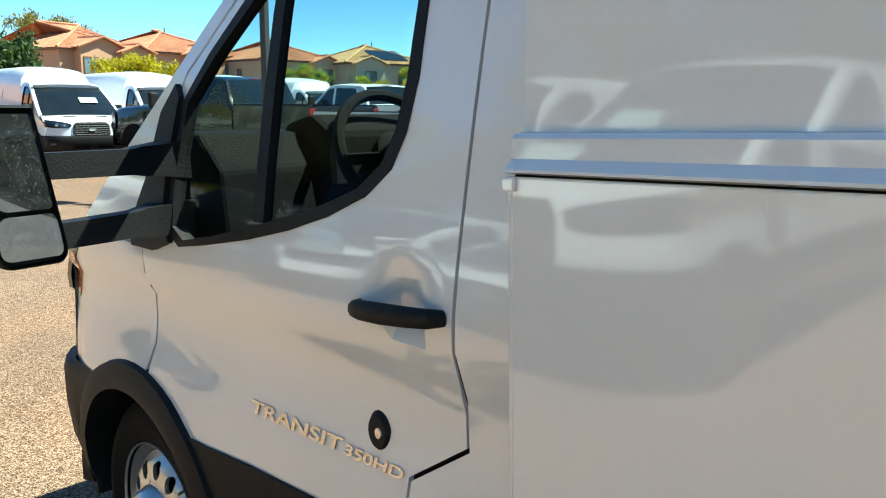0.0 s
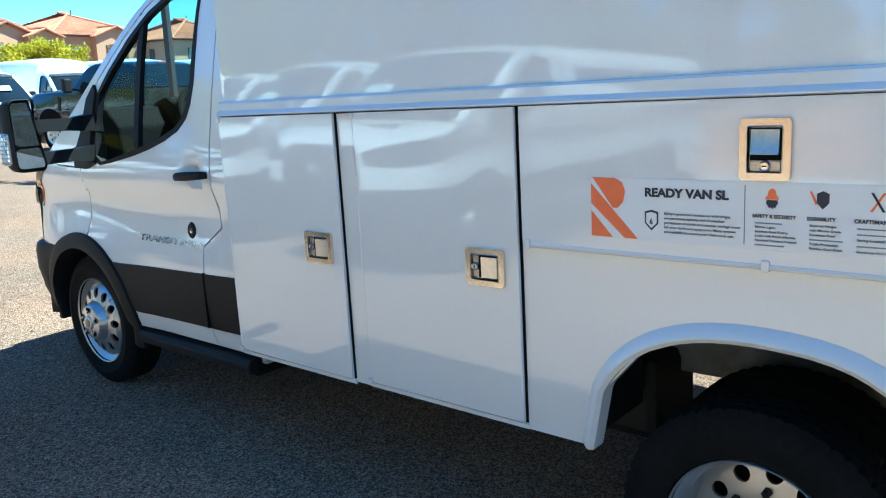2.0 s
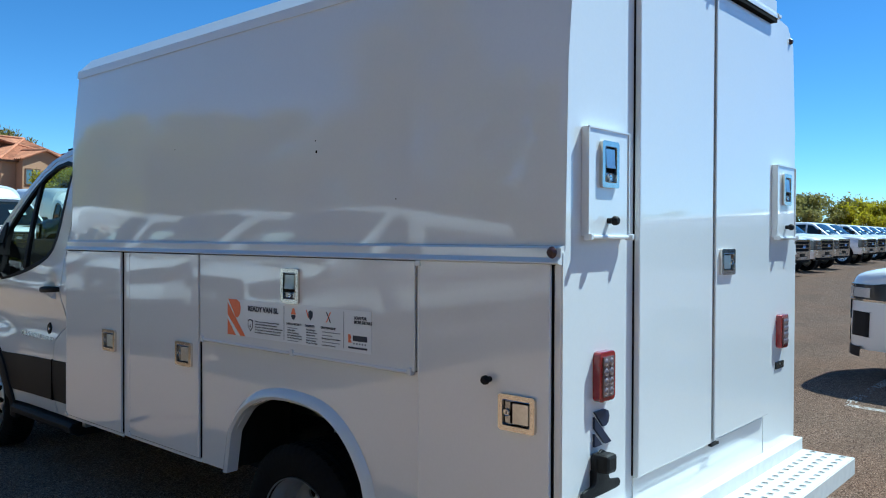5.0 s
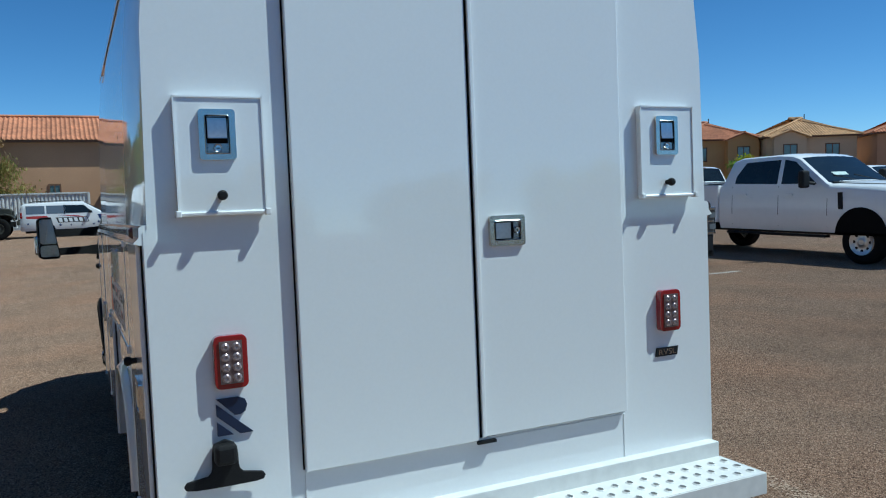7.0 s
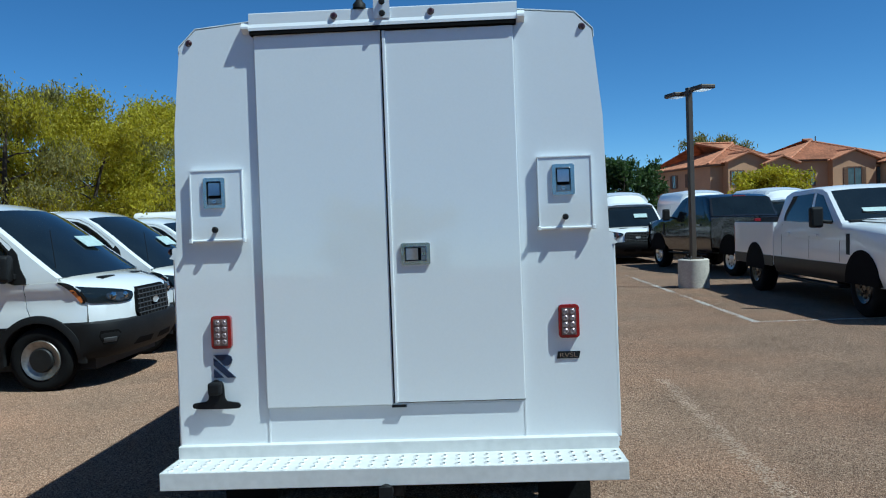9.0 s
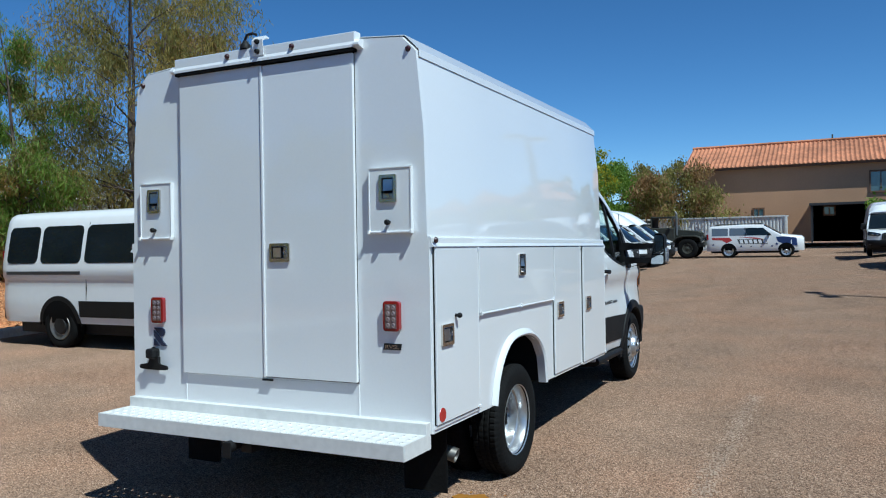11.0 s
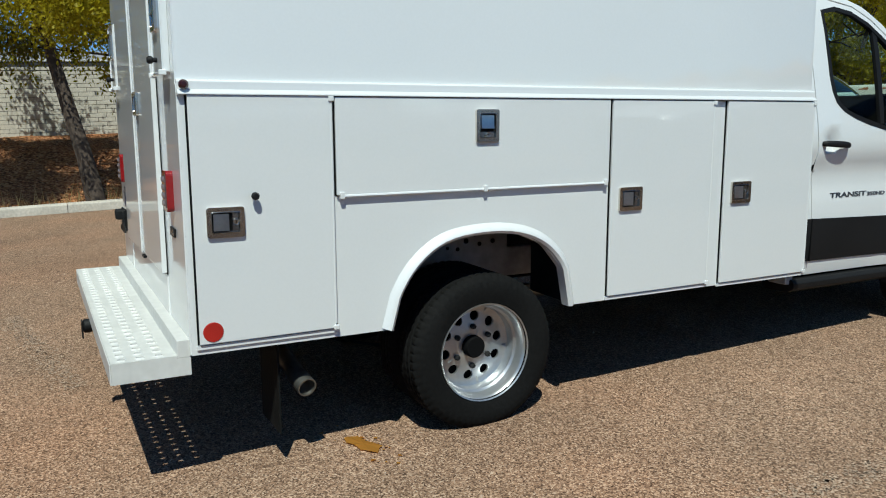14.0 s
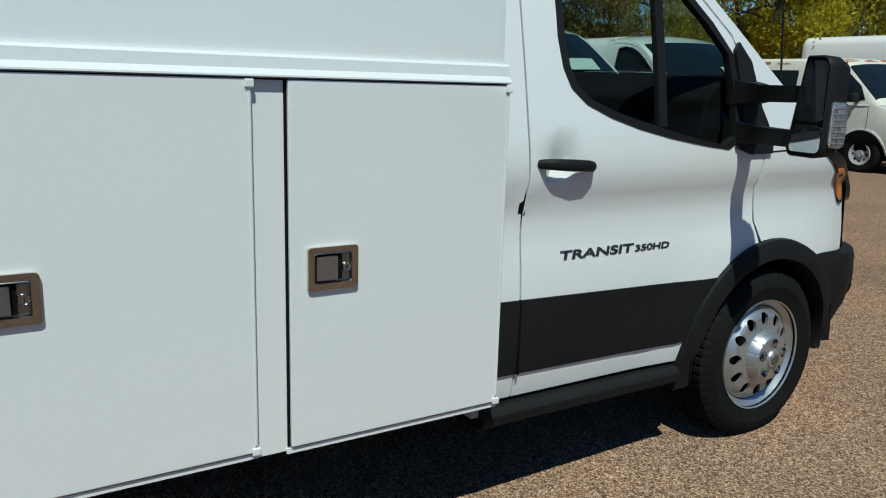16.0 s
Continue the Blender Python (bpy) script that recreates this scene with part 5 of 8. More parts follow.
        lens = [(s * u, z) for u, z in smooth_loop([(0.50, 1.035), (0.52, 0.955), (0.70, 0.935), (0.90, 0.95), (1.0, 0.975), (1.0, 1.13), (0.88, 1.118), (0.66, 1.078)], 3)]
        bm = sheet(lens, [], lambda u, z: nose_at(u, z, 0.012), 0.06, Vector((0, -0.03, 0)))
        bmesh.ops.recalc_face_normals(bm, faces=bm.faces)
        part("headlamp", bm, PANE_DARK, van, "dark-rimmed headlamp", 35)
        bm = sheet([(s * u, z) for u, z in smooth_loop([(0.55, 1.01), (0.58, 0.965), (0.74, 0.955), (0.86, 0.985), (0.84, 1.045), (0.68, 1.045)], 3)], [], lambda u, z: nose_at(u, z, 0.017), 0.05, Vector((0, -0.01, 0)))
        bmesh.ops.recalc_face_normals(bm, faces=bm.faces)
        part("lamp_lens", bm, LAMPGLASS, van, "clear lamp lens", 35)
        for u, z, r in ((0.64, 1.005, 0.040), (0.80, 1.010, 0.046)):
            eye_lamp = part("projector", lathe([(0, 0.016), (r * 0.5, 0.014), (r * 0.8, 0.006), (r, 0.004), (r * 1.08, -0.01)], 18, "y"), CHROME, van, "", 30)
            eye_lamp.matrix_basis = Matrix.Translation(nose_at(s * u, z, 0.012)) @ pose(0, 0, 0, 0, 0, -s * 24 * u)
        # mirror
        sail = [(4.395, 1.205), (4.425, 1.24), (4.43, 1.36), (4.405, 1.545), (4.43, 1.575), (4.49, 1.51), (4.535, 1.35), (4.60, 1.235), (4.60, 1.18), (4.48, 1.178)]
        mir = new("door_mirror")
        mir.parent, mir["label"] = van, "tall black towing mirror on two arms" if hero else "black door mirror"
        skin("sail", sail, [], BLACK, 0.014, 0.05, 0.03, "", mir)
        if not hero:
            bm = prism(rounded(-0.10, 0.10, -0.14, 0.14, 0.05), "y", -0.04, 0.08, 0.02)
            part("mirror_shell", bm, BLACK, mir, "", 50).matrix_basis = Matrix.Translation((s * 1.13, 4.42, 1.36)) @ pose(0, 0, 0, 0, 0, s * 12)
            part("arm", box(s * 0.96, s * 1.06, 4.42, 4.50, 1.24, 1.30, 0.01), BLACK, mir)
            continue
        for z0, z1, d in ((1.398, 1.400, 0.030), (1.256, 1.256, 0.030)):
            bm = loft([[(s * x, y + a, z + b) for a, b in ((-w, -h), (w, -h), (w, h), (-w, h))] for x, y, z, w, h in
                       ((0.955, 4.47, z0, 0.075, 0.045), (1.03, 4.45, z0, 0.050, 0.036), (1.07, 4.425, z0, 0.032, 0.034), (1.10, 4.41, z0, 0.030, 0.029), (1.29, 4.338, z1, 0.026, 0.027), (1.345, 4.340, z1, 0.024, 0.026))], True)
            bmesh.ops.recalc_face_normals(bm, faces=bm.faces)
            part("arm", bm, BLACK, mir, "", 50)
        tilt = Matrix.Translation((s * 1.345, 4.325, 1.362)) @ pose(0, 0, 0, 0, 0, -s * 13)
        def lean_in(loop):
            """The inner edge leans outwards towards the top."""
            return [(a * (1 - (0.030 + 0.055 * (b + 0.158) / 0.316) / 0.092) if a * s < 0 else a, b) for a, b in loop]

        shell = []
        for y, k in ((-0.035, 0.97), (-0.028, 1.0), (0.02, 0.98), (0.055, 0.88), (0.075, 0.65), (0.08, 0.3)):
            shell.append([(a * k, y, b * k) for a, b in lean_in(rounded(-0.092, 0.092, -0.158, 0.158, 0.035))])
        bm = loft(shell, True)
        bm.faces.new([bm.verts.new(p) for p in shell[-1]])
        bm.faces.new([bm.verts.new((a, -0.012, b)) for a, b in lean_in(rounded(-0.087, 0.087, -0.153, 0.153, 0.033))][::-1])
        bmesh.ops.recalc_face_normals(bm, faces=bm.faces)
        part("mirror_shell", bm, BLACK, mir, "", 50).matrix_basis = tilt
        for nm, v0, v1 in (("mirror_glass", -0.045, 0.142), ("spot_mirror", -0.142, -0.055)):
            part(nm, prism(lean_in(rounded(-0.080, 0.080, v0, v1, 0.022)), "y", -0.030, -0.022), MIRROR, mir, "dusty mirror glass").matrix_basis = tilt
        lamp = part("side_lamp", prism(rounded(-0.030, 0.030, -0.124, 0.018, 0.014), "x", 0, 0.030, 0.008), SIDELAMP, mir, "clear ribbed side lamp", 40)
        lamp.matrix_basis = tilt @ Matrix.Translation((s * 0.090 - 0.015, 0.016, 0.0))
        for k in range(7):
            part("lamp_rib", box(-0.0015, 0.0315, -0.026, 0.026, -0.112 + 0.018 * k, -0.106 + 0.018 * k, 0.002), LED, lamp)
    if hero:
        # lock cap by the fuel flap, on the driver's door
        cap = part("lock_cap", lathe([(0, 0.010), (0.024, 0.009), (0.031, 0.0)], 24, "x"), BLACK, van, "round black lock cap", True)
        cap.matrix_basis = Matrix.Translation((-0.984, 3.685, 0.921)) @ pose(0, 0, 0, 0, 0, 180) @ Matrix.Diagonal((1, 1, 1.28, 1))
        part("lock_barrel", lathe([(0, 0.004), (0.008, 0.003), (0.009, 0.0)], 16, "x"), CHROME, cap).location = (0.009, 0.006, 0)
    # roof, windscreen, nose across the cab
    us = [-1, -0.93, -0.8, -0.55, -0.28, 0, 0.28, 0.55, 0.8, 0.93, 1]
    rows = []
    for i, (y, z) in enumerate(TOPLINE):
        w = flank(y, z)
        k = min(1.0, max(0.0, (y - 3.7) / 0.5))
        rows.append([(u * w, y + k * 0.16 * (1 - abs(u) ** 2.2), z + (0.062 - 0.045 * k) * (1 - abs(u) ** 2.6)) for u in us])
    bm = bmesh.new()
    grid = [[bm.verts.new(p) for p in r] for r in rows]
    panes = bmesh.new()
    pgrid = [[panes.verts.new(p) for p in r] for r in rows]
    for i in range(len(rows) - 1):
        for j in range(len(us) - 1):
            if 3 <= i <= 7 and 1 <= j <= len(us) - 3:
                panes.faces.new((pgrid[i][j], pgrid[i][j + 1], pgrid[i + 1][j + 1], pgrid[i + 1][j]))
            else:
                bm.faces.new((grid[i][j], grid[i][j + 1], grid[i + 1][j + 1], grid[i + 1][j]))
    bmesh.ops.delete(panes, geom=[v for v in panes.verts if not v.link_faces], context="VERTS")
    part("cab_roof", bm, WHITE, van, "white cab roof and pillars", 35)
    ws = part("windscreen", panes, clear, van, "sloping windscreen", True)
    ws.visible_shadow = False
    nose = NOSE
    vs = [math.sin(math.pi / 2 * u / 10) for u in range(-10, 11)]
    part("hood", loft([[(u * w, y - c * abs(u) ** BLUNT, z - d * abs(u) ** 2) for u in vs] for y, z, w, c, d in nose]), WHITE, van, "white hood and nose", 35)
    hexagon = [(-0.45, 0.80), (-0.38, 0.70), (0.38, 0.70), (0.45, 0.80), (0.43, 1.02), (0.36, 1.075), (-0.36, 1.075), (-0.43, 1.02)]
    bm = sheet(hexagon, [], lambda u, z: nose_at(u, z, 0.030), 0.07, Vector((0, -0.04, 0)))
    bmesh.ops.recalc_face_normals(bm, faces=bm.faces)
    grille = part("grille", bm, SEAL, van, "black mesh grille")
    for k in range(7):
        z = 0.725 + 0.053 * k
        half = interp([(0.70, 0.37), (0.80, 0.44), (1.02, 0.42), (1.075, 0.35)], z)
        part("grille_bar", loft([[nose_at(half * (j / 6 - 1), zz, o) for j in range(13)] for zz, o in ((z - 0.008, 0.032), (z, 0.040), (z + 0.008, 0.032))]), GREYPL, grille)
    for k in range(9):
        u = 0.095 * (k - 4)
        part("grille_bar", loft([[nose_at(u + du, z, o) for z in (0.73, 0.85, 0.95, 1.04)] for du, o in ((-0.006, 0.032), (0, 0.039), (0.006, 0.032))]), GREYPL, grille)
    for s in (1, -1):
        part("hood_vent", box(s * 0.24, s * 0.52, 5.12, 5.20, 1.20, 1.216), BLACK, van)
    part("emblem", lathe([(0, 0.0), (0.05, -0.004), (0.06, -0.012)], 20, "y"), SILVERPAINT, van).matrix_basis = Matrix.Translation((0, 5.560, 0.90)) @ Matrix.Diagonal((1.4, -1, 0.65, 1))
    ks = [q / 2 for q in range(-18, 19)]
    part("front_bumper", loft([[bumper_at(k, z) for k in ks] for z in (0.757, 0.738, 0.70, 0.65, 0.60, 0.50, 0.43, 0.40, 0.355)]), BLACK, van, "black front bumper", 30)
    for s in (1, -1):
        bm = sheet([(s * k, z) for k, z in ((3.3, 0.62), (3.7, 0.50), (5.0, 0.50), (5.6, 0.60), (5.4, 0.655), (3.6, 0.655))], [], lambda k, z: bumper_at(k, z, 0.003), 0.3, Vector((0, -0.02, 0)))
        bmesh.ops.recalc_face_normals(bm, faces=bm.faces)
        part("fog_recess", bm, SEAL, van, "dark recess in the bumper")
        bm = loft([[bumper_at(s * (3.75 + 0.2 * q), z, 0.005 + o * 0.6) for q in range(8)] for z, o in ((0.525, 0), (0.545, 0.008), (0.57, 0.008), (0.58, 0))])
        part("fog_bar", bm, GREYPL, van, "grey bar in the bumper recess")
        bm = sheet([(s * k, z) for k, z in ((0.35, 0.43), (0.35, 0.50), (1.6, 0.51), (1.9, 0.44))], [], lambda k, z: bumper_at(k, z, 0.006), 0.3, Vector((0, -0.02, 0)))
        bmesh.ops.recalc_face_normals(bm, faces=bm.faces)
        part("lower_intake", bm, SEAL, van)
    part("bay_floor", box(-0.86, 0.86, 4.35, 5.20, 0.42, 0.46), CHASSIS, van)
    for s in (1, -1):
        part("wheel_well", loft([[(s * 0.60, y, z), (s * 0.93, y, z)] for y, z in arc(0.415, 185, -5, 16)]), CHASSIS, van)
        part("wheel_well_back", box(s * 0.60, s * 0.61, 4.22, 5.1, 0.36, 0.80), CHASSIS, van)
    if not hero:
        return
    # inside
    part("cab_floor", box(-0.92, 0.92, 3.34, 4.6, 0.46, 0.50), INTERIOR, van)
    part("cab_back_wall", box(-0.93, 0.93, 3.335, 3.35, 0.46, 1.34), INTERIOR, van)
    part("headliner", box(-0.76, 0.76, 3.36, 3.95, 2.035, 2.05), INTERIOR, van)
    for s in (1, -1):
        part("door_card", box(s * 0.90, s * 0.935, 3.48, 4.50, 0.50, 1.20, 0.01), INTERIOR, van)
    dash = prism([(4.33, 0.75), (4.30, 1.12), (4.33, 1.37), (4.42, 1.455), (4.58, 1.465), (4.76, 1.325), (4.93, 1.20), (4.95, 0.75)], "x", -0.92, 0.92, 0.012)
    d = part("dashboard", dash, INTERIOR, van, "dark dashboard")
    part("instrument_hood", prism([(4.29, 1.30), (4.30, 1.46), (4.38, 1.505), (4.50, 1.48), (4.54, 1.36)], "x", -0.62, -0.24, 0.02), INTERIOR, d)
    part("vent", box(-0.86, -0.72, 4.322, 4.345, 1.12, 1.21, 0.004), BLACK, d)
    part("paper", box(0.1, 0.45, 4.47, 4.57, 1.468, 1.470), PAPER, d, "pale paper on the dashboard")
    sw = new("steering_wheel")
    sw.parent, sw.matrix_basis, sw["label"] = van, Matrix.Translation((-0.43, 4.24, 1.385)) @ pose(0, 0, 0, 62), "dark steering wheel"
    part("ring", tube([(0.19 * math.cos(2 * math.pi * k / 32), 0.19 * math.sin(2 * math.pi * k / 32), 0) for k in range(33)], 0.016, 8), INTERIOR, sw, "", True)
    part("hub", lathe([(0, 0.03), (0.05, 0.028), (0.075, 0.01), (0.07, -0.03)], 20, "z"), INTERIOR, sw, "", True)
    for a in (0, 180, 270):
        part("spoke", tube([(0.05 * math.cos(radians(a)), 0.05 * math.sin(radians(a)), 0), (0.18 * math.cos(radians(a)), 0.18 * math.sin(radians(a)), 0)], 0.016, 8), INTERIOR, sw)
    part("column", tube([(-0.43, 4.25, 1.37), (-0.43, 4.42, 1.22)], 0.05, 12), INTERIOR, van)
    for x in (-0.43, 0.43):
        seat = new("seat")
        seat.parent, seat["label"] = van, "dark grey cloth cab seat"
        part("cushion", box(x - 0.25, x + 0.25, 3.55, 4.0, 0.68, 0.84, 0.05), SEATCLOTH, seat)
        part("backrest", prism([(3.40, 0.82), (3.58, 0.82), (3.50, 1.45), (3.39, 1.45)], "x", x - 0.24, x + 0.24, 0.03), SEATCLOTH, seat)
        part("headrest", box(x - 0.13, x + 0.13, 3.385, 3.47, 1.47, 1.66, 0.035), SEATCLOTH, seat)
        part("pedestal", box(x - 0.2, x + 0.2, 3.58, 3.95, 0.5, 0.68), INTERIOR, seat)
    part("cabin_mirror", box(-0.12, 0.12, 4.17, 4.20, 1.80, 1.87, 0.012), BLACK, van)
    part("radio_aerial", tube([(0.86, 4.86, 1.22), (0.855, 4.80, 1.75)], 0.004, 6), BLACK, van, "thin black aerial")


# the cab sits two centimetres towards the driver's side of the utility body
body_parts = set(van.children)
cab(van)
for ob in van.children:
    if ob not in body_parts:
        ob.location.x -= 0.02



# ---------------------------------------------------------------- parked vehicles
def simple_wheel(r, width, rim, mat):
    """Meshes of a parked vehicle's wheel about the x axis, outer side +x."""
    t = part("tyre", tyre_mesh(r, width, rim, 40), RUBBER, None, "", 50)
    x = width / 2
    disc = lathe([(0, x - 0.02), (0.05, x - 0.018), (0.07, x - 0.035), (rim * 0.55, x - 0.045), (rim * 0.8, x - 0.03), (rim * 0.93, x - 0.012), (rim, x - 0.006), (rim + 0.008, x - 0.02)], 32, "x")
    d = part("rim", disc, mat, None, "", 35)
    h = []
    for k in range(0 if mat is STEEL else 8):
        a = 2 * math.pi * k / 8
        hole = lathe([(0, x - 0.033), (rim * 0.12, x - 0.033), (rim * 0.12, x - 0.05)], 10, "x")
        bmesh.ops.translate(hole, verts=hole.verts, vec=(0, rim * 0.68 * math.cos(a), rim * 0.68 * math.sin(a)))
        h.append(part("rim_slot", hole, CHASSIS, None))
    if mat is not STEEL:
        return (t, d, *h)
    c = part("hub_cover", lathe([(0, x - 0.004), (rim * 0.56, x - 0.010), (rim * 0.64, x - 0.03), (rim * 0.64, x - 0.05)], 24, "x"), CHASSIS, None, "", 35)
    return (t, d, *h, c)


SPARE = {}


def add_wheels(parent, spots, r, width, rim, mat, key):
    if key not in SPARE:
        SPARE[key] = simple_wheel(r, width, rim, mat)
    for x, y, z in spots:
        w = new("wheel")
        w.parent, w.empty_display_size = parent, 0.1
        w.matrix_basis = Matrix.Translation((x, y, z)) @ (Matrix() if x > 0 else pose(0, 0, 0, 0, 0, 180))
        for o in SPARE[key]:
            c = new(o.name.split(".")[0], o.data)
            c.parent = w


class Shape:
    """The outer form of a vehicle: half widths and tops along its length; the nose is at y = 0 and the tail at -length."""

    def __init__(self, plan, top, sill=0.42, belt=1.2, lean=0.16, width=1.02):
        self.plan, self.top, self.sill, self.belt, self.lean, self.width = plan, top, sill, belt, lean, width

    def section(self, y):
        xm, t = interp(self.plan, y) * self.width, interp(self.top, y)
        b = min(self.belt, t - 0.10)
        k = min(1.0, max(0.0, (t - self.belt) / 0.9))
        xr = xm * (1 - self.lean * k) if t > self.belt + 0.08 else xm * 0.97
        zs = max(t - 0.10, b + 0.02)
        return [(xm * 0.95, self.sill), (xm, self.sill + 0.16), (xm * 1.0, (self.sill + b) / 2 + 0.06), (xm * 0.985, b), ((xm * 0.985 + xr) / 2 + 0.01 * k, (b + zs) / 2), (xr, zs),
                (xr * 0.965, t - 0.035), (xr * 0.90, t - 0.008), (xr * 0.45, t + 0.015), (0.0, t + 0.02)]

    def side(self, y, z):
        s = self.section(y)[:7]
        return interp([(q, p) for p, q in s], z)

    def shell(self, stations, mat, parent, glassy=(), name="body", glass_mat=None, label="", glass_from=6):
        rows = []
        for y in stations:
            half = self.section(y)
            rows.append([(p, y, q) for p, q in half] + [(-p, y, q) for p, q in half[-2::-1]])
        bm, panes = bmesh.new(), [bmesh.new() for _ in glassy]
        va = [[bm.verts.new(p) for p in r] for r in rows]
        vg = [[[gl.verts.new(p) for p in r] for r in rows] for gl in panes]
        n = len(rows[0])
        for i in range(len(rows) - 1):
            mid = (stations[i] + stations[i + 1]) / 2
            for j in range(n - 1):
                g, b = va, bm
                for k, (hi, lo) in enumerate(glassy):
                    if hi >= mid >= lo and glass_from <= j <= n - 2 - glass_from:
                        g, b = vg[k], panes[k]
                b.faces.new((g[i][j], g[i + 1][j], g[i + 1][j + 1], g[i][j + 1]))
        bm.faces.new(va[0])
        bm.faces.new(va[-1][::-1])
        for b in (bm, *panes):
            bmesh.ops.delete(b, geom=[v for v in b.verts if not v.link_faces], context="VERTS")
            bmesh.ops.recalc_face_normals(b, faces=b.faces)
        out = part(name, bm, mat, parent, label, 35)
        for k, gl in enumerate(panes):
            part("windscreen" if k == 0 else "back_window", gl, glass_mat or PANE_DARK, parent, "dark sloping windscreen" if k == 0 else "dark back window", 35)
        return out

    def patch(self, name, outline, mat, parent, off=0.006, both=True, label="", step=0.25):
        for s in (1, -1) if both else (both or 1,):
            bm = sheet(outline, [], lambda y, z: (s * (self.side(y, z) + off), y, z), step, Vector((-s * 0.03, 0, 0)))
            if sum(f.normal.x for f in bm.faces) * s < 0:
                bmesh.ops.reverse_faces(bm, faces=bm.faces)
            part(name, bm, mat, parent, label, 35)

    def nose(self, name, u0, u1, z0, z1, mat, parent, off=0.01, label="", slope=0.0):
        """A band round the front between widths u0 and u1."""
        inv = sorted((x * self.width, y) for y, x in self.plan if y > -1.2)
        rows = []
        k = 14
        for i in range(k + 1):
            u = u0 + (u1 - u0) * i / k
            x = abs(u)
            y = interp(inv, x) + off * max(0.15, 1 - x) + off * 0.6
            rows.append([(u * (1 + off * 0.5), y - 0.05, z1 + 0.005), (u * (1 + off * 0.5), y, z1), (u * (1 + off * 0.5), y + slope, z0), (u * (1 + off * 0.5), y - 0.05, z0 - 0.005)])
        bm = loft(rows)
        bmesh.ops.recalc_face_normals(bm, faces=bm.faces)
        return part(name, bm, mat, parent, label, 40)


def round_arch(y, z, r, n=14):
    return [(y + r * math.cos(math.pi * k / n), z + r * math.sin(math.pi * k / n)) for k in range(n + 1)] + [(y - r, 0.40), (y + r, 0.40)]


PARK = pose(0, -5.6, -0.018)   # from the nose to the origin of a parked van


def panel_van(name, m, label, roof, length=5.98, side="cargo", paint=None, group=""):
    """A parked van of the same make with its own sheet-metal body; roof: its height. Its nose is at y = 5.6."""
    v = thing(name, m @ PARK, label, "van", group)
    cab(v, False)
    tail = 5.6 - length
    zs = [0.40, 0.50, 0.62, 0.78, 0.93, 1.05, 1.10, 1.22, 1.34, 1.45, 1.6, 1.8]
    sides = [(flank(3.4, z), z) for z in zs]
    over = [(0.850, 1.96), (0.80, 2.03), (0.70, 2.075), (0.4, 2.10), (0, 2.108)] if roof < 2.3 else [(0.87, 1.96), (0.83, 2.2), (0.79, roof - 0.22), (0.73, roof - 0.10), (0.62, roof - 0.03), (0.35, roof), (0, roof + 0.01)]
    half = sides + over

    def ring(y, k=1.0, low=0.0):
        r = [(x * k, y, z - low * max(0, z - 1.9)) for x, z in half]
        return r + [(-x, yy, z) for x, yy, z in r[-2::-1]]
    rows = ([ring(3.335)] if roof < 2.3 else [ring(3.335, 1, 0.18), ring(2.95, 1, 0.08), ring(2.6, 1, 0.02)]) + [ring(2.4), ring(1.2), ring(tail + 0.5), ring(tail + 0.18, 0.995), ring(tail + 0.06, 0.98), ring(tail, 0.94)]
    bm = loft(rows)
    for r, flip in ((rows[0], 1), (rows[-1], -1)):
        bm.faces.new([bm.verts.new(p) for p in r][::flip])
    bmesh.ops.recalc_face_normals(bm, faces=bm.faces)
    part("body", bm, WHITE_FAR, v, "white sheet-metal body", 35)
    if roof > 2.3:
        # the high roof comes down over the windscreen
        steps = [(3.33, roof - 0.14), (3.50, roof - 0.23), (3.70, roof - 0.36), (3.90, roof - 0.51), (4.06, roof - 0.64), (4.16, 2.0)]
        us = [-1, -0.95, -0.85, -0.65, -0.35, 0, 0.35, 0.65, 0.85, 0.95, 1]
        bm = loft([[(u * (0.86 - 0.02 * (y - 3.34)), y + 0.10 * (1 - u * u) * (y - 3.34) / 0.8, 1.93 + (z - 1.93) * (1 - abs(u) ** 5)) for u in us] for y, z in steps])
        bmesh.ops.recalc_face_normals(bm, faces=bm.faces)
        part("roof_fairing", bm, WHITE_FAR, v, "white high roof front", 40)

    def plate(nm, outline, mat, off, lab="", step=0.25):
        for s in (1, -1):
            bm = sheet(outline, [], lambda y, z: (s * (interp([(q, p) for p, q in half[:14]], z) + off), y, z), step, Vector((-s * 0.03, 0, 0)))
            bmesh.ops.recalc_face_normals(bm, faces=bm.faces)
            if sum(f.normal.x for f in bm.faces) * s < 0:
                bmesh.ops.reverse_faces(bm, faces=bm.faces)
            part(nm, bm, mat, v, lab, 35)
    wb = 4.70 - (3.30 if side == "wagon" else 3.75 if length < 6.2 else 4.2)
    if side == "wagon":
        for y0, y1 in ((3.20, 1.98), (1.90, 1.02), (0.95, 0.25)):
            plate("side_window", rounded(y1, y0, 1.30, 1.86, 0.09), PANE_DARK, 0.006, "dark side window")
        plate("door_track", [(1.9, 1.13), (0.25, 1.13), (0.25, 1.18), (1.9, 1.18)], GREYPL, 0.006)
    plate("cladding", [(wb + 0.44, 0.50), (wb + 0.44, 0.74), (3.32, 0.74), (3.32, 0.50)], BLACK, 0.008, "black side cladding")
    plate("arch_flare", round_arch(wb, 0.363, 0.45), BLACK, 0.012, "black wheel-arch flare", 0.1)
    # flat black patch on the flank, painting the shade inside the wheel well
    plate("wheel_well", round_arch(wb, 0.363, 0.38), SEAL, 0.015, "", 0.1)
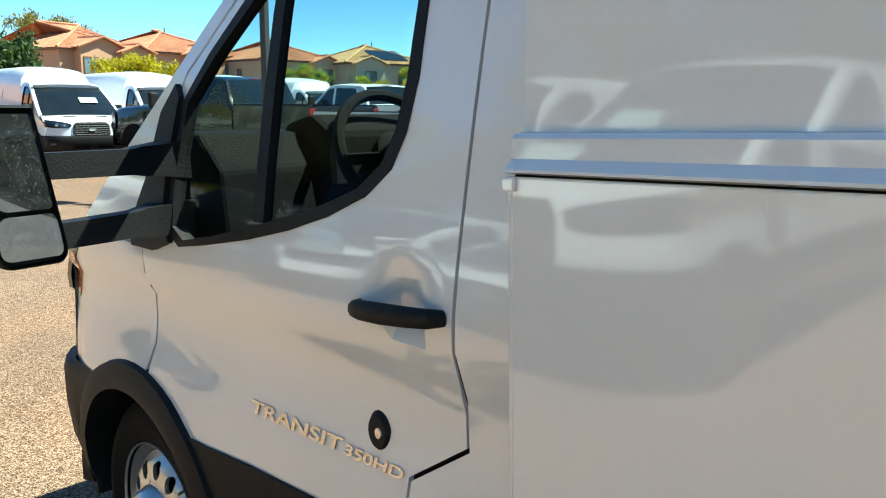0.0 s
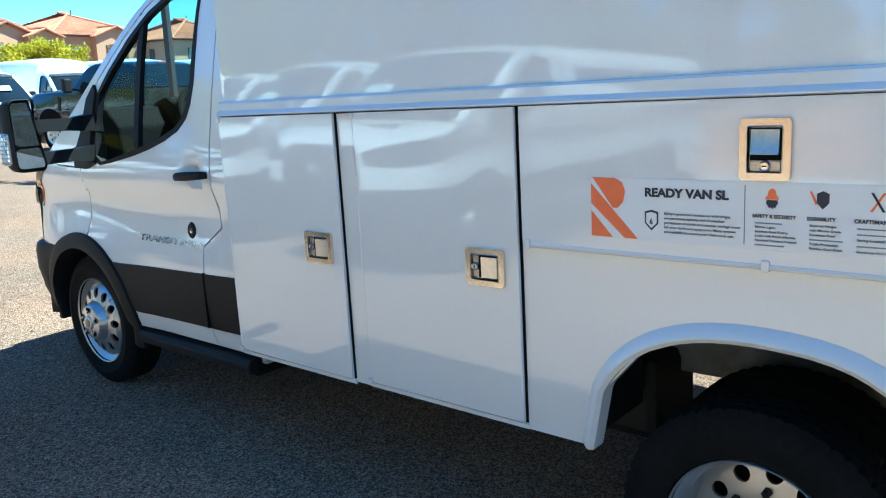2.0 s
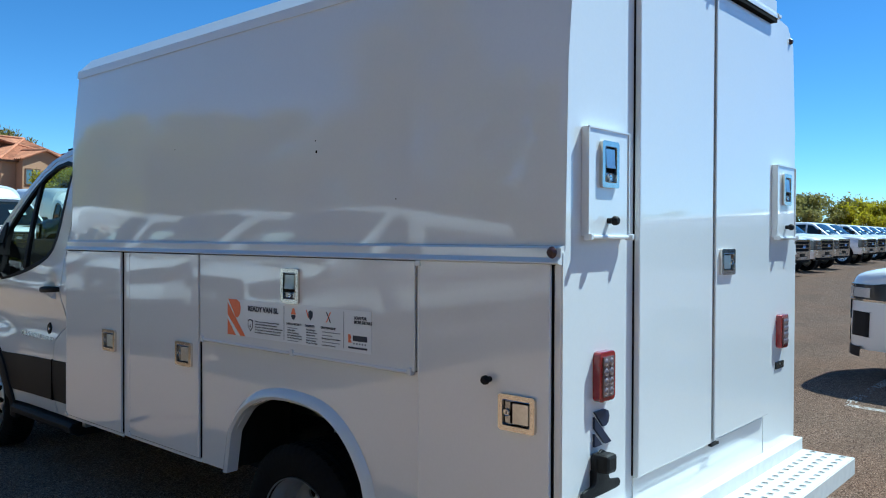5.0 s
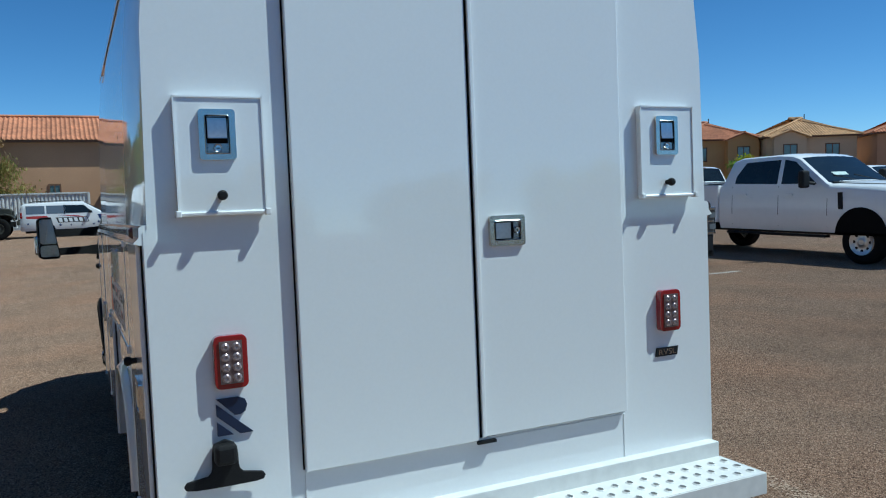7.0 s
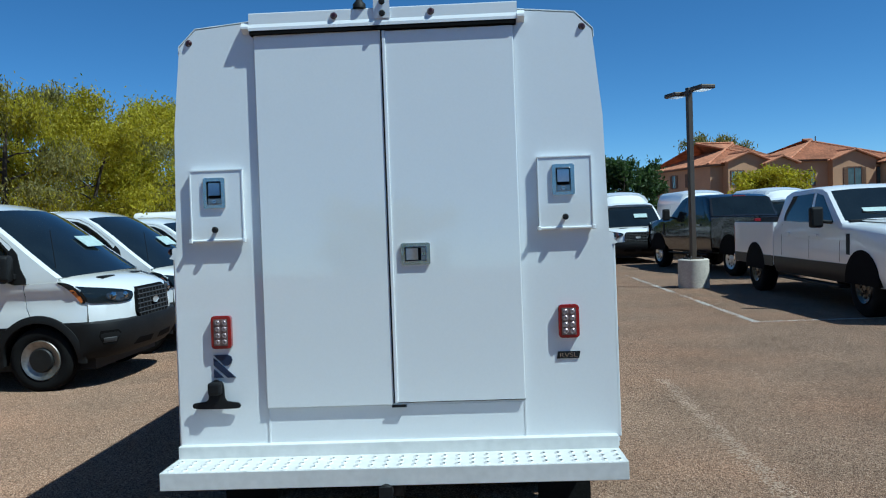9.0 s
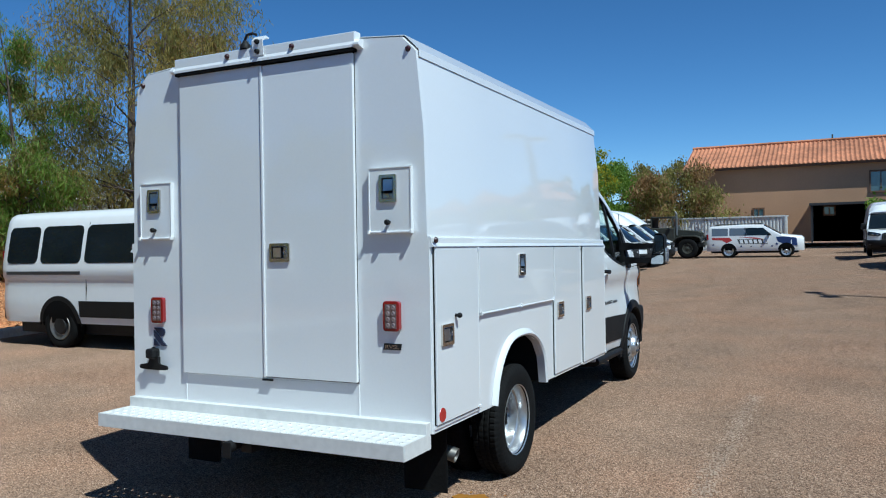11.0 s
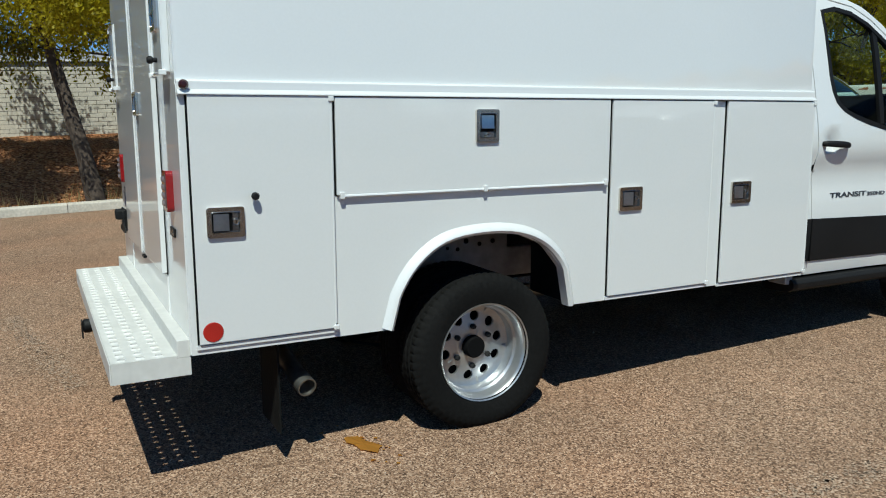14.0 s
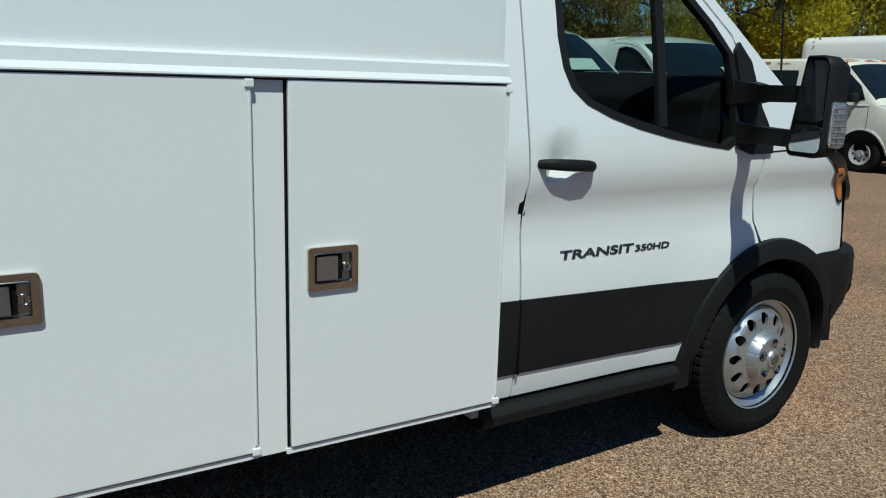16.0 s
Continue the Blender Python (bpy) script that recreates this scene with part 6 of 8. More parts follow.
    plate("door_seam", [(2.0, 0.76), (2.0, 1.9), (1.992, 1.9), (1.992, 0.76)], SEAL, 0.003)
    part("rear_bumper", box(-0.9, 0.9, tail - 0.08, tail + 0.06, 0.42, 0.62, 0.02), BLACK, v)
    for s, x0 in ((1, 0.80), (-1, -0.94)):
        part("tail_lamp", box(x0, x0 + 0.14, tail - 0.012, tail + 0.05, 1.0, 1.5, 0.01), RED, v, "tall red tail lamp")
    part("window_sheet", prism([(4.752, 1.542), (4.756, 1.548), (4.596, 1.676), (4.592, 1.670)], "x", -0.50, -0.06), PAPER, v, "pale paper sheet at the windscreen")
    part("radio_aerial", tube([(0.86, 4.86, 1.22), (0.855, 4.80, 1.75)], 0.004, 6), BLACK, v, "thin black aerial")
    part("underbody", box(-0.8, 0.8, tail + 0.2, 5.2, 0.22, 0.42), CHASSIS, v)
    add_wheels(v, [(s * 0.90, y, 0.363) for s in (1, -1) for y in (4.70, wb)], 0.345, 0.22, 0.21, STEEL, "van")
    return v


EAST = lambda x, y: pose(x, y, dip(x - 3, y), 0, 0, -90)    # nose towards +x
SOUTH = lambda x, y: pose(x, y, dip(x, y + 2), 0, 0, 180)   # nose towards -y

ROW = "vans parked along the kerb"
panel_van("passenger_van", EAST(-3.36, 5.52), "white passenger van with dark side windows and black trim", 2.08, 5.53, "wagon", None, ROW)
low = panel_van("panel_van", EAST(-3.44, 8.15), "white low-roof panel van with black bumper", 2.08, 5.6, "cargo", None, ROW)
copy_thing(low, EAST(-3.48, 10.95) @ PARK)
high = panel_van("high_roof_van", EAST(-4.1, 22.6), "white high-roof panel van with black bumper", 2.73, 6.6, "cargo", None, ROW)
for k in range(1, 6):
    copy_thing(high, EAST(-4.1 - 0.03 * (k % 2), 22.6 + 2.72 * k) @ PARK)
tall = panel_van("high_roof_van", SOUTH(5.85, 22.6), "white high-roof panel van facing the driveway", 2.48, 5.98, "cargo", None, "vans in the far bays")
copy_thing(tall, SOUTH(8.95, 23.6) @ PARK)
copy_thing(tall, SOUTH(12.1, 24.0) @ PARK)
copy_thing(tall, SOUTH(5.2, 36.0) @ PARK)
copy_thing(tall, SOUTH(15.3, 24.4) @ PARK)


def old_van():
    """A short-nosed van of an older make; the wheel stands close behind the bumper."""
    v = thing("old_van", EAST(-4.3, 16.75), "faded white old van with rust-stained roof edge", "van")
    top = [(-5.3, 1.94), (-5.0, 2.00), (-2.0, 2.01), (-1.52, 1.98), (-1.36, 1.90), (-0.76, 1.33), (-0.66, 1.27), (-0.30, 1.19), (-0.06, 1.11), (0.0, 1.05)]
    plan = [(-5.3, 0.93), (-5.0, 0.98), (-0.7, 0.98), (-0.25, 0.96), (-0.08, 0.90), (0.0, 0.82)]
    sh = Shape(plan, top, 0.40, 1.2, 0.15, 1.0)
    sh.shell([0, -0.06, -0.15, -0.30, -0.50, -0.66, -0.76, -0.96, -1.16, -1.36, -1.52, -2.0, -3, -4, -5.0, -5.3], CREAM, v, [(-0.76, -1.36)], "body", PANE_DARK, "faded white body")
    for name, pts in (("door_window", [(-0.94, 1.30), (-1.34, 1.77), (-1.42, 1.81), (-2.10, 1.81), (-2.14, 1.78), (-2.14, 1.27)]), ("side_window", rounded(-3.45, -2.34, 1.28, 1.80, 0.06)), ("side_window", rounded(-4.75, -3.60, 1.28, 1.80, 0.06))):
        sh.patch(name, smooth_loop(pts, 2), PANE_DARK, v, 0.006, True, "dark side window", 0.12)
    for z0, z1, y0, y1, mat, off in ((1.195, 1.215, -5.1, -0.5, WHITE_FAR, 0.012), (0.60, 0.612, -5.1, -1.5, SEAL, 0.003)):
        sh.patch("body_crease", [(y0, z0), (y1, z0), (y1, z1), (y0, z1)], mat, v, off, True, "", 0.4)
    for y in (-0.86, -2.22):
        sh.patch("door_seam", [(y, 0.80 if y > -1 else 0.46), (y + 0.008, 0.80 if y > -1 else 0.46), (y + 0.008, 1.22), (y, 1.22)], SEAL, v, 0.003)
    for y in (-0.92, -4.10):
        sh.patch("arch_lip", round_arch(y, 0.35, 0.455), WHITE_FAR, v, 0.014, True, "white wheel-arch lip", 0.1)
        # no recess here: the well's shade is a black sheet
        sh.patch("wheel_well", round_arch(y, 0.35, 0.425), SEAL, v, 0.018, True, "", 0.1)
    sh.nose("front_bumper", -0.93, 0.93, 0.40, 0.57, STEEL, v, 0.10, "dull steel bumper")
    sh.nose("bumper_strip", -0.93, 0.93, 0.57, 0.66, GREYPL, v, 0.09, "dark rubber bumper strip")
    g = sh.nose("grille", -0.48, 0.48, 0.78, 1.03, GREYPL, v, 0.03, "grey cross-bar grille")
    for k in range(3):
        sh.nose("grille_bar", -0.48, 0.48, 0.79 + 0.095 * k, 0.825 + 0.095 * k, SILVERPAINT, g, 0.045)
    for s in (1, -1):
        sh.nose("headlamp", s * 0.52, s * 0.76, 0.80, 1.02, HEADLAMP, v, 0.03, "square headlamp")
        sh.nose("turn_signal", s * 0.78, s * 0.93, 0.82, 1.02, AMBER, v, 0.03, "wrap-round amber turn signal")
        mir = new("door_mirror")
        mir.parent = v
        part("mirror_shell", box(s * 1.03, s * 1.22, -1.12, -1.00, 1.26, 1.42, 0.03), BLACK, mir)
        part("arm", box(s * 0.93, s * 1.05, -1.10, -1.04, 1.25, 1.30, 0.01), BLACK, mir)
        part("wiper", tube([(s * 0.10, -0.76, 1.285), (s * 0.62, -0.84, 1.345)], 0.009, 6), BLACK, v)
    # peeled paint over the windscreen and along the gutters
    rng = random.Random(17)
    for s in (1, -1):
        for y0, y1, z0, z1 in ((-1.42, -1.80, 1.885, 1.965), (-2.55, -2.85, 1.90, 1.955), (-3.0, -3.22, 1.90, 1.965), (-3.4, -3.5, 1.90, 1.945)):
            pts = [(y0 + (y1 - y0) * k / 6, z0 + rng.uniform(0, 0.015)) for k in range(7)] + [(y1 - (y1 - y0) * k / 6, z1 - rng.uniform(0, 0.035)) for k in range(7)]
            bm = sheet(pts, [], lambda y, z: (s * (sh.side(y, z) + 0.004), y, z), 0.08, Vector((-s * 0.02, 0, 0)))
            bmesh.ops.recalc_face_normals(bm, faces=bm.faces)
            part("rust_patch", bm, RUST, v, "rusty peeled roof edge")
    for x0, x1, y0, y1 in ((0.40, 0.78, -1.46, -1.66), (-0.72, -0.30, -1.43, -1.58), (-0.16, 0.22, -1.42, -1.52)):
        pts = [(x0 + (x1 - x0) * k / 6, y0 - rng.uniform(0, 0.02)) for k in range(7)] + [(x1 - (x1 - x0) * k / 6, y1 + rng.uniform(0, 0.08)) for k in range(7)]
        bm = sheet(pts, [], lambda x, y: (x, y, interp([(a, b) for a, b in sh.section(y)[:5:-1]], abs(x)) + 0.004), 0.08, Vector((0, 0, -0.02)))
        bmesh.ops.recalc_face_normals(bm, faces=bm.faces)
        part("rust_patch", bm, RUST, v, "rusty peeled roof edge")
    part("underbody", box(-0.75, 0.75, -5.1, -0.2, 0.24, 0.42), CHASSIS, v)
    add_wheels(v, [(s * 0.88, y, 0.35) for s in (1, -1) for y in (-0.92, -4.10)], 0.35, 0.22, 0.195, FRAME, "oldvan")


old_van()


BARCHROME = material("bright_bar_chrome", (0.58, 0.59, 0.61), 0.10, 1.0)
CLEARLAMP = material("grey_lamp_glass", (0.16, 0.18, 0.20), 0.1, 0.2, 0.8)
LAMPDARK = material("smoked_headlamp", (0.05, 0.055, 0.06), 0.1, 0.1, 0.6)


def pickup(name, m, label, paint=None, lower=None, lift=0.08, group="", big=True):
    """A full-size crew-cab pickup with an open bed."""
    paint = paint or WHITE_FAR
    lower = lower or paint
    v = thing(name, m, label, "pickup truck", group)
    top = [(-4.42, 1.42), (-4.36, 1.46), (-4.12, 1.95), (-3.9, 2.01), (-3.0, 2.04), (-2.65, 2.02), (-2.45, 1.96), (-1.78, 1.47), (-1.70, 1.43), (-0.9, 1.40), (-0.25, 1.36), (-0.08, 1.30), (0.0, 1.20)]
    plan = [(-4.42, 1.0), (-0.6, 1.0), (-0.25, 0.975), (-0.10, 0.94), (-0.03, 0.89), (0.0, 0.82)]
    sh = Shape([(y, x) for y, x in plan], [(y, z + lift) for y, z in top], 0.50 + lift, 1.32 + lift, 0.17, 1.01)
    sh.plan = [(-6.8, 1.0)] + plan
    sh.shell([0, -0.03, -0.07, -0.2, -0.5, -0.9, -1.3, -1.70, -1.78, -2.1, -2.45, -2.65, -3.0, -3.5, -3.9, -4.12, -4.25, -4.36, -4.42], paint, v, [(-1.78, -2.45), (-4.12, -4.36)], "body", PANE_DARK, "", 7)
    t = lift
    sh.patch("front_window", [(-1.98, 1.44 + t), (-2.52, 1.88 + t), (-2.78, 1.93 + t), (-2.80, 1.44 + t)], PANE_DARK, v, 0.006, True, "dark side window")
    sh.patch("rear_window", [(-2.90, 1.44 + t), (-2.88, 1.93 + t), (-3.75, 1.90 + t), (-3.98, 1.60 + t), (-4.0, 1.46 + t)], PANE_DARK, v, 0.006, True, "dark side window")
    for y in (-1.72, -2.85, -4.05):
        sh.patch("door_seam", [(y, 0.6 + t), (y, 1.40 + t), (y - 0.01, 1.40 + t), (y - 0.01, 0.6 + t)], SEAL, v, 0.003)
    for y in (-2.6, -3.75):
        sh.patch("door_handle", rounded(y - 0.1, y + 0.1, 1.20 + t, 1.25 + t, 0.02), paint, v, 0.03, True, "", 0.1)
    if lower is not paint:
        sh.patch("lower_trim", [(-1.45, 0.50 + t), (-1.45, 0.80 + t), (-4.41, 0.80 + t), (-4.41, 0.50 + t)], lower, v, 0.012, True, "dark grey lower paint", 0.06)
    sh.patch("fender_vent", [(-1.38, 0.95 + t), (-1.40, 1.27 + t), (-1.50, 1.27 + t), (-1.48, 0.95 + t)], BLACK, v, 0.012)
    # bed
    for s in (1, -1):
        part("bed_side", box(s * 0.90, s * 1.012, -6.66, -4.46, 0.62 + t, 1.44 + t, 0.02), paint, v)
        if lower is not paint:
            part("bed_trim", box(s * 1.005, s * 1.018, -6.64, -4.47, 0.60 + t, 0.80 + t), lower, v)
        part("bed_rail", box(s * 0.89, s * 1.0, -6.64, -4.46, 1.44 + t, 1.455 + t), BLACK, v)
        tl = part("tail_lamp", box(s * 0.86, s * 1.016, -6.675, -6.61, 1.0 + t, 1.38 + t, 0.015), RED, v, "red tail lamp")
    part("tailgate", box(-0.86, 0.86, -6.67, -6.62, 0.80 + t, 1.42 + t, 0.015), paint, v)
    part("bed_floor", box(-0.90, 0.90, -6.62, -4.46, 0.80 + t, 0.84 + t), BLACK, v)
    part("bed_front", box(-0.90, 0.90, -4.50, -4.46, 0.62 + t, 1.42 + t), paint, v)
    part("rear_bumper", box(-0.98, 0.98, -6.84, -6.66, 0.58 + t, 0.76 + t, 0.03), CHROME if paint is not DARKPAINT else BLACK, v)
    part("third_brake_lamp", box(-0.18, 0.18, -4.10, -4.05, 1.965 + t, 1.995 + t), RED, v)
    for y in (-1.02, -5.42):
        for s in (1, -1):
            # solid black block where the wheel well would lie in shade
            bm = prism(round_arch(y, 0.50 + t * 0.6, 0.52)[:-2] + [(y - 0.52, 0.52 + t), (y + 0.52, 0.52 + t)], "x", s * 0.80, s * 1.024)
            part("wheel_well", bm, SEAL, v)
    # front: chrome bars, lamps, bumper
    sh.nose("front_bumper", -0.96, 0.96, 0.56 + t, 0.81 + t, lower if lower is not paint else BARCHROME, v, 0.04, "steel front bumper")
    sh.nose("lower_valance", -0.95, 0.95, 0.47 + t, 0.565 + t, SEAL, v, 0.025)
    sh.nose("bumper_lip", -0.45, 0.45, 0.60 + t, 0.625 + t, BARCHROME, v, 0.055)
    sh.nose("plate_recess", -0.22, 0.22, 0.66 + t, 0.78 + t, SEAL, v, 0.05)
    for s in (1, -1):
        part("tow_hook", tube([(s * 0.42, -0.02, 0.60 + t), (s * 0.42, 0.09, 0.60 + t), (s * 0.42, 0.10, 0.66 + t), (s * 0.42, 0.02, 0.67 + t)], 0.014, 8), CHASSIS, v)
    g = sh.nose("grille", -0.68, 0.68, 0.82 + t, 1.27 + t, SEAL, v, 0.03, "black grille with chrome bars")
    for k in range(4):
        sh.nose("grille_bar", -0.70, 0.70, 0.84 + t + 0.125 * k, 0.862 + t + 0.125 * k, BARCHROME, g, 0.055)
    part("badge", lathe([(0, 0.0), (0.08, -0.006), (0.10, -0.016)], 20, "y"), material("blue_badge", (0.05, 0.12, 0.35), 0.3, 0, 0.8) if "blue_badge" not in bpy.data.materials else bpy.data.materials["blue_badge"], v).matrix_basis = Matrix.Translation((0, 0.10, 1.03 + t)) @ Matrix.Diagonal((1.5, -1, 0.6, 1))
    for s in (1, -1):
        sh.nose("headlamp", s * 0.69, s * 0.99, 0.84 + t, 1.22 + t, LAMPDARK, v, 0.04, "smoked stacked headlamp")
        sh.nose("lamp_rim", s * 0.66, s * 0.985, 1.20 + t, 1.24 + t, CHROME, v, 0.05)
        sh.nose("lamp_rim", s * 0.66, s * 0.985, 0.82 + t, 0.85 + t, CHROME, v, 0.05)
        sh.nose("lamp_rim", s * 0.66, s * 0.70, 0.84 + t, 1.22 + t, CHROME, v, 0.05)
        for z in (0.90, 1.08):
            sh.nose("lamp_lens", s * 0.74, s * 0.92, z + t, z + 0.08 + t, CLEARLAMP, v, 0.048, "clear lamp lens")
        sh.nose("lamp_bar", s * 0.70, s * 0.95, 1.015 + t, 1.035 + t, CHROME, v, 0.048)
        mi = part("tow_mirror", box(s * 1.10, s * 1.31, -2.15, -2.02, 1.36 + t, 1.70 + t, 0.04), BLACK, v, "black towing mirror")
        part("mirror_arm", tube([(s * 0.98, -2.02, 1.44 + t), (s * 1.13, -2.06, 1.46 + t)], 0.03, 8), BLACK, mi)
        part("side_step", box(s * 0.86, s * 1.02, -4.2, -1.75, 0.40 + t, 0.45 + t, 0.015), BLACK, v)
    # raised middle of the hood, wipers, roof lamps
    bulge = loft([[(u * w, y, interp(sh.top, y) + 0.022 + 0.034 * (1 - abs(u) ** 4) * k) for u in (-1, -0.92, -0.75, -0.4, 0, 0.4, 0.75, 0.92, 1)] for y, w, k in ((-0.10, 0.50, 0.0), (-0.22, 0.53, 0.8), (-0.6, 0.58, 1.0), (-1.2, 0.63, 1.0), (-1.60, 0.66, 0.7), (-1.72, 0.67, 0.0))])
    bmesh.ops.recalc_face_normals(bulge, faces=bulge.faces)
    part("hood_bulge", bulge, paint, v, "", 30)
    part("cowl", box(-0.84, 0.84, -1.80, -1.70, 1.44 + t, 1.475 + t, 0.01), BLACK, v, "black wiper cowl")
    for s in (0.05, -0.55):
        part("wiper", tube([(s, -1.80, 1.49 + t), (s + 0.5, -1.93, 1.60 + t)], 0.012, 6), BLACK, v)
    part("windscreen_sheet", prism([(-1.93, 1.598 + t), (-1.935, 1.605 + t), (-2.01, 1.66 + t), (-2.005, 1.652 + t)], "x", 0.10, 0.52), PAPER, v, "pale paper behind the windscreen")
    sh.nose("grille_frame", -0.72, 0.72, 1.245 + t, 1.285 + t, BARCHROME, v, 0.058, "chrome grille frame")
    sh.nose("grille_frame", -0.72, 0.72, 0.815 + t, 0.845 + t, BARCHROME, v, 0.058)
    sh.patch("flank_crease", [(-1.5, 1.155 + t), (-4.4, 1.165 + t), (-4.4, 1.172 + t), (-1.5, 1.163 + t)], paint, v, 0.008, True, "", 0.2)
    sh.patch("turn_signal", [(-0.10, 0.92 + t), (-0.10, 1.12 + t), (-0.16, 1.12 + t), (-0.16, 0.92 + t)], AMBER, v, 0.02, True, "small amber marker", 0.1)
    part("chassis", box(-0.5, 0.5, -6.5, -0.3, 0.42 + t, 0.60 + t), CHASSIS, v)
    r = 0.44 if big else 0.41
    add_wheels(v, [(s * 0.85, y, r) for s in (1, -1) for y in (-1.02, -5.42)], r, 0.30, 0.24, ALLOY if not big else DARKMET, "pickup%d" % big)
    return v


lot = "white pickup trucks in the lot"
pickup("pickup_truck", SOUTH(7.13, 7.18), "white crew-cab pickup with dark grey lower paint and chrome grille", WHITE_FAR, GREYPAINT, -0.04, lot)
plain = pickup("pickup_truck", pose(12.9, 6.5, 0, 0, 0, 181.5), "white crew-cab pickup parked in a bay", WHITE_FAR, None, 0.06, lot, False)
copy_thing(plain, pose(13.2, 24.2, 0))
copy_thing(plain, pose(16.6, 24.6, 0))
copy_thing(plain, pose(20.0, 24.2, 0))
for tx in (26.4, 30.65, 34.2, 41.5, 45.0, 51.2, 54.6, 58.0, 61.4, 64.8):
    copy_thing(plain, pose(tx, 8.15 + 0.085 * (tx - 30.65), 0, 0, 0, 178))
for k in range(6):
    copy_thing(plain, pose(32.5 + 3.1 * k, 24.0, 0, 0, 0, 180))
pickup("dark_pickup", pose(6.9, 22.0, 0, 0, 0, 10), "black crew-cab pickup with red tail lamps", DARKPAINT, None, 0.06, "", False)


def suv():
    v = thing("suv", pose(7.05, 1.14, 0), "white sport utility vehicle with dark lower grille", "car")
    top = [(-5.3, 1.50), (-5.1, 1.88), (-4.6, 1.96), (-2.6, 1.98), (-2.3, 1.92), (-1.5, 1.36), (-1.4, 1.33), (-0.5, 1.28), (-0.12, 1.21), (0, 1.12)]
    plan = [(-5.3, 0.9), (-5.1, 0.97), (-0.9, 1.0), (-0.5, 0.97), (-0.25, 0.90), (-0.1, 0.78), (-0.03, 0.62), (0, 0.45)]
    sh = Shape(plan, top, 0.40, 1.22, 0.2, 0.99)
    sh.shell([0, -0.03, -0.1, -0.25, -0.5, -0.9, -1.4, -1.5, -1.9, -2.3, -2.6, -3.6, -4.6, -5.1, -5.3], WHITE_FAR, v, [(-1.5, -2.3)], "body", PANE_DARK)
    sh.patch("side_window", [(-1.75, 1.30), (-2.4, 1.80), (-4.6, 1.82), (-4.9, 1.48), (-4.8, 1.30)], PANE_DARK, v)
    for y in (-0.95, -4.1):
        # black sheets on the flank stand for the shaded wells
        sh.patch("wheel_well", round_arch(y, 0.38, 0.47), SEAL, v, 0.006, True, "", 0.1)
    g = sh.nose("grille", -0.60, 0.60, 0.70, 1.07, BLACK, v, 0.012, "black grille with silver bars")
    for k in range(3):
        sh.nose("grille_bar", -0.58, 0.58, 0.76 + 0.11 * k, 0.79 + 0.11 * k, SILVERPAINT, g, 0.018)
    sh.nose("lower_intake", -0.55, 0.55, 0.46, 0.62, BLACK, v, 0.012)
    sh.nose("lower_lip", -0.84, 0.84, 0.32, 0.42, BLACK, v, 0.008, "dark lower bumper lip")
    for s in (1, -1):
        sh.nose("headlamp", s * 0.58, s * 0.97, 0.92, 1.09, LAMPDARK, v, 0.012, "dark wrapped headlamp")
        for a, b in ((0.62, 0.74), (0.77, 0.90)):
            sh.nose("lamp_lens", s * a, s * b, 0.955, 1.055, SILVERPAINT, v, 0.018, "silver lamp reflector")
        sh.nose("lamp_bar", s * 0.60, s * 0.95, 0.915, 0.935, CHROME, v, 0.018)
        sh.nose("fog_recess", s * 0.72, s * 0.90, 0.54, 0.80, BLACK, v, 0.010, "black recess in the bumper")
        part("door_mirror", box(s * 1.0, s * 1.18, -1.95, -1.85, 1.28, 1.44, 0.03), WHITE_FAR, v)
    sh.patch("lamp_corner", smooth_loop([(-0.30, 0.93), (-0.28, 1.09), (-0.55, 1.11), (-0.75, 1.10), (-0.60, 1.0), (-0.45, 0.94)], 2), LAMPDARK, v, 0.012, True, "dark wrapped headlamp corner", 0.1)
    sh.patch("turn_signal", [(-0.46, 0.98), (-0.44, 1.03), (-0.62, 1.06), (-0.58, 1.02)], AMBER, v, 0.016, True, "amber side marker", 0.1)
    sh.patch("sill", [(-1.5, 0.40), (-1.5, 0.54), (-3.6, 0.54), (-3.6, 0.40)], BLACK, v, 0.006)
    part("underbody", box(-0.7, 0.7, -5.0, -0.4, 0.26, 0.42), CHASSIS, v)
    add_wheels(v, [(s * 0.86, y, 0.40) for s in (1, -1) for y in (-0.95, -4.1)], 0.40, 0.26, 0.26, ALLOY, "suv")


suv()


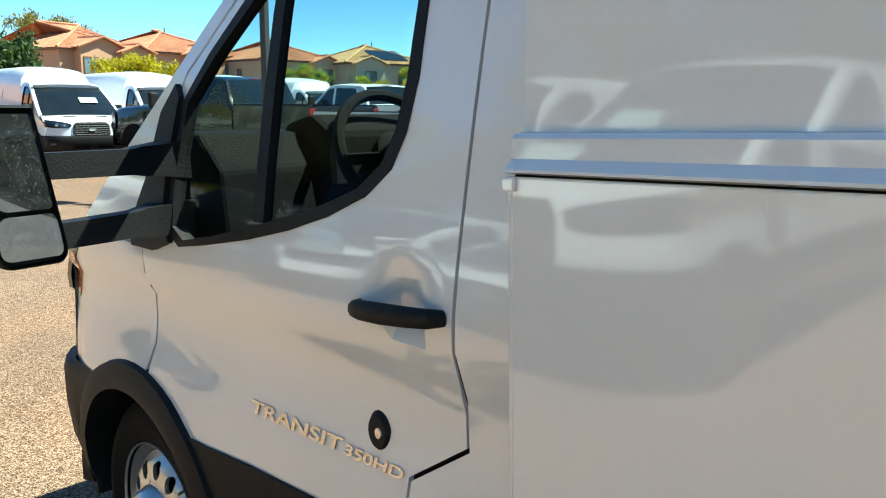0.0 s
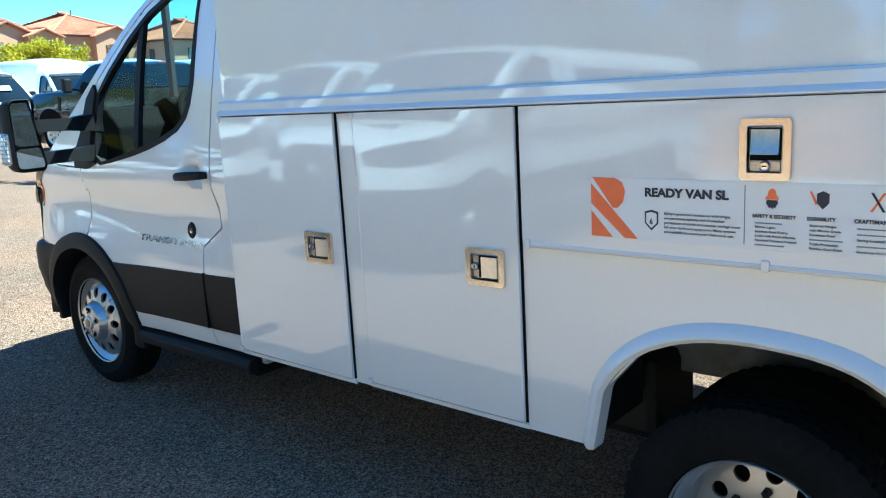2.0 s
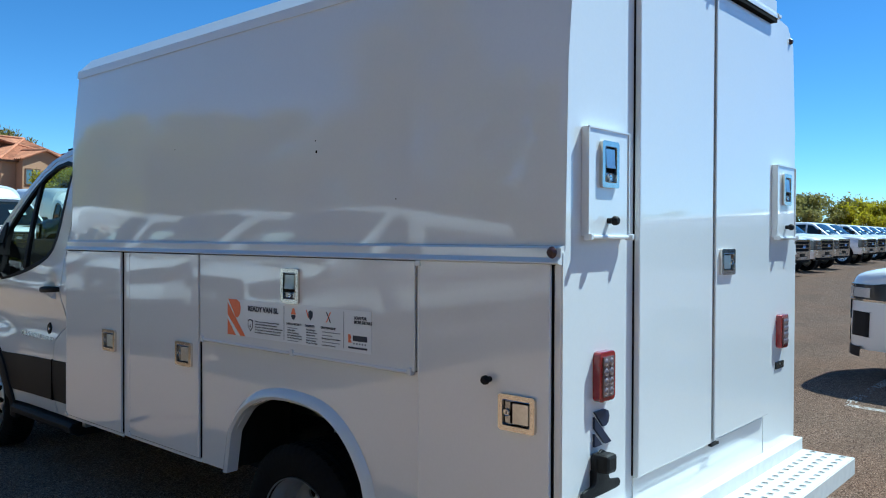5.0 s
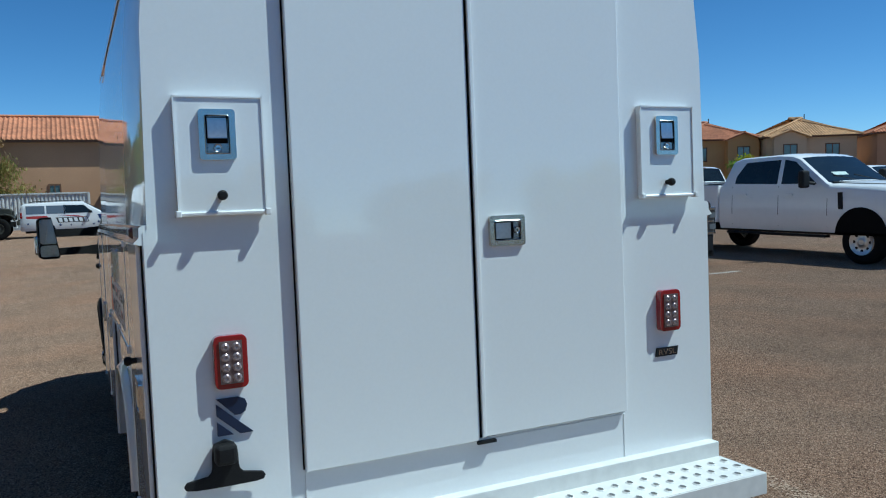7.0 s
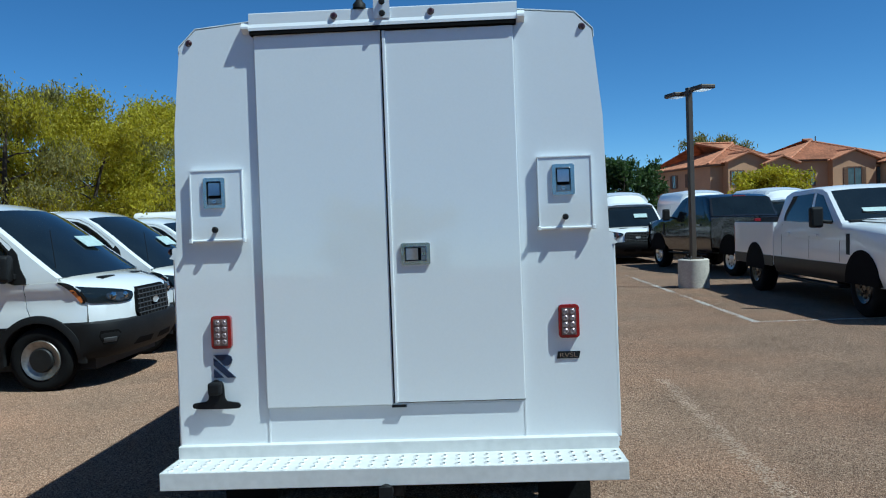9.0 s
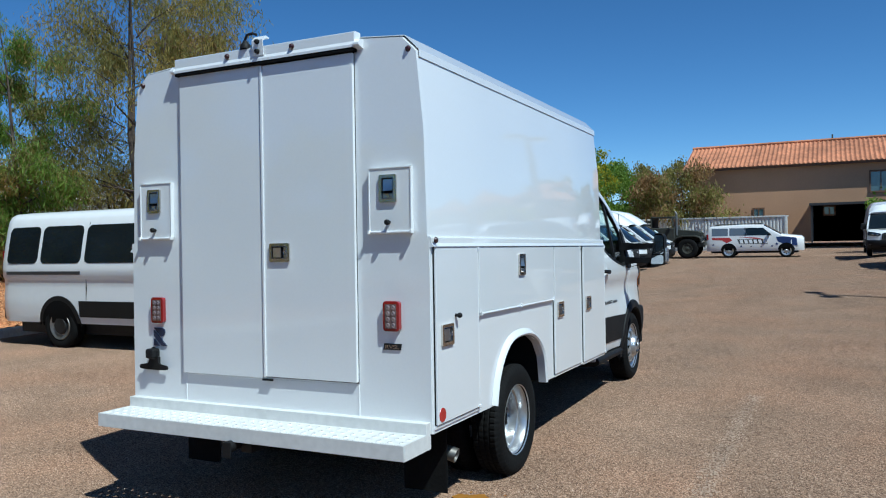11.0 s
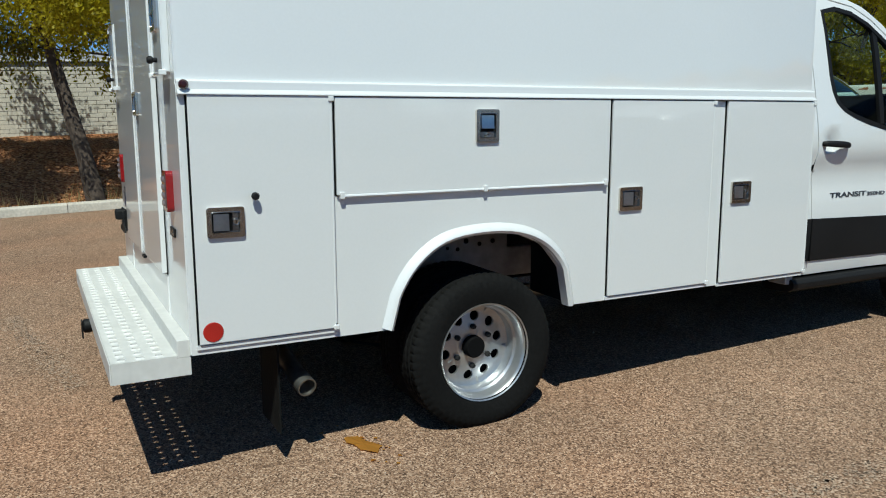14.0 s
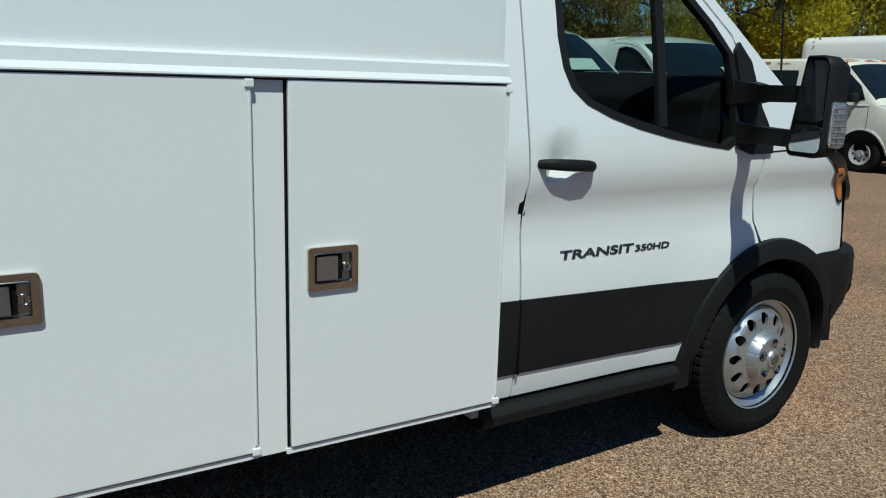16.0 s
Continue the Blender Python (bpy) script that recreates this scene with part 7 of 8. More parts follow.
def wrapped_car():
    v = thing("wrapped_suv", pose(1.45, 43.1, dip(-1, 43.1), 0, 0, -90), "white sport utility vehicle with red and navy vinyl wrap", "car")
    top = [(-4.9, 1.36), (-4.84, 1.62), (-4.7, 1.72), (-3.0, 1.78), (-1.95, 1.76), (-1.1, 1.25), (-1.0, 1.22), (-0.12, 1.12), (0, 1.0)]
    plan = [(-4.9, 0.90), (-4.7, 0.97), (-0.6, 0.97), (-0.2, 0.9), (0, 0.75)]
    sh = Shape(plan, top, 0.36, 1.16, 0.12, 0.98)
    sh.shell([0, -0.12, -0.6, -1.0, -1.1, -1.5, -1.95, -3, -4, -4.7, -4.84, -4.9], WHITE_FAR, v, [(-1.1, -1.95)], "body", PANE_DARK)
    # the two rear windows are paler, with a reflection put into their colour
    for y0, y1, mat in ((-1.98, -2.85, PANE_DARK), (-2.93, -3.70, CLEARLAMP), (-3.78, -4.62, CLEARLAMP)):
        sh.patch("side_window", [(y0 + (0.42 if y0 > -2 else 0), 1.20), (y0, 1.60), (y1, 1.61), (y1, 1.20)], mat, v, 0.006, True, "side window", 0.2)
    sh.patch("window_post", [(-2.86, 1.18), (-2.86, 1.63), (-2.92, 1.63), (-2.92, 1.18)], DARKPAINT, v, 0.009)
    navy, redv = material("navy_vinyl", (0.02, 0.04, 0.14), 0.4), material("red_vinyl", (0.42, 0.04, 0.04), 0.4)
    sh.patch("navy_wrap", [(-0.30, 0.62), (-0.35, 1.05), (-1.0, 1.12), (-1.35, 1.10), (-1.25, 0.85), (-1.0, 0.74)], navy, v, 0.005, True, "navy vinyl patch", 0.2)
    sh.patch("red_wrap", [(-3.55, 0.95), (-3.70, 1.10), (-4.82, 1.10), (-4.82, 1.0), (-4.1, 0.96), (-3.85, 0.80)], redv, v, 0.005, True, "red vinyl patch", 0.2)
    sh.patch("red_wrap", [(-1.95, 0.99), (-2.3, 1.08), (-3.2, 1.13), (-2.4, 1.02)], redv, v, 0.005)
    sh.patch("lettering_bar", [(-1.75, 0.74), (-1.85, 1.00), (-3.30, 1.00), (-3.20, 0.74)], GREYPL, v, 0.004)
    for k in range(6):
        y = -1.80 - 0.235 * k
        sh.patch("lettering_bar", [(y, 0.77), (y - 0.05, 0.97), (y - 0.21, 0.97), (y - 0.16, 0.77)], PRINTWHITE, v, 0.007)
    for y, z, r in ((-1.32, 0.72, 0.09), (-1.55, 0.62, 0.07), (-2.1, 0.58, 0.05), (-3.1, 0.62, 0.08), (-2.6, 0.60, 0.05), (-4.55, 0.72, 0.07), (-1.05, 0.60, 0.06)):
        star = [(y + r * (1 if k % 2 == 0 else 0.45) * math.sin(math.pi * k / 5), z + r * (1 if k % 2 == 0 else 0.45) * math.cos(math.pi * k / 5)) for k in range(10)]
        sh.patch("star", star, navy, v, 0.006, True, "navy vinyl star", 0.2)
    for s in (1, -1):
        part("roof_bar", tube([(s * 0.66, -2.1, 1.80), (s * 0.66, -2.3, 1.84), (s * 0.66, -4.3, 1.82), (s * 0.66, -4.5, 1.76)], 0.018, 6), BLACK, v)
        part("tail_lamp", box(s * 0.80, s * 0.93, -4.90, -4.80, 1.0, 1.3, 0.02), RED, v, "red tail lamp")
        part("door_mirror", box(s * 0.95, s * 1.12, -1.75, -1.62, 1.18, 1.32, 0.03), BLACK, v)
    for y in (-0.85, -3.75):
        # shade of the wheel wells, laid on as flat black sheets
        sh.patch("wheel_well", round_arch(y, 0.37, 0.42), SEAL, v, 0.008, True, "", 0.1)
    part("underbody", box(-0.7, 0.7, -4.7, -0.3, 0.24, 0.40), CHASSIS, v)
    add_wheels(v, [(s * 0.84, y, 0.37) for s in (1, -1) for y in (-0.85, -3.75)], 0.37, 0.24, 0.25, ALLOY, "wrapped")


wrapped_car()


def army_truck():
    """A bonneted military truck, nose towards +x."""
    v = thing("cargo_truck", pose(-3.77, 42.65, dip(-5, 42.65), 0, 0, -90), "olive drab cargo truck with high rack and big tyres", "truck")
    part("hood", prism([(0.0, 0.95), (0.0, 1.42), (-0.1, 1.50), (-1.3, 1.62), (-1.3, 0.95)], "x", -0.55, 0.55, 0.03), OLIVE, v)
    for s in (1, -1):
        wing = [(0.12, 0.92), (0.12, 1.06), (0.0, 1.20), (-0.25, 1.27), (-0.95, 1.27), (-1.25, 1.18), (-1.45, 0.95), (-1.38, 0.95), (-1.2, 1.12), (-0.92, 1.21), (-0.25, 1.21), (-0.02, 1.14), (0.06, 1.04), (0.06, 0.92)]
        part("fender", prism(wing, "x", s * 0.55, s * 1.12, 0.008), OLIVE, v)
        part("headlamp", lathe([(0, 0.03), (0.09, 0.02), (0.1, 0)], 14, "y"), HEADLAMP, v).location = (s * 0.8, 0.12, 1.12)
        part("running_board", box(s * 0.7, s * 1.1, -2.6, -1.4, 0.62, 0.67, 0.01), OLIVE, v)
        part("door_mirror", box(s * 1.08, s * 1.20, -1.42, -1.38, 1.85, 2.15, 0.01), OLIVE, v)
    g = part("grille", box(-0.5, 0.5, 0.0, 0.03, 0.98, 1.4), CHASSIS, v)
    for k in range(7):
        part("grille_bar", box(-0.45 + 0.14 * k, -0.39 + 0.14 * k, 0.03, 0.05, 1.0, 1.38), OLIVE, g)
    part("bumper", box(-1.15, 1.15, 0.2, 0.32, 0.70, 0.92, 0.02), OLIVE, v)
    part("winch", box(-0.4, 0.4, 0.32, 0.62, 0.72, 0.86, 0.02), CHASSIS, v)
    part("cab", box(-1.0, 1.0, -2.6, -1.3, 0.80, 1.72, 0.04), OLIVE, v)
    part("windscreen_frame", prism([(-1.33, 1.72), (-1.40, 2.28), (-1.46, 2.28), (-1.40, 1.72)], "x", -0.95, 0.95), OLIVE, v)
    part("windscreen", prism([(-1.328, 1.80), (-1.385, 2.22), (-1.39, 2.22), (-1.334, 1.80)], "x", -0.85, 0.85), PANE_DARK, v, "dark flat windscreen")
    part("canvas_roof", box(-0.98, 0.98, -2.6, -1.42, 2.27, 2.36, 0.03), OLIVE, v)
    part("canvas_back", box(-0.98, 0.98, -2.62, -2.56, 1.7, 2.3, 0.02), OLIVE, v)
    part("bed", box(-1.15, 1.15, -6.4, -2.75, 1.15, 1.35, 0.02), OLIVE, v)
    for s in (1, -1):
        for k in range(4):
            part("rack_slat", box(s * 1.12, s * 1.15, -6.4, -2.75, 1.42 + 0.2 * k, 1.54 + 0.2 * k), OLIVE, v)
        for k in range(5):
            part("rack_post", box(s * 1.08, s * 1.12, -6.35 + 0.88 * k, -6.28 + 0.88 * k, 1.35, 2.25), OLIVE, v)
    part("exhaust_stack", tube([(0.78, -1.22, 1.3), (0.78, -1.22, 2.5), (0.78, -1.30, 2.62)], 0.06, 10), STEEL, v)
    part("chassis", box(-0.45, 0.45, -6.3, 0.1, 0.60, 0.85), CHASSIS, v)
    add_wheels(v, [(s * 0.95, y, 0.55) for s in (1, -1) for y in (-0.62, -4.3, -5.6)], 0.55, 0.3, 0.27, OLIVE, "army")


army_truck()
for ob in [o for key in SPARE for o in SPARE[key]]:
    bpy.data.objects.remove(ob)

# ---------------------------------------------------------------- kerb, bank and wall
def bank_height(x, y):
    s = min(1.0, max(0.0, (-9.8 - x) / 7.6))
    return 0.10 + 0.95 * s * s * (3 - 2 * s) + 0.10 * s * math.sin(0.9 * x + 0.55 * y) * math.sin(0.7 * y - 0.4 * x) + 0.035 * math.sin(3.1 * x + 1.3) * math.sin(2.7 * y)


def planting_bank():
    xs = [-9.8 - 0.4 * i for i in range(20)] + [-18, -19, -22, -30, -60]
    ys = [-70, -40, -25, -15] + [-12 + 0.5 * i for i in range(65)] + [22 + 2 * i for i in range(25)] + [90]
    bm = loft([[(x, y, bank_height(x, y) if x > -18 else 1.05) for x in xs] for y in ys])
    bmesh.ops.recalc_face_normals(bm, faces=bm.faces)
    if bm.faces[0].normal.z < 0:
        bmesh.ops.reverse_faces(bm, faces=bm.faces)
    return part("planting_bank", bm, EARTH, smooth=True)


tagged(planting_bank(), "red-brown mulch bank rising behind the kerb", "earth bank", kind="structure")
kerb = tagged(new("kerb"), "pale concrete kerb along the mulch bank", "kerb", kind="structure")
stone = part("kerb_length", prism([(-0.15, 0), (0.0, 0), (-0.012, 0.12), (-0.03, 0.145), (-0.15, 0.15)], "y", 0.004, 2.996, 0.004), CONCRETE, kerb)
stone.matrix_basis = pose(-9.6, -30, 0)
for i in range(1, 34):
    reuse("kerb_length", stone, pose(-9.6, -30 + 3 * i, 0), kerb)


def clods():
    """Chips of mulch and clods strewn over the bank."""
    rng, bm = random.Random(7), bmesh.new()
    for _ in range(2600):
        y = rng.uniform(-8, 30)
        x = -9.9 - 7.6 * rng.random()
        r = rng.uniform(0.012, 0.05)
        z = bank_height(x, y)
        vs = [bm.verts.new((x + r * rng.uniform(0.6, 1.4) * math.cos(a), y + r * rng.uniform(0.6, 1.6) * math.sin(a), z - 0.005)) for a in (0.3, 1.9, 3.4, 5.0)]
        top = bm.verts.new((x + rng.uniform(-r, r) * 0.4, y, z + r * rng.uniform(0.4, 0.9)))
        for k in range(4):
            bm.faces.new((vs[k], vs[(k + 1) % 4], top))
    return part("mulch_chips", bm, EARTH)


def debris(x, y, seed):
    rng, bm = random.Random(seed), bmesh.new()
    for _ in range(60):
        px, py = rng.gauss(0, 0.13), rng.gauss(0, 0.2)
        a, e = rng.uniform(0, 6.28), rng.uniform(-0.1, 0.5)
        l = rng.uniform(0.05, 0.16)
        tube([(px, py, 0.02), (px + l * math.cos(a), py + l * math.sin(a), 0.02 + l * math.sin(e))], rng.uniform(0.006, 0.014), 5, bm)
    ob = part("twig_heap", bm, BARK)
    ob.matrix_basis = pose(x, y, bank_height(x, y))
    return tagged(ob, "small heap of dark dead twigs on the mulch", "twigs", "dead twigs", "stuff")


debris(-12.6, 4.0, 1)
debris(-12.9, 6.3, 2)
debris(-13.4, 2.4, 3)
tagged(clods(), "loose red-brown mulch chips on the bank", "mulch", kind="stuff")


def block_wall():
    wall = tagged(new("wall_west"), "pale concrete block wall behind the trees", "block wall", kind="structure")
    part("mortar_core", box(-18.19, -18.01, -60, 80, 0.7, 2.63), MORTAR, wall)
    part("wall_cap", box(-18.23, -17.97, -60, 80, 2.63, 2.71, 0.01), BLOCK, wall)
    first, rng, rest = None, random.Random(3), bmesh.new()
    for row in range(18):
        z = 0.72 + 0.106 * row
        off = 0.2 if row % 2 else 0.0
        for k in range(-150, 200):
            y = off + 0.4 * k + 0.006
            if -60 < y < 79:
                if row > 1 and 0 <= k < 18:
                    if first is None:
                        first = part("block", box(0, 0.215, 0, 0.39, 0, 0.097, 0.006), BLOCK, wall)
                        first.matrix_basis = pose(-18.2, y, z)
                    else:
                        reuse("block", first, pose(-18.2 + rng.uniform(-0.004, 0.006), y, z), wall)
                elif z > 0.9:
                    add_box(rest, -18.2, -17.985 + rng.uniform(-0.004, 0.004), y, y + 0.39, z, z + 0.097)
    ob = part("blocks", rest, BLOCK, wall)
    ob["kind"] = "stuff"


block_wall()


def low_building():
    b = thing("low_building", pose(-21, 0, 1.0), "long low building with grey metal roof behind the wall", "building")
    part("wall", box(-12, -0.5, -24, 26, 0, 1.75), STUCCO3, b)
    bm = prism([(0.1, 1.68), (0.1, 1.86), (-6, 2.75), (-12.6, 1.86), (-12.6, 1.68), (-6, 2.55)], "y", -25, 27)
    part("roof", bm, METALROOF, b, "grey standing-seam metal roof")
    # fascia drawn taller and dark, to paint in the building wall's shade
    part("fascia", box(0.12, 0.18, -25, 27, 1.50, 2.02), SHED, b, "dark fascia band that takes in the shaded wall")
    part("fascia_cap", box(0.10, 0.20, -25, 27, 2.02, 2.08), WHITE_MATT, b, "white edge strip")
    seam = part("roof_seam", prism([(0.1, 1.86), (0.1, 1.90), (-6, 2.79), (-6, 2.75)], "y", -0.02, 0.02), METALROOF, b)
    for i in range(-20, 22):
        reuse("roof_seam", seam, pose(0, 1.2 * i + 0.6, 0), b)


low_building()


# ---------------------------------------------------------------- trees
def leaves(centres, ways, lengths, widths, rng):
    """Narrow four-cornered leaves as one mesh."""
    n = len(centres)
    side = np.cross(ways, rng.normal(size=(n, 3)))
    side /= np.linalg.norm(side, axis=1)[:, None] + 1e-9
    a = centres - ways * (lengths / 2)[:, None]
    c = centres + ways * (lengths / 2)[:, None]
    b, d = centres + side * (widths / 2)[:, None], centres - side * (widths / 2)[:, None]
    co = np.stack([a, b, c, d], 1).reshape(-1, 3)
    me = bpy.data.meshes.new("crown")
    me.from_pydata(co.tolist(), [], (np.arange(4 * n).reshape(-1, 4)).tolist())
    return me


def tree(x, y, height, width, kind, seed, label, base=None, lowest=0.3, count=7000, leaf=(0.11, 0.02), droop=0.7, stems=1, spread=0.42, name="tree", second=None, group="trees along the wall", rise=1.0, bend=None):
    """A tapered trunk with limbs and twigs, and a crown of many small leaves hung on the twigs."""
    rng = random.Random(seed)
    nrg = np.random.default_rng(seed)
    z0 = bank_height(x, y) - 0.05 if base is None else base
    t = thing(name, pose(x, y, z0), label, "tree" if name != "bush" else "bush", group)
    wood, twigs = bmesh.new(), bmesh.new()
    ends = []
    top = height - z0
    for s in range(stems):
        lean = Vector((rng.uniform(-1, 1), rng.uniform(-1, 1), 0)) * (0.08 if stems == 1 else 0.28) * top
        foot = Vector((rng.uniform(-1, 1), rng.uniform(-1, 1), 0)) * (0.0 if stems == 1 else 0.15)
        r0 = (0.016 if rise < 1.5 else 0.010) * top / math.sqrt(stems) + 0.02
        spine = [foot + lean * f ** 1.4 + Vector((rng.uniform(-1, 1), rng.uniform(-1, 1), 0)) * 0.03 * top * f * (1 - f) + Vector((0, 0, top * 0.88 * f)) for f in (0, 0.12, 0.26, 0.42, 0.6, 0.8, 1.0)]
        if bend:
            spine = [Vector((bx_, by_, top * 0.88 * f)) for (bx_, by_), f in zip(bend, (0, 0.12, 0.26, 0.42, 0.6, 0.8, 1.0))]
        tube(spine, 0, 8, wood, [r0 * 1.25, r0, r0 * 0.85, r0 * 0.68, r0 * 0.5, r0 * 0.3, r0 * 0.12])
        limbs = max(7, int(18 / stems)) if rise < 1.5 else max(11, int(26 / stems))
        for k in range(limbs):
            f = lowest + (0.97 - lowest) * ((k + rng.random()) / limbs)
            i = min(5, int(f * 6))
            root = spine[i].lerp(spine[i + 1], f * 6 - i)
            ang = 2.4 * k + rng.uniform(-0.6, 0.6)
            bulge = math.sin(math.pi * min(1, max(0.06, (f - lowest) / (1.05 - lowest) * 0.78 + 0.2))) ** 0.7
            long_ = 0.5 * width * bulge * rng.uniform(0.7, 1.12)
            up = rng.uniform(0.25, 0.75) * (1 - 0.55 * droop * (1 - f)) * rise
            way = Vector((math.cos(ang), math.sin(ang), up)).normalized()
            pts = [root + way * long_ * g + Vector((rng.uniform(-1, 1), rng.uniform(-1, 1), -0.7 * droop * g * g)) * 0.13 * long_ for g in (0, 0.3, 0.6, 0.85, 1.0)]
            r1 = r0 * 0.42 * (1.1 - f * 0.6)
            tube(pts, 0, 6, wood, [r1, r1 * 0.8, r1 * 0.55, r1 * 0.35, r1 * 0.15], caps=False)
            for q in range(9 if rise < 1.5 else 12):
                g = rng.uniform(0.25, 1.0)
                j = min(3, int(g * 4))
                start = pts[j].lerp(pts[j + 1], g * 4 - j)
                a2 = ang + rng.uniform(-1.5, 1.5)
                w2 = Vector((math.cos(a2), math.sin(a2), rng.uniform(-0.3, 0.9) * rise)).normalized()
                l2 = rng.uniform(0.5, 1.1) * spread * 0.5 * width
                mid = start + w2 * l2 * 0.55
                end = start + w2 * l2 + Vector((0, 0, -droop * l2 * rng.uniform(0.3, 0.9)))
                tube([start, mid, end], 0, 4, twigs, [r1 * 0.28, r1 * 0.2, r1 * 0.08], caps=False)
                ends.append((start, mid, end, rng.random()))
    part("trunk", wood, BARK, t, smooth=True)
    part("branching", twigs, BARK, t)["kind"] = "stuff"
    kinds = [(kind, 1.0)] if second is None else [(kind, 0.6), (second, 0.4)]
    for n_, (k_, share) in enumerate(kinds):
        pool = [e for e in ends if second is None or (e[3] < 0.6) == (n_ == 0)]
        n = int(count * share * 2.2)
        pick = nrg.integers(0, len(pool), n)
        g = nrg.random(n)
        A = np.array([[tuple(p) for p in e[:3]] for e in pool])[pick]
        c = np.where((g < 0.5)[:, None], A[:, 0] + (A[:, 1] - A[:, 0]) * (2 * g)[:, None], A[:, 1] + (A[:, 2] - A[:, 1]) * (2 * g - 1)[:, None])
        c = c + nrg.normal(size=(n, 3)) * ((0.026 * width + 0.05) if rise < 1.5 else (0.035 * width + 0.05))
        c[:, 2] -= np.abs(nrg.normal(size=n)) * 0.05 * width * droop
        w = nrg.normal(size=(n, 3)) + np.array([0, 0, -2.2 * droop])
        w /= np.linalg.norm(w, axis=1)[:, None]
        me = leaves(c, w, leaf[0] * nrg.uniform(0.8, 1.7, n), leaf[1] * nrg.uniform(1.2, 2.4, n), nrg)
        me.materials.append(FOLIAGE[k_])
        ob = new("crown", me)
        ob.parent = t
    return t


YEL = "palo verde tree with bright yellow-green leaves on the bank"
GRN = "slender willowy tree with hanging green leaves by the wall"
DUL = "tall shaggy tree with dull olive and dry brown leaves"
BAR = "thin half-bare tree with reddish dry twigs by the wall"
tree(-9.98, 0.45, 7.2, 6.2, "yellow", 11, "wide palo verde tree with yellow-green leaves near the kerb", lowest=0.50, count=52000, leaf=(0.060, 0.021), droop=0.35, bend=((0, 0), (-0.10, -0.10), (-0.24, -0.27), (-0.45, -0.45), (-0.75, -0.70), (-0.95, -0.95), (-1.1, -1.1)))
tree(-11.0, 1.9, 3.3, 1.5, "dull", 35, "small drooping sapling with sparse dull leaves by the kerb", lowest=0.12, count=2600, leaf=(0.08, 0.012), droop=0.9, second="green", rise=1.6)
tree(-13.6, 1.3, 6.2, 4.2, "yellow", 36, YEL, lowest=0.36, count=14000, leaf=(0.07, 0.022), droop=0.6, second="dull", stems=2)
tree(-12.8, -3.2, 6.6, 6.4, "yellow", 12, YEL, lowest=0.38, count=20000, leaf=(0.075, 0.026), droop=0.6, stems=2)
tree(-15.0, 4.85, 5.1, 2.0, "green", 13, GRN, lowest=0.05, count=9000, leaf=(0.12, 0.013), droop=0.8, second="dull", rise=1.9, stems=2)
tree(-14.8, 6.2, 7.4, 2.8, "brown", 14, BAR, lowest=0.10, count=7000, leaf=(0.06, 0.011), droop=0.2, rise=2.4, stems=3, second="rusty")
tree(-14.4, 7.1, 6.9, 1.5, "green", 15, GRN, lowest=0.12, count=8000, leaf=(0.12, 0.012), droop=0.8, second="rusty", rise=2.0)
tree(-13.7, 8.5, 7.6, 2.4, "green", 16, GRN, lowest=0.12, count=15000, leaf=(0.12, 0.012), droop=0.8, second="dull", rise=1.8, stems=2)
tree(-13.2, 11.2, 10.6, 5.6, "dull", 17, DUL, lowest=0.10, count=25000, leaf=(0.12, 0.013), droop=0.9, second="rusty", stems=3, rise=1.6)
tree(-13.8, 15.2, 8.8, 5.0, "dull", 18, DUL, lowest=0.12, count=18000, leaf=(0.12, 0.02), droop=0.8, second="brown", stems=2)
tree(-13.2, 18.8, 6.9, 4.6, "dull", 19, DUL, lowest=0.2, count=20000, leaf=(0.10, 0.022), droop=0.8, second="yellow")
tree(-13.0, 22.6, 6.8, 6.0, "yellow", 20, YEL, lowest=0.25, count=24000, leaf=(0.095, 0.030), droop=0.5, stems=2)
tree(-13.6, 26.4, 6.4, 5.0, "dull", 21, DUL, lowest=0.2, count=9000, leaf=(0.14, 0.03), droop=0.7)
tree(-13.0, 30.5, 7.4, 6.6, "yellow", 22, YEL, lowest=0.25, count=22000, leaf=(0.105, 0.034), droop=0.5, stems=2)
tree(-13.2, 36.0, 7.6, 6.0, "yellow", 23, YEL, lowest=0.25, count=10000, leaf=(0.14, 0.042), droop=0.5, second="green")
tree(-13.6, 42.0, 6.6, 5.6, "green", 24, "rounded green tree on the mulch bank", lowest=0.2, count=9000, leaf=(0.15, 0.05), droop=0.4)
tree(-13.0, 49.0, 7.1, 6.0, "yellow", 25, YEL, lowest=0.2, count=9000, leaf=(0.16, 0.055), droop=0.4, second="green")
tree(-13.0, 57.0, 6.9, 6.0, "green", 26, "rounded green tree on the mulch bank", lowest=0.2, count=8000, leaf=(0.17, 0.06), droop=0.4)
tree(-11.0, 66.0, 7.0, 6.5, "dull", 27, DUL, lowest=0.2, count=8000, leaf=(0.18, 0.06), droop=0.5)
tree(-6.6, 57.2, 6.0, 8.5, "dull", 28, "drooping olive-brown willow behind the container", base=0, lowest=0.15, count=9000, leaf=(0.22, 0.05), droop=0.9, stems=2, second="brown", group="trees by the houses")
# unseen trees added to the south, so that the rear latches reflect foliage
for i, (tx, ty, th) in enumerate([(-12.9, -8.5, 6.2), (-13.3, -13.0, 6.8), (-12.8, -18.0, 6.4), (-13.2, -24.0, 7.0)]):
    tree(tx, ty, th, 5.8, ("yellow", "dull", "green", "yellow")[i], 30 + i, (YEL, DUL, "rounded green tree on the mulch bank", YEL)[i], lowest=0.2, count=4500, leaf=(0.16, 0.05), droop=0.5, stems=2)
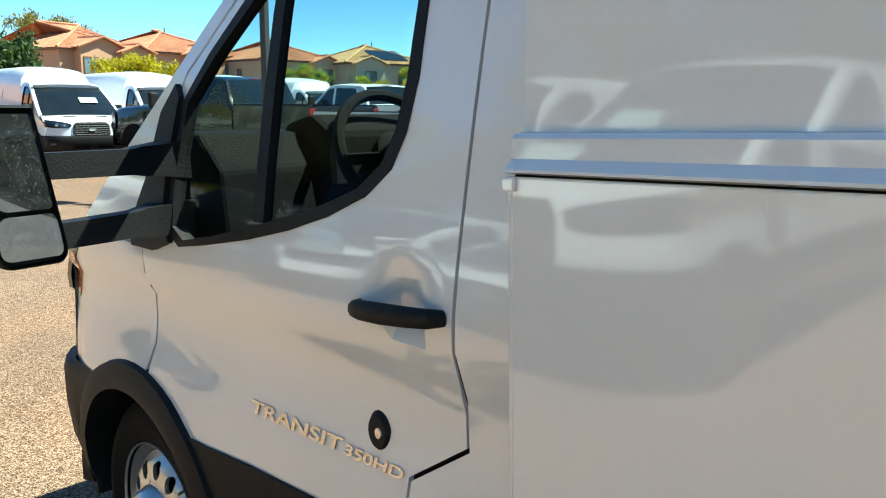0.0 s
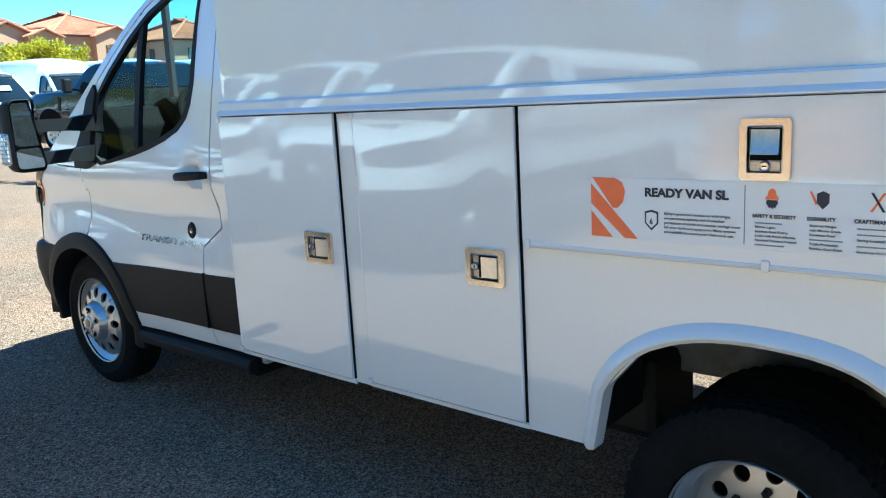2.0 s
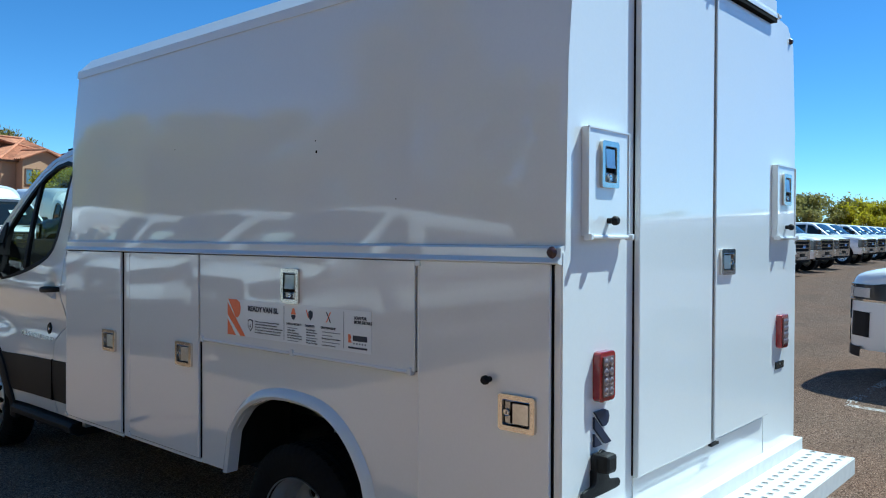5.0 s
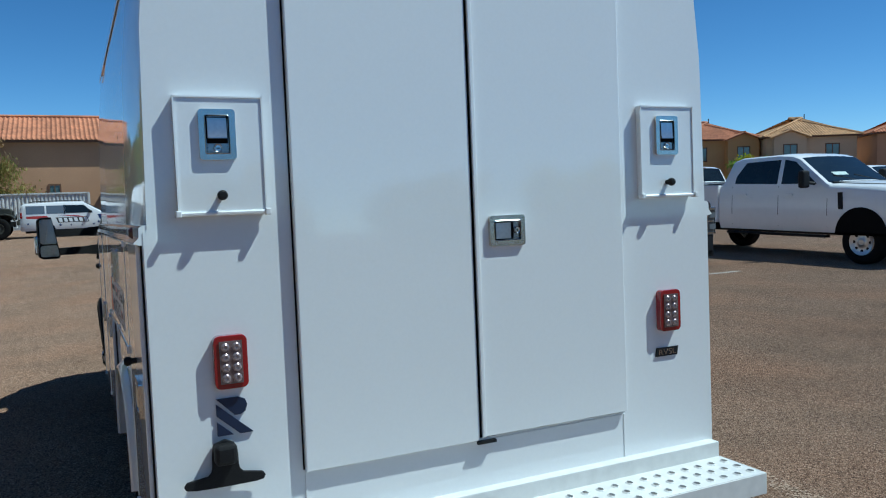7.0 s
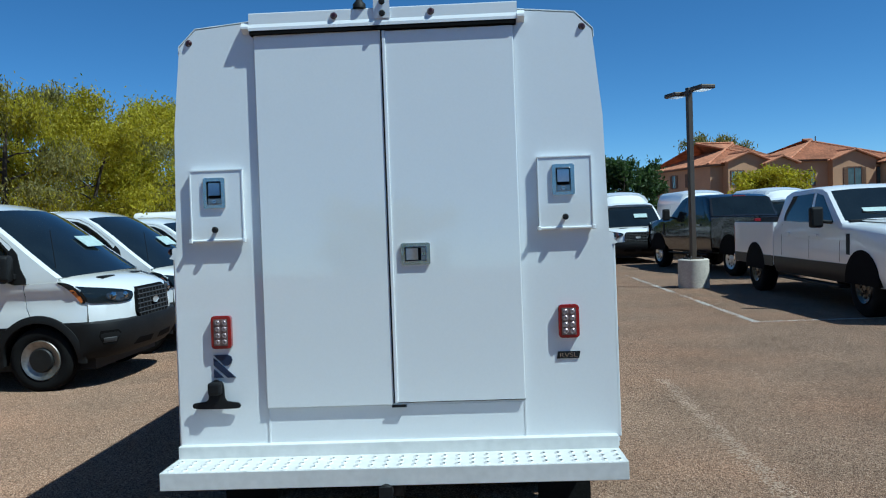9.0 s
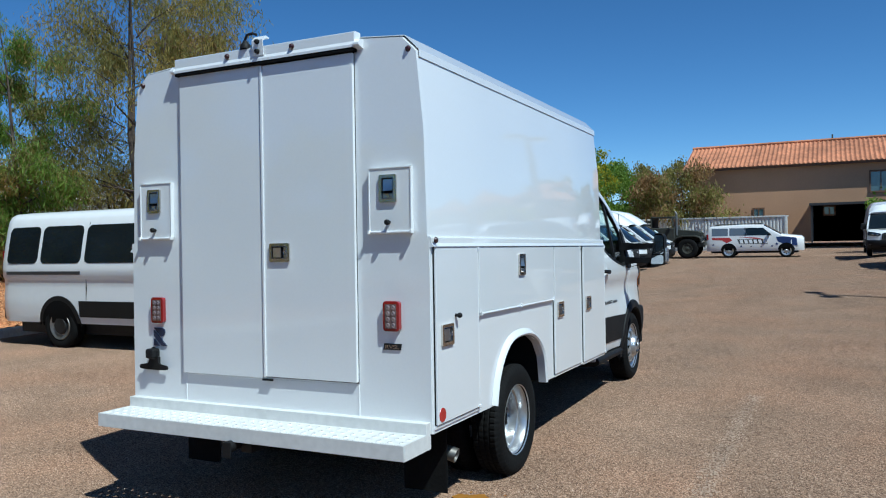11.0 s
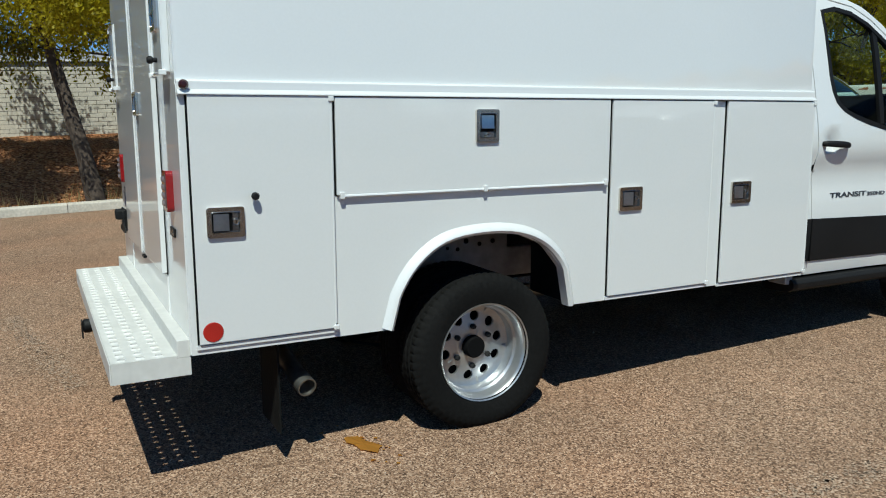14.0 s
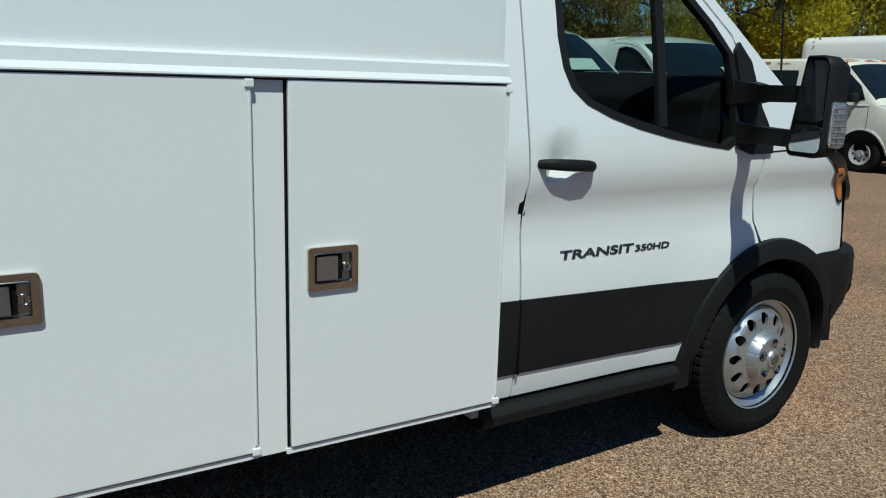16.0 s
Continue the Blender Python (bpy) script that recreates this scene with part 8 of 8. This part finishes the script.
# dry shrubs under them
BUSH = "scrubby dry bush on the mulch bank"
for i, (bx, by, bh, bw, bk) in enumerate([(-15.6, 2.2, 1.2, 1.4, "dull"), (-14.6, 7.6, 1.7, 2.0, "dull"), (-15.4, 9.6, 2.2, 2.4, "rusty"), (-14.3, 13.2, 2.2, 2.6, "brown"), (-14.0, 17.0, 2.2, 2.6, "dull"), (-16.2, -2.4, 1.5, 2.0, "dull"), (-15.8, 21.0, 2.4, 2.8, "brown"), (-15.0, 7.3, 2.6, 2.0, "dull"), (-14.4, 8.3, 3.2, 2.6, "rusty"), (-15.2, 12.4, 3.4, 2.8, "dull")]):
    tree(bx, by, bank_height(bx, by) + bh, bw, bk, 60 + i, BUSH, lowest=0.05, count=3000, leaf=(0.08, 0.014), droop=0.3, stems=3, name="bush", second="brown" if bk != "brown" else "dull", group="shrubs on the bank")


def dry_weeds():
    rng, bm = random.Random(9), bmesh.new()
    for _ in range(800):
        y = rng.choice((rng.gauss(1.2, 1.2), rng.gauss(2.6, 0.4), rng.uniform(-6, 14)))
        x = -9.85 - abs(rng.gauss(0, 0.35))
        z = bank_height(x, y)
        h = rng.uniform(0.08, 0.24) * (2.0 if rng.random() < 0.3 else 1.0)
        dx, dy = rng.uniform(-0.12, 0.12), rng.uniform(-0.12, 0.12)
        a, b, c = bm.verts.new((x - 0.006, y - 0.004, z)), bm.verts.new((x + 0.006, y + 0.006, z)), bm.verts.new((x + dx, y + dy, z + h))
        bm.faces.new((a, b, c))
    return part("dry_weeds", bm, FOLIAGE["straw"])


tagged(dry_weeds(), "dry straw-coloured weeds standing along the kerb", "weeds", kind="stuff")


def palm(x, y, height):
    t = thing("palm_tree", pose(x, y, 1.0), "distant fan palm with a small shaggy crown", "palm tree")
    part("trunk", tube([(0, 0, 0), (0.05, 0, height * 0.5), (0.1, 0.05, height - 1.6)], 0, 8, None, [0.22, 0.17, 0.15]), BARK, t, smooth=True)
    bm, rng = bmesh.new(), random.Random(5)
    for k in range(46):
        a, e = rng.uniform(0, 6.28), rng.uniform(-0.9, 1.2)
        w = Vector((math.cos(a) * math.cos(e), math.sin(a) * math.cos(e), math.sin(e)))
        s = w.cross(Vector((0, 0, 1))).normalized() * 0.16
        o = Vector((0.1, 0.05, height - 1.6))
        vs = [bm.verts.new(p) for p in (o, o + w * 0.7 + s, o + w * 1.2 + Vector((0, 0, -0.25)), o + w * 0.7 - s)]
        bm.faces.new(vs)
    part("crown", bm, FOLIAGE["green"], t)


palm(-21.5, 34, 7.6)

# ---------------------------------------------------------------- houses
def tiled_slope(bm, a, b, run, rise, left, right, out=0.5):
    """A roof plane over the eave from a to b: it climbs by rise over run; its ends slant in by left and right."""
    a, b = Vector(a), Vector(b)
    along = (b - a)
    length = along.length
    along.normalize()
    inward = Vector((-along.y, along.x, 0))
    top = inward * run + Vector((0, 0, rise))

    def reach(s):
        f = 1.0
        if left > 0:
            f = min(f, s / left)
        if right > 0:
            f = min(f, (length - s) / right)
        return max(0.0, f)
    vs = [bm.verts.new(p) for p in (a, b, b - along * right + top, a + along * left + top)]
    bm.faces.new(vs if (vs[2].co - vs[3].co).length > 0.01 else vs[:3])
    s = 0.15
    lift = Vector((0, 0, 0.09))
    while s < length:
        l, m, r = max(0, s - 0.12), s, min(length, s + 0.12)
        lo = [a + along * l, a + along * m + lift, a + along * r]
        hi = [a + along * l + top * reach(l), a + along * m + top * reach(m) + lift, a + along * r + top * reach(r)]
        p, q = [bm.verts.new(v) for v in lo], [bm.verts.new(v) for v in hi]
        bm.faces.new((p[0], p[1], q[1], q[0]))
        bm.faces.new((p[1], p[2], q[2], q[1]))
        bm.faces.new((p[0], p[2], p[1]))
        s += 0.3


def hip_roof(bm, x0, x1, y0, y1, z, pitch=0.38):
    run = (y1 - y0) / 2
    rise = run * pitch
    tiled_slope(bm, (x0, y0, z), (x1, y0, z), run, rise, run, run)
    tiled_slope(bm, (x1, y0, z), (x1, y1, z), run, rise, run, run)
    tiled_slope(bm, (x1, y1, z), (x0, y1, z), run, rise, run, run)
    tiled_slope(bm, (x0, y1, z), (x0, y0, z), run, rise, run, run)
    caps = [((x0, y0), (x0 + run, y0 + run)), ((x1, y0), (x1 - run, y0 + run)), ((x0, y1), (x0 + run, y1 - run)), ((x1, y1), (x1 - run, y1 - run))]
    for (p, q), (r, s) in caps:
        tube([(p, q, z + 0.06), (r, s, z + rise + 0.06)], 0.13, 6, bm)
    tube([(x0 + run, y0 + run, z + rise + 0.06), (x1 - run, y0 + run, z + rise + 0.06)], 0.14, 6, bm)


def gable_roof(bm, x0, x1, y0, y1, z, pitch=0.38):
    """Ridge along y; the gable looks along -y."""
    run = (x1 - x0) / 2
    tiled_slope(bm, (x0, y1, z), (x0, y0, z), run, run * pitch, 0, 0)
    tiled_slope(bm, (x1, y0, z), (x1, y1, z), run, run * pitch, 0, 0)
    tube([((x0 + x1) / 2, y0, z + run * pitch + 0.06), ((x0 + x1) / 2, y1, z + run * pitch + 0.06)], 0.14, 6, bm)
    for a, b in ((x0, (x0 + x1) / 2), (x1, (x0 + x1) / 2)):
        tube([(a, y0 + 0.06, z + 0.03), (b, y0 + 0.06, z + run * pitch + 0.03)], 0.12, 6, bm)


def house_window(house, x, y, z, w, h, shutters, face="front"):
    """A window set into the wall's face, with its frame, pane and shutters."""
    o = new("window")
    o.parent = house
    o.matrix_basis = pose(x, y, z) if face == "front" else pose(x, y, z, 0, 0, -90)
    fr = box(-w / 2 - 0.1, w / 2 + 0.1, -0.06, 0.04, h + 0.0, h + 0.12)
    add_box(fr, -w / 2 - 0.1, w / 2 + 0.1, -0.08, 0.04, -0.12, 0)
    for sx in (-w / 2 - 0.1, w / 2, -0.03):
        add_box(fr, sx, sx + (0.1 if sx != -0.03 else 0.06), -0.06, 0.04, 0, h)
    part("frame", fr, WINDOWTRIM, o)
    part("pane", box(-w / 2, w / 2, -0.02, 0.03, 0, h), WINDOWBLUE, o)
    if shutters:
        for s in (-1, 1):
            sh = box(s * (w / 2 + 0.12), s * (w / 2 + 0.52), -0.05, 0.03, -0.05, h + 0.05)
            for k in range(6):
                add_box(sh, min(s * (w / 2 + 0.16), s * (w / 2 + 0.48)), max(s * (w / 2 + 0.16), s * (w / 2 + 0.48)), -0.08, -0.04, 0.05 + k * h / 6, 0.05 + k * h / 6 + h / 12)
            part("shutter", sh, WINDOWTRIM, o, "dark brown louvred shutter")


def house(m, w, d, eave, wall_mat, tile_mat, label, wings=(), windows=(), pitch=0.38, panels=False, gable=False):
    """Two storeys: front along local y = 0, depth along +y. wings: (x0, x1, forward, eave)."""
    h = thing("house", m, label, "house", "houses beyond the lot")
    part("wall", box(-w / 2, w / 2, 0, d, 0, eave), wall_mat, h)
    roof = bmesh.new()
    if gable:
        run = d / 2 + 0.5
        tiled_slope(roof, (-w / 2 - 0.4, -0.5, eave), (w / 2 + 0.4, -0.5, eave), run, run * pitch, 0, 0)
        tiled_slope(roof, (w / 2 + 0.4, d + 0.5, eave), (-w / 2 - 0.4, d + 0.5, eave), run, run * pitch, 0, 0)
        tube([(-w / 2 - 0.4, d / 2, eave + run * pitch + 0.06), (w / 2 + 0.4, d / 2, eave + run * pitch + 0.06)], 0.14, 6, roof)
        part("gable_wall", prism([(0, eave), (d, eave), (d / 2, eave + d / 2 * pitch)], "x", -w / 2, w / 2), wall_mat, h)
    else:
        hip_roof(roof, -w / 2 - 0.5, w / 2 + 0.5, -0.5, d + 0.5, eave, pitch)
    for x0, x1, fwd, ez in wings:
        mid, run = (x0 + x1) / 2, (x1 - x0) / 2
        part("wall", prism([(x0, 0), (x1, 0), (x1, ez), (mid, ez + run * pitch), (x0, ez)], "y", -fwd, 0.3), wall_mat, h)
        gable_roof(roof, x0 - 0.4, x1 + 0.4, -fwd - 0.35, min(d / 2, run / 0.9), ez - 0.1, pitch)
    part("roof", roof, tile_mat, h)
    part("eave_board", box(-w / 2 - 0.42, w / 2 + 0.42, -0.44, d + 0.44, eave - 0.16, eave - 0.02), WINDOWTRIM, h)
    for x, y, z, ww, hh, sh, face in windows:
        house_window(h, x, y, z, ww, hh, sh, face)
    part("vent_pipe", tube([(w * 0.12, d * 0.55, eave), (w * 0.12, d * 0.55, eave + (d / 2) * pitch + 0.7)], 0.06, 8), BRONZE, h)
    if panels:
        n = (0, -math.sin(math.atan(pitch)), math.cos(math.atan(pitch)))
        bm = bmesh.new()
        for i in range(4):
            for k in range(2):
                x, s = -3.4 + i * 1.05 + w * 0.2, 0.9 + k * 1.7
                vs = [bm.verts.new((x + u, -0.5 + (s + v) * 0.935, eave + (s + v) * 0.935 * pitch + 0.16)) for u, v in ((0, 0), (1, 0), (1, 1.62), (0, 1.62))]
                bm.faces.new(vs)
        part("solar_panel", bm, PANE_DARK, h, "dark solar panels in a grid")
    return h


house(pose(28.6, 77.8, 0, 0, 0, 13), 8.6, 13.0, 6.3, STUCCO, TILE, "two-storey terracotta stucco house with red tile gables",
      wings=((-2.9, 1.5, 1.0, 6.5), (0.9, 4.1, 1.7, 6.2)), windows=((-1.9, -1.0, 4.2, 1.3, 1.3, False, "front"), (2.5, -1.7, 4.2, 1.2, 1.3, False, "front"), (-4.3, 4.2, 4.3, 0.7, 1.3, True, "side"), (-4.3, 7.6, 4.3, 0.7, 1.3, True, "side")))
house(pose(39.2, 80.6, 0, 0, 0, 9), 11.4, 12.5, 6.6, STUCCO, TILE, "two-storey terracotta stucco house with red hipped roof",
      wings=((-1.6, 3.2, 0.8, 6.5),), windows=((0.8, -0.8, 3.7, 1.5, 1.9, True, "front"), (4.5, 0, 3.7, 1.3, 1.9, True, "front"), (-3.6, 0, 4.0, 0.9, 1.4, False, "front"), (-5.7, 5.0, 4.0, 0.6, 1.4, True, "side")))
house(pose(48.6, 75.2, 0, 0, 0, 2), 10.0, 11.5, 6.1, STUCCO2, TILE, "two-storey tan stucco house with brown tile roof",
      wings=((1.2, 4.6, 0.9, 6.0),), windows=((-2.6, 0, 3.6, 1.4, 1.5, False, "front"), (2.9, -0.9, 3.7, 1.3, 1.5, False, "front"), (-5.0, 4.0, 3.9, 0.7, 1.2, False, "side")))
house(pose(57.5, 71.0, 0, 0, 0, -10), 10.5, 11.0, 6.0, STUCCO3, TILE2, "grey-beige stucco house with tan tiles and solar panels",
      wings=((-4.6, -1.0, 0.8, 5.9),), windows=((-2.8, -0.8, 3.6, 1.3, 1.4, False, "front"), (2.4, 0, 3.6, 1.4, 1.4, True, "front")), panels=True)
house(pose(66.0, 66.0, 0, 0, 0, -22), 9.5, 11.0, 6.0, STUCCO4, TILE, "two-storey orange stucco house with red tile roof",
      wings=((0.6, 4.2, 0.9, 5.9),), windows=((-2.2, 0, 3.6, 1.3, 1.4, False, "front"), (2.4, -0.9, 3.6, 1.3, 1.4, False, "front")))
house(pose(73.0, 59.5, 0, 0, 0, -32), 9.5, 11.0, 6.0, STUCCO2, TILE2, "two-storey tan stucco house with pale tile roof",
      wings=((-4.2, -0.8, 0.9, 5.9),), windows=((-2.5, -0.9, 3.6, 1.3, 1.4, False, "front"), (2.2, 0, 3.6, 1.3, 1.4, False, "front")))
house(pose(80.0, 51.0, 0, 0, 0, -42), 9.5, 11.0, 6.0, STUCCO, TILE, "two-storey brown stucco house with red tile roof",
      wings=((0.6, 4.2, 0.9, 5.9),), windows=((-2.2, 0, 3.6, 1.3, 1.4, True, "front"), (2.4, -0.9, 3.6, 1.3, 1.4, False, "front")))
house(pose(1.0, 58.2, 0, 0, 0, 0), 15.6, 9.0, 5.5, STUCCO, TILE, "wide terracotta stucco house with long red tile roof",
      windows=((-3.0, 0, 1.9, 0.6, 0.5, False, "front"), (1.6, 0, 1.9, 0.6, 0.5, False, "front"), (4.8, 0, 3.4, 1.2, 1.3, False, "front")), gable=True)


def dish():
    d = thing("satellite_dish", pose(41.5, 80.2, 3.2, 0, 0, 9), "white satellite dish fixed to the house wall", "satellite dish")
    part("reflector", lathe([(0.0, 0.06), (0.2, 0.02), (0.38, -0.09), (0.37, -0.11), (0.0, 0.02)], 20, "y"), WHITE_FAR, d, smooth=True)
    part("arm", tube([(0, 0, -0.3), (0, -0.45, -0.1)], 0.025, 6), STEEL, d)
    part("mount", tube([(0, 0.1, 0), (0, 0.8, -0.25)], 0.03, 6), STEEL, d)


dish()

# ---------------------------------------------------------------- far green
tree(27.2, 68.5, 5.0, 7.2, "yellow", 41, "low yellow-green tree in front of the house", base=0, lowest=0.15, count=9000, leaf=(0.22, 0.08), droop=0.3, stems=2, group="trees by the houses")
tree(9.6, 45.0, 5.2, 5.0, "dark", 42, "dark green conical tree beside the stucco house", base=0, lowest=0.1, count=9000, leaf=(0.2, 0.07), droop=0.1, group="trees by the houses")
tree(7.4, 47.0, 3.2, 4.0, "green", 43, "bright green shrub beneath the dark tree", base=0, lowest=0.05, count=4000, leaf=(0.2, 0.07), droop=0.2, stems=3, name="bush", group="shrubs by the houses")
tree(34.5, 108, 12.8, 11.0, "dull", 44, "tall airy eucalyptus behind the red roofs", base=0, lowest=0.45, count=4500, leaf=(0.4, 0.09), droop=0.9, group="trees by the houses")
for i, (bx, by, bh, bw) in enumerate([(46.0, 70.0, 5.2, 5.0), (51.5, 68.5, 4.4, 4.5), (58.0, 65.5, 5.6, 5.6), (64.5, 60.0, 3.9, 4.4)]):
    tree(bx, by, bh, bw, "yellow", 45 + i, "rounded yellow-green shrub in front of the houses", base=0, lowest=0.06, count=6000, leaf=(0.17, 0.06), second="green", droop=0.2, stems=3, name="bush", group="shrubs by the houses")
for i in range(17):
    a = radians(68 + 3.9 * i)
    tree(112 * math.sin(a), -3 + 112 * math.cos(a), 5.4 + 0.9 * math.sin(2.7 * i), 10, ("green", "dull", "yellow")[i % 3], 80 + i, "distant spreading tree at the edge of the lot", base=0, lowest=0.12, count=6500, leaf=(0.30, 0.11), droop=0.2, stems=2, group="far tree line")

# trees added out of view behind the camera, to darken the van's reflections
for i in range(8):
    tree(-58 + 17 * i, -60 + 4 * math.sin(1.9 * i), 5.6 + 1.0 * math.sin(2.3 * i), 11, ("green", "dull", "dark")[i % 3], 95 + i, "unseen spreading tree added behind the lot to darken reflections", base=0, lowest=0.12, count=3200, leaf=(0.4, 0.16), droop=0.2, stems=2, group="trees behind the lot")

# ---------------------------------------------------------------- container, shed
def container():
    c = thing("steel_container", pose(-6.0, 54, dip(-2, 55)), "long white corrugated steel container beyond the vans", "container")
    outline = []
    x = -6.0
    while x < 5.9:
        outline += [(x, 0.0), (x + 0.08, 0.0), (x + 0.11, 0.04), (x + 0.19, 0.04)]
        x += 0.22
    part("side_panel", prism(outline + [(6.0, 2.4), (-6.0, 2.4)], "z", 0.15, 2.2), CONTAINER, c)
    part("roof", box(-6.05, 6.05, -0.05, 2.45, 2.2, 2.3, 0.01), CONTAINER, c)
    part("base_rail", box(-6.05, 6.05, -0.05, 2.45, 0, 0.15), FRAME, c)
    for x in (-6.05, 5.93):
        part("corner_post", box(x, x + 0.12, -0.06, 0.06, 0.0, 2.3), CONTAINER, c)


container()
shed = thing("open_shed", pose(4.0, 55, 0), "dark open steel shed beside the container", "shed")
part("roof", box(-2.6, 2.6, -0.2, 3.4, 2.5, 2.65), SHED, shed)
part("back_wall", box(-2.5, 2.5, 3.2, 3.3, 0, 2.5), SHED, shed)
for x in (-2.5, 2.4):
    for y in (-0.1, 3.1):
        part("post", box(x, x + 0.1, y, y + 0.1, 0, 2.5), SHED, shed)


# ---------------------------------------------------------------- lamp post
def lamp_post(x, y, top, label, group=""):
    p = thing("lamp_post", pose(x, y, 0, 0, 0, -72), label, "lamp post", group)
    part("pier", lathe([(0.0, 0.0), (0.33, 0.0), (0.33, 0.60), (0.31, 0.62), (0.0, 0.62)], 32, "z"), CONCRETE, p, "round concrete pier", smooth=True)
    part("base_plate", box(-0.16, 0.16, -0.16, 0.16, 0.62, 0.645), BRONZE, p)
    for sx in (-0.12, 0.12):
        for sy in (-0.12, 0.12):
            part("bolt", tube([(sx, sy, 0.64), (sx, sy, 0.69)], 0.014, 6), STEEL, p)
    part("pole", box(-0.055, 0.055, -0.055, 0.055, 0.645, top, 0.008), BRONZE, p)
    for s in (-1, 1):
        part("arm", box(min(0.05 * s, 0.32 * s), max(0.05 * s, 0.32 * s), -0.03, 0.03, top - 0.12, top - 0.06), BRONZE, p)
        head = part("lamp_head", box(min(0.28 * s, 0.72 * s), max(0.28 * s, 0.72 * s), -0.17, 0.17, top - 0.13, top - 0.04, 0.02), BRONZE, p)
        part("lens", box(min(0.33 * s, 0.68 * s), max(0.33 * s, 0.68 * s), -0.13, 0.13, top - 0.14, top - 0.128), LED, head)


lamp_post(5.2, 13.8, 4.35, "bronze double lamp post on a concrete pier")


# ---------------------------------------------------------------- worn paint on the asphalt
def worn_line(x0, y0, x1, y1, wide, keep, seed, label="worn white stall line on the asphalt"):
    """Flakes of old paint left along a line."""
    rng, bm = random.Random(seed), bmesh.new()
    way = Vector((x1 - x0, y1 - y0, 0))
    length = way.length
    way.normalize()
    side = Vector((-way.y, way.x, 0))
    if keep < 0.6:
        # hardly more than specks of paint in the pores
        for _ in range(int(length * 1600 * keep)):
            o = Vector((x0, y0, 0.003)) + way * rng.uniform(0, length) + side * rng.gauss(0, wide * 0.42)
            r, a = rng.uniform(0.003, 0.011), rng.uniform(0, 3.14)
            bm.faces.new([bm.verts.new(o + r * rng.uniform(0.6, 1.2) * Vector((math.cos(a + b), math.sin(a + b), 0))) for b in (0, 1.4, 3.0, 4.6)])
    n = int(length / 0.03) if keep >= 0.6 else 0
    for i in range(n):
        s = i * 0.03
        wear = keep * (0.55 + 0.45 * math.sin(1.7 * s + seed) * math.sin(0.61 * s + 2 * seed) + 0.25 * math.sin(5.3 * s))
        for k in range(5):
            if rng.random() < wear:
                o = Vector((x0, y0, 0.004)) + way * (s + rng.uniform(-0.008, 0.008)) + side * (wide * (k / 5 - 0.5) + rng.uniform(-0.006, 0.006))
                vs = [bm.verts.new(o + way * a + side * b) for a, b in ((0, 0), (rng.uniform(0.02, 0.034), rng.uniform(-0.004, 0.004)), (rng.uniform(0.02, 0.034), wide / 5 * rng.uniform(0.7, 1.1)), (0, wide / 5 * rng.uniform(0.7, 1.1)))]
                bm.faces.new(vs)
    return tagged(part("stall_line", bm, LINE if keep > 0.6 else LINE_FAINT), label, "stall line", "stall lines", "structure")


worn_line(4.5, 8.0, 4.5, 18, 0.10, 1.0, 1)
worn_line(4.45, 8.05, 6.4, 8.05, 0.10, 1.05, 2)
worn_line(6.4, 8.05, 9.5, 8.05, 0.10, 0.9, 3)
worn_line(5.1, 0.8, 8.5, 0.8, 0.10, 1.0, 4)
worn_line(5.1, 0.8, 5.1, -3.6, 0.10, 0.8, 5)
worn_line(-2.6, -0.69, -0.6, -0.36, 0.11, 0.30, 7, "faint worn line on the asphalt beside the van")


worn_line(2.13, -0.4, 2.22, 4.2, 0.11, 0.36, 8, "faint worn line on the sunlit asphalt")


def ground_litter():
    """Loose pebbles over the asphalt near the van."""
    rng, bm = random.Random(21), bmesh.new()
    for _ in range(1500):
        x, y = rng.uniform(-5, 7), rng.uniform(-5, 9)
        r = rng.uniform(0.003, 0.009)
        z = rng.uniform(0.4, 0.9) * r
        vs = [bm.verts.new((x + r * rng.uniform(0.7, 1.3) * math.cos(a), y + r * rng.uniform(0.7, 1.3) * math.sin(a), 0)) for a in (0.2, 1.8, 3.2, 4.9)]
        t = bm.verts.new((x, y, 2 * z))
        for k in range(4):
            bm.faces.new((vs[k], vs[(k + 1) % 4], t))
    return part("loose_pebbles", bm, LINE_FAINT)


tagged(ground_litter(), "loose pale pebbles on the asphalt", "pebbles", kind="stuff")


def leaf_patch():
    rng, bm = random.Random(4), bmesh.new()
    c = bm.verts.new((0, 0, 0.012))
    ring = [bm.verts.new((0.11 * (0.8 + 0.4 * rng.random()) * math.cos(a), 0.045 * (0.7 + 0.5 * rng.random()) * math.sin(a), 0.004 + 0.008 * rng.random())) for a in [2 * math.pi * k / 14 for k in range(14)]]
    for k in range(14):
        bm.faces.new((c, ring[k], ring[(k + 1) % 14]))
    for _ in range(40):
        x, y, r = rng.gauss(0, 0.10), rng.gauss(-0.01, 0.045), rng.uniform(0.004, 0.014)
        bm.faces.new([bm.verts.new((x + r * rng.uniform(0.6, 1.3) * math.cos(a), y + r * rng.uniform(0.5, 1.1) * math.sin(a), 0.005 + 0.004 * rng.random())) for a in (0.1, 1.5, 3.0, 4.5)])
    ob = part("fallen_leaf", bm, FOLIAGE["leaf"])
    ob.matrix_basis = pose(0.925, 0.72, 0, 0, 0, 20)
    return tagged(ob, "crumbled orange-brown dry leaf lying on the asphalt", "leaf")


leaf_patch()
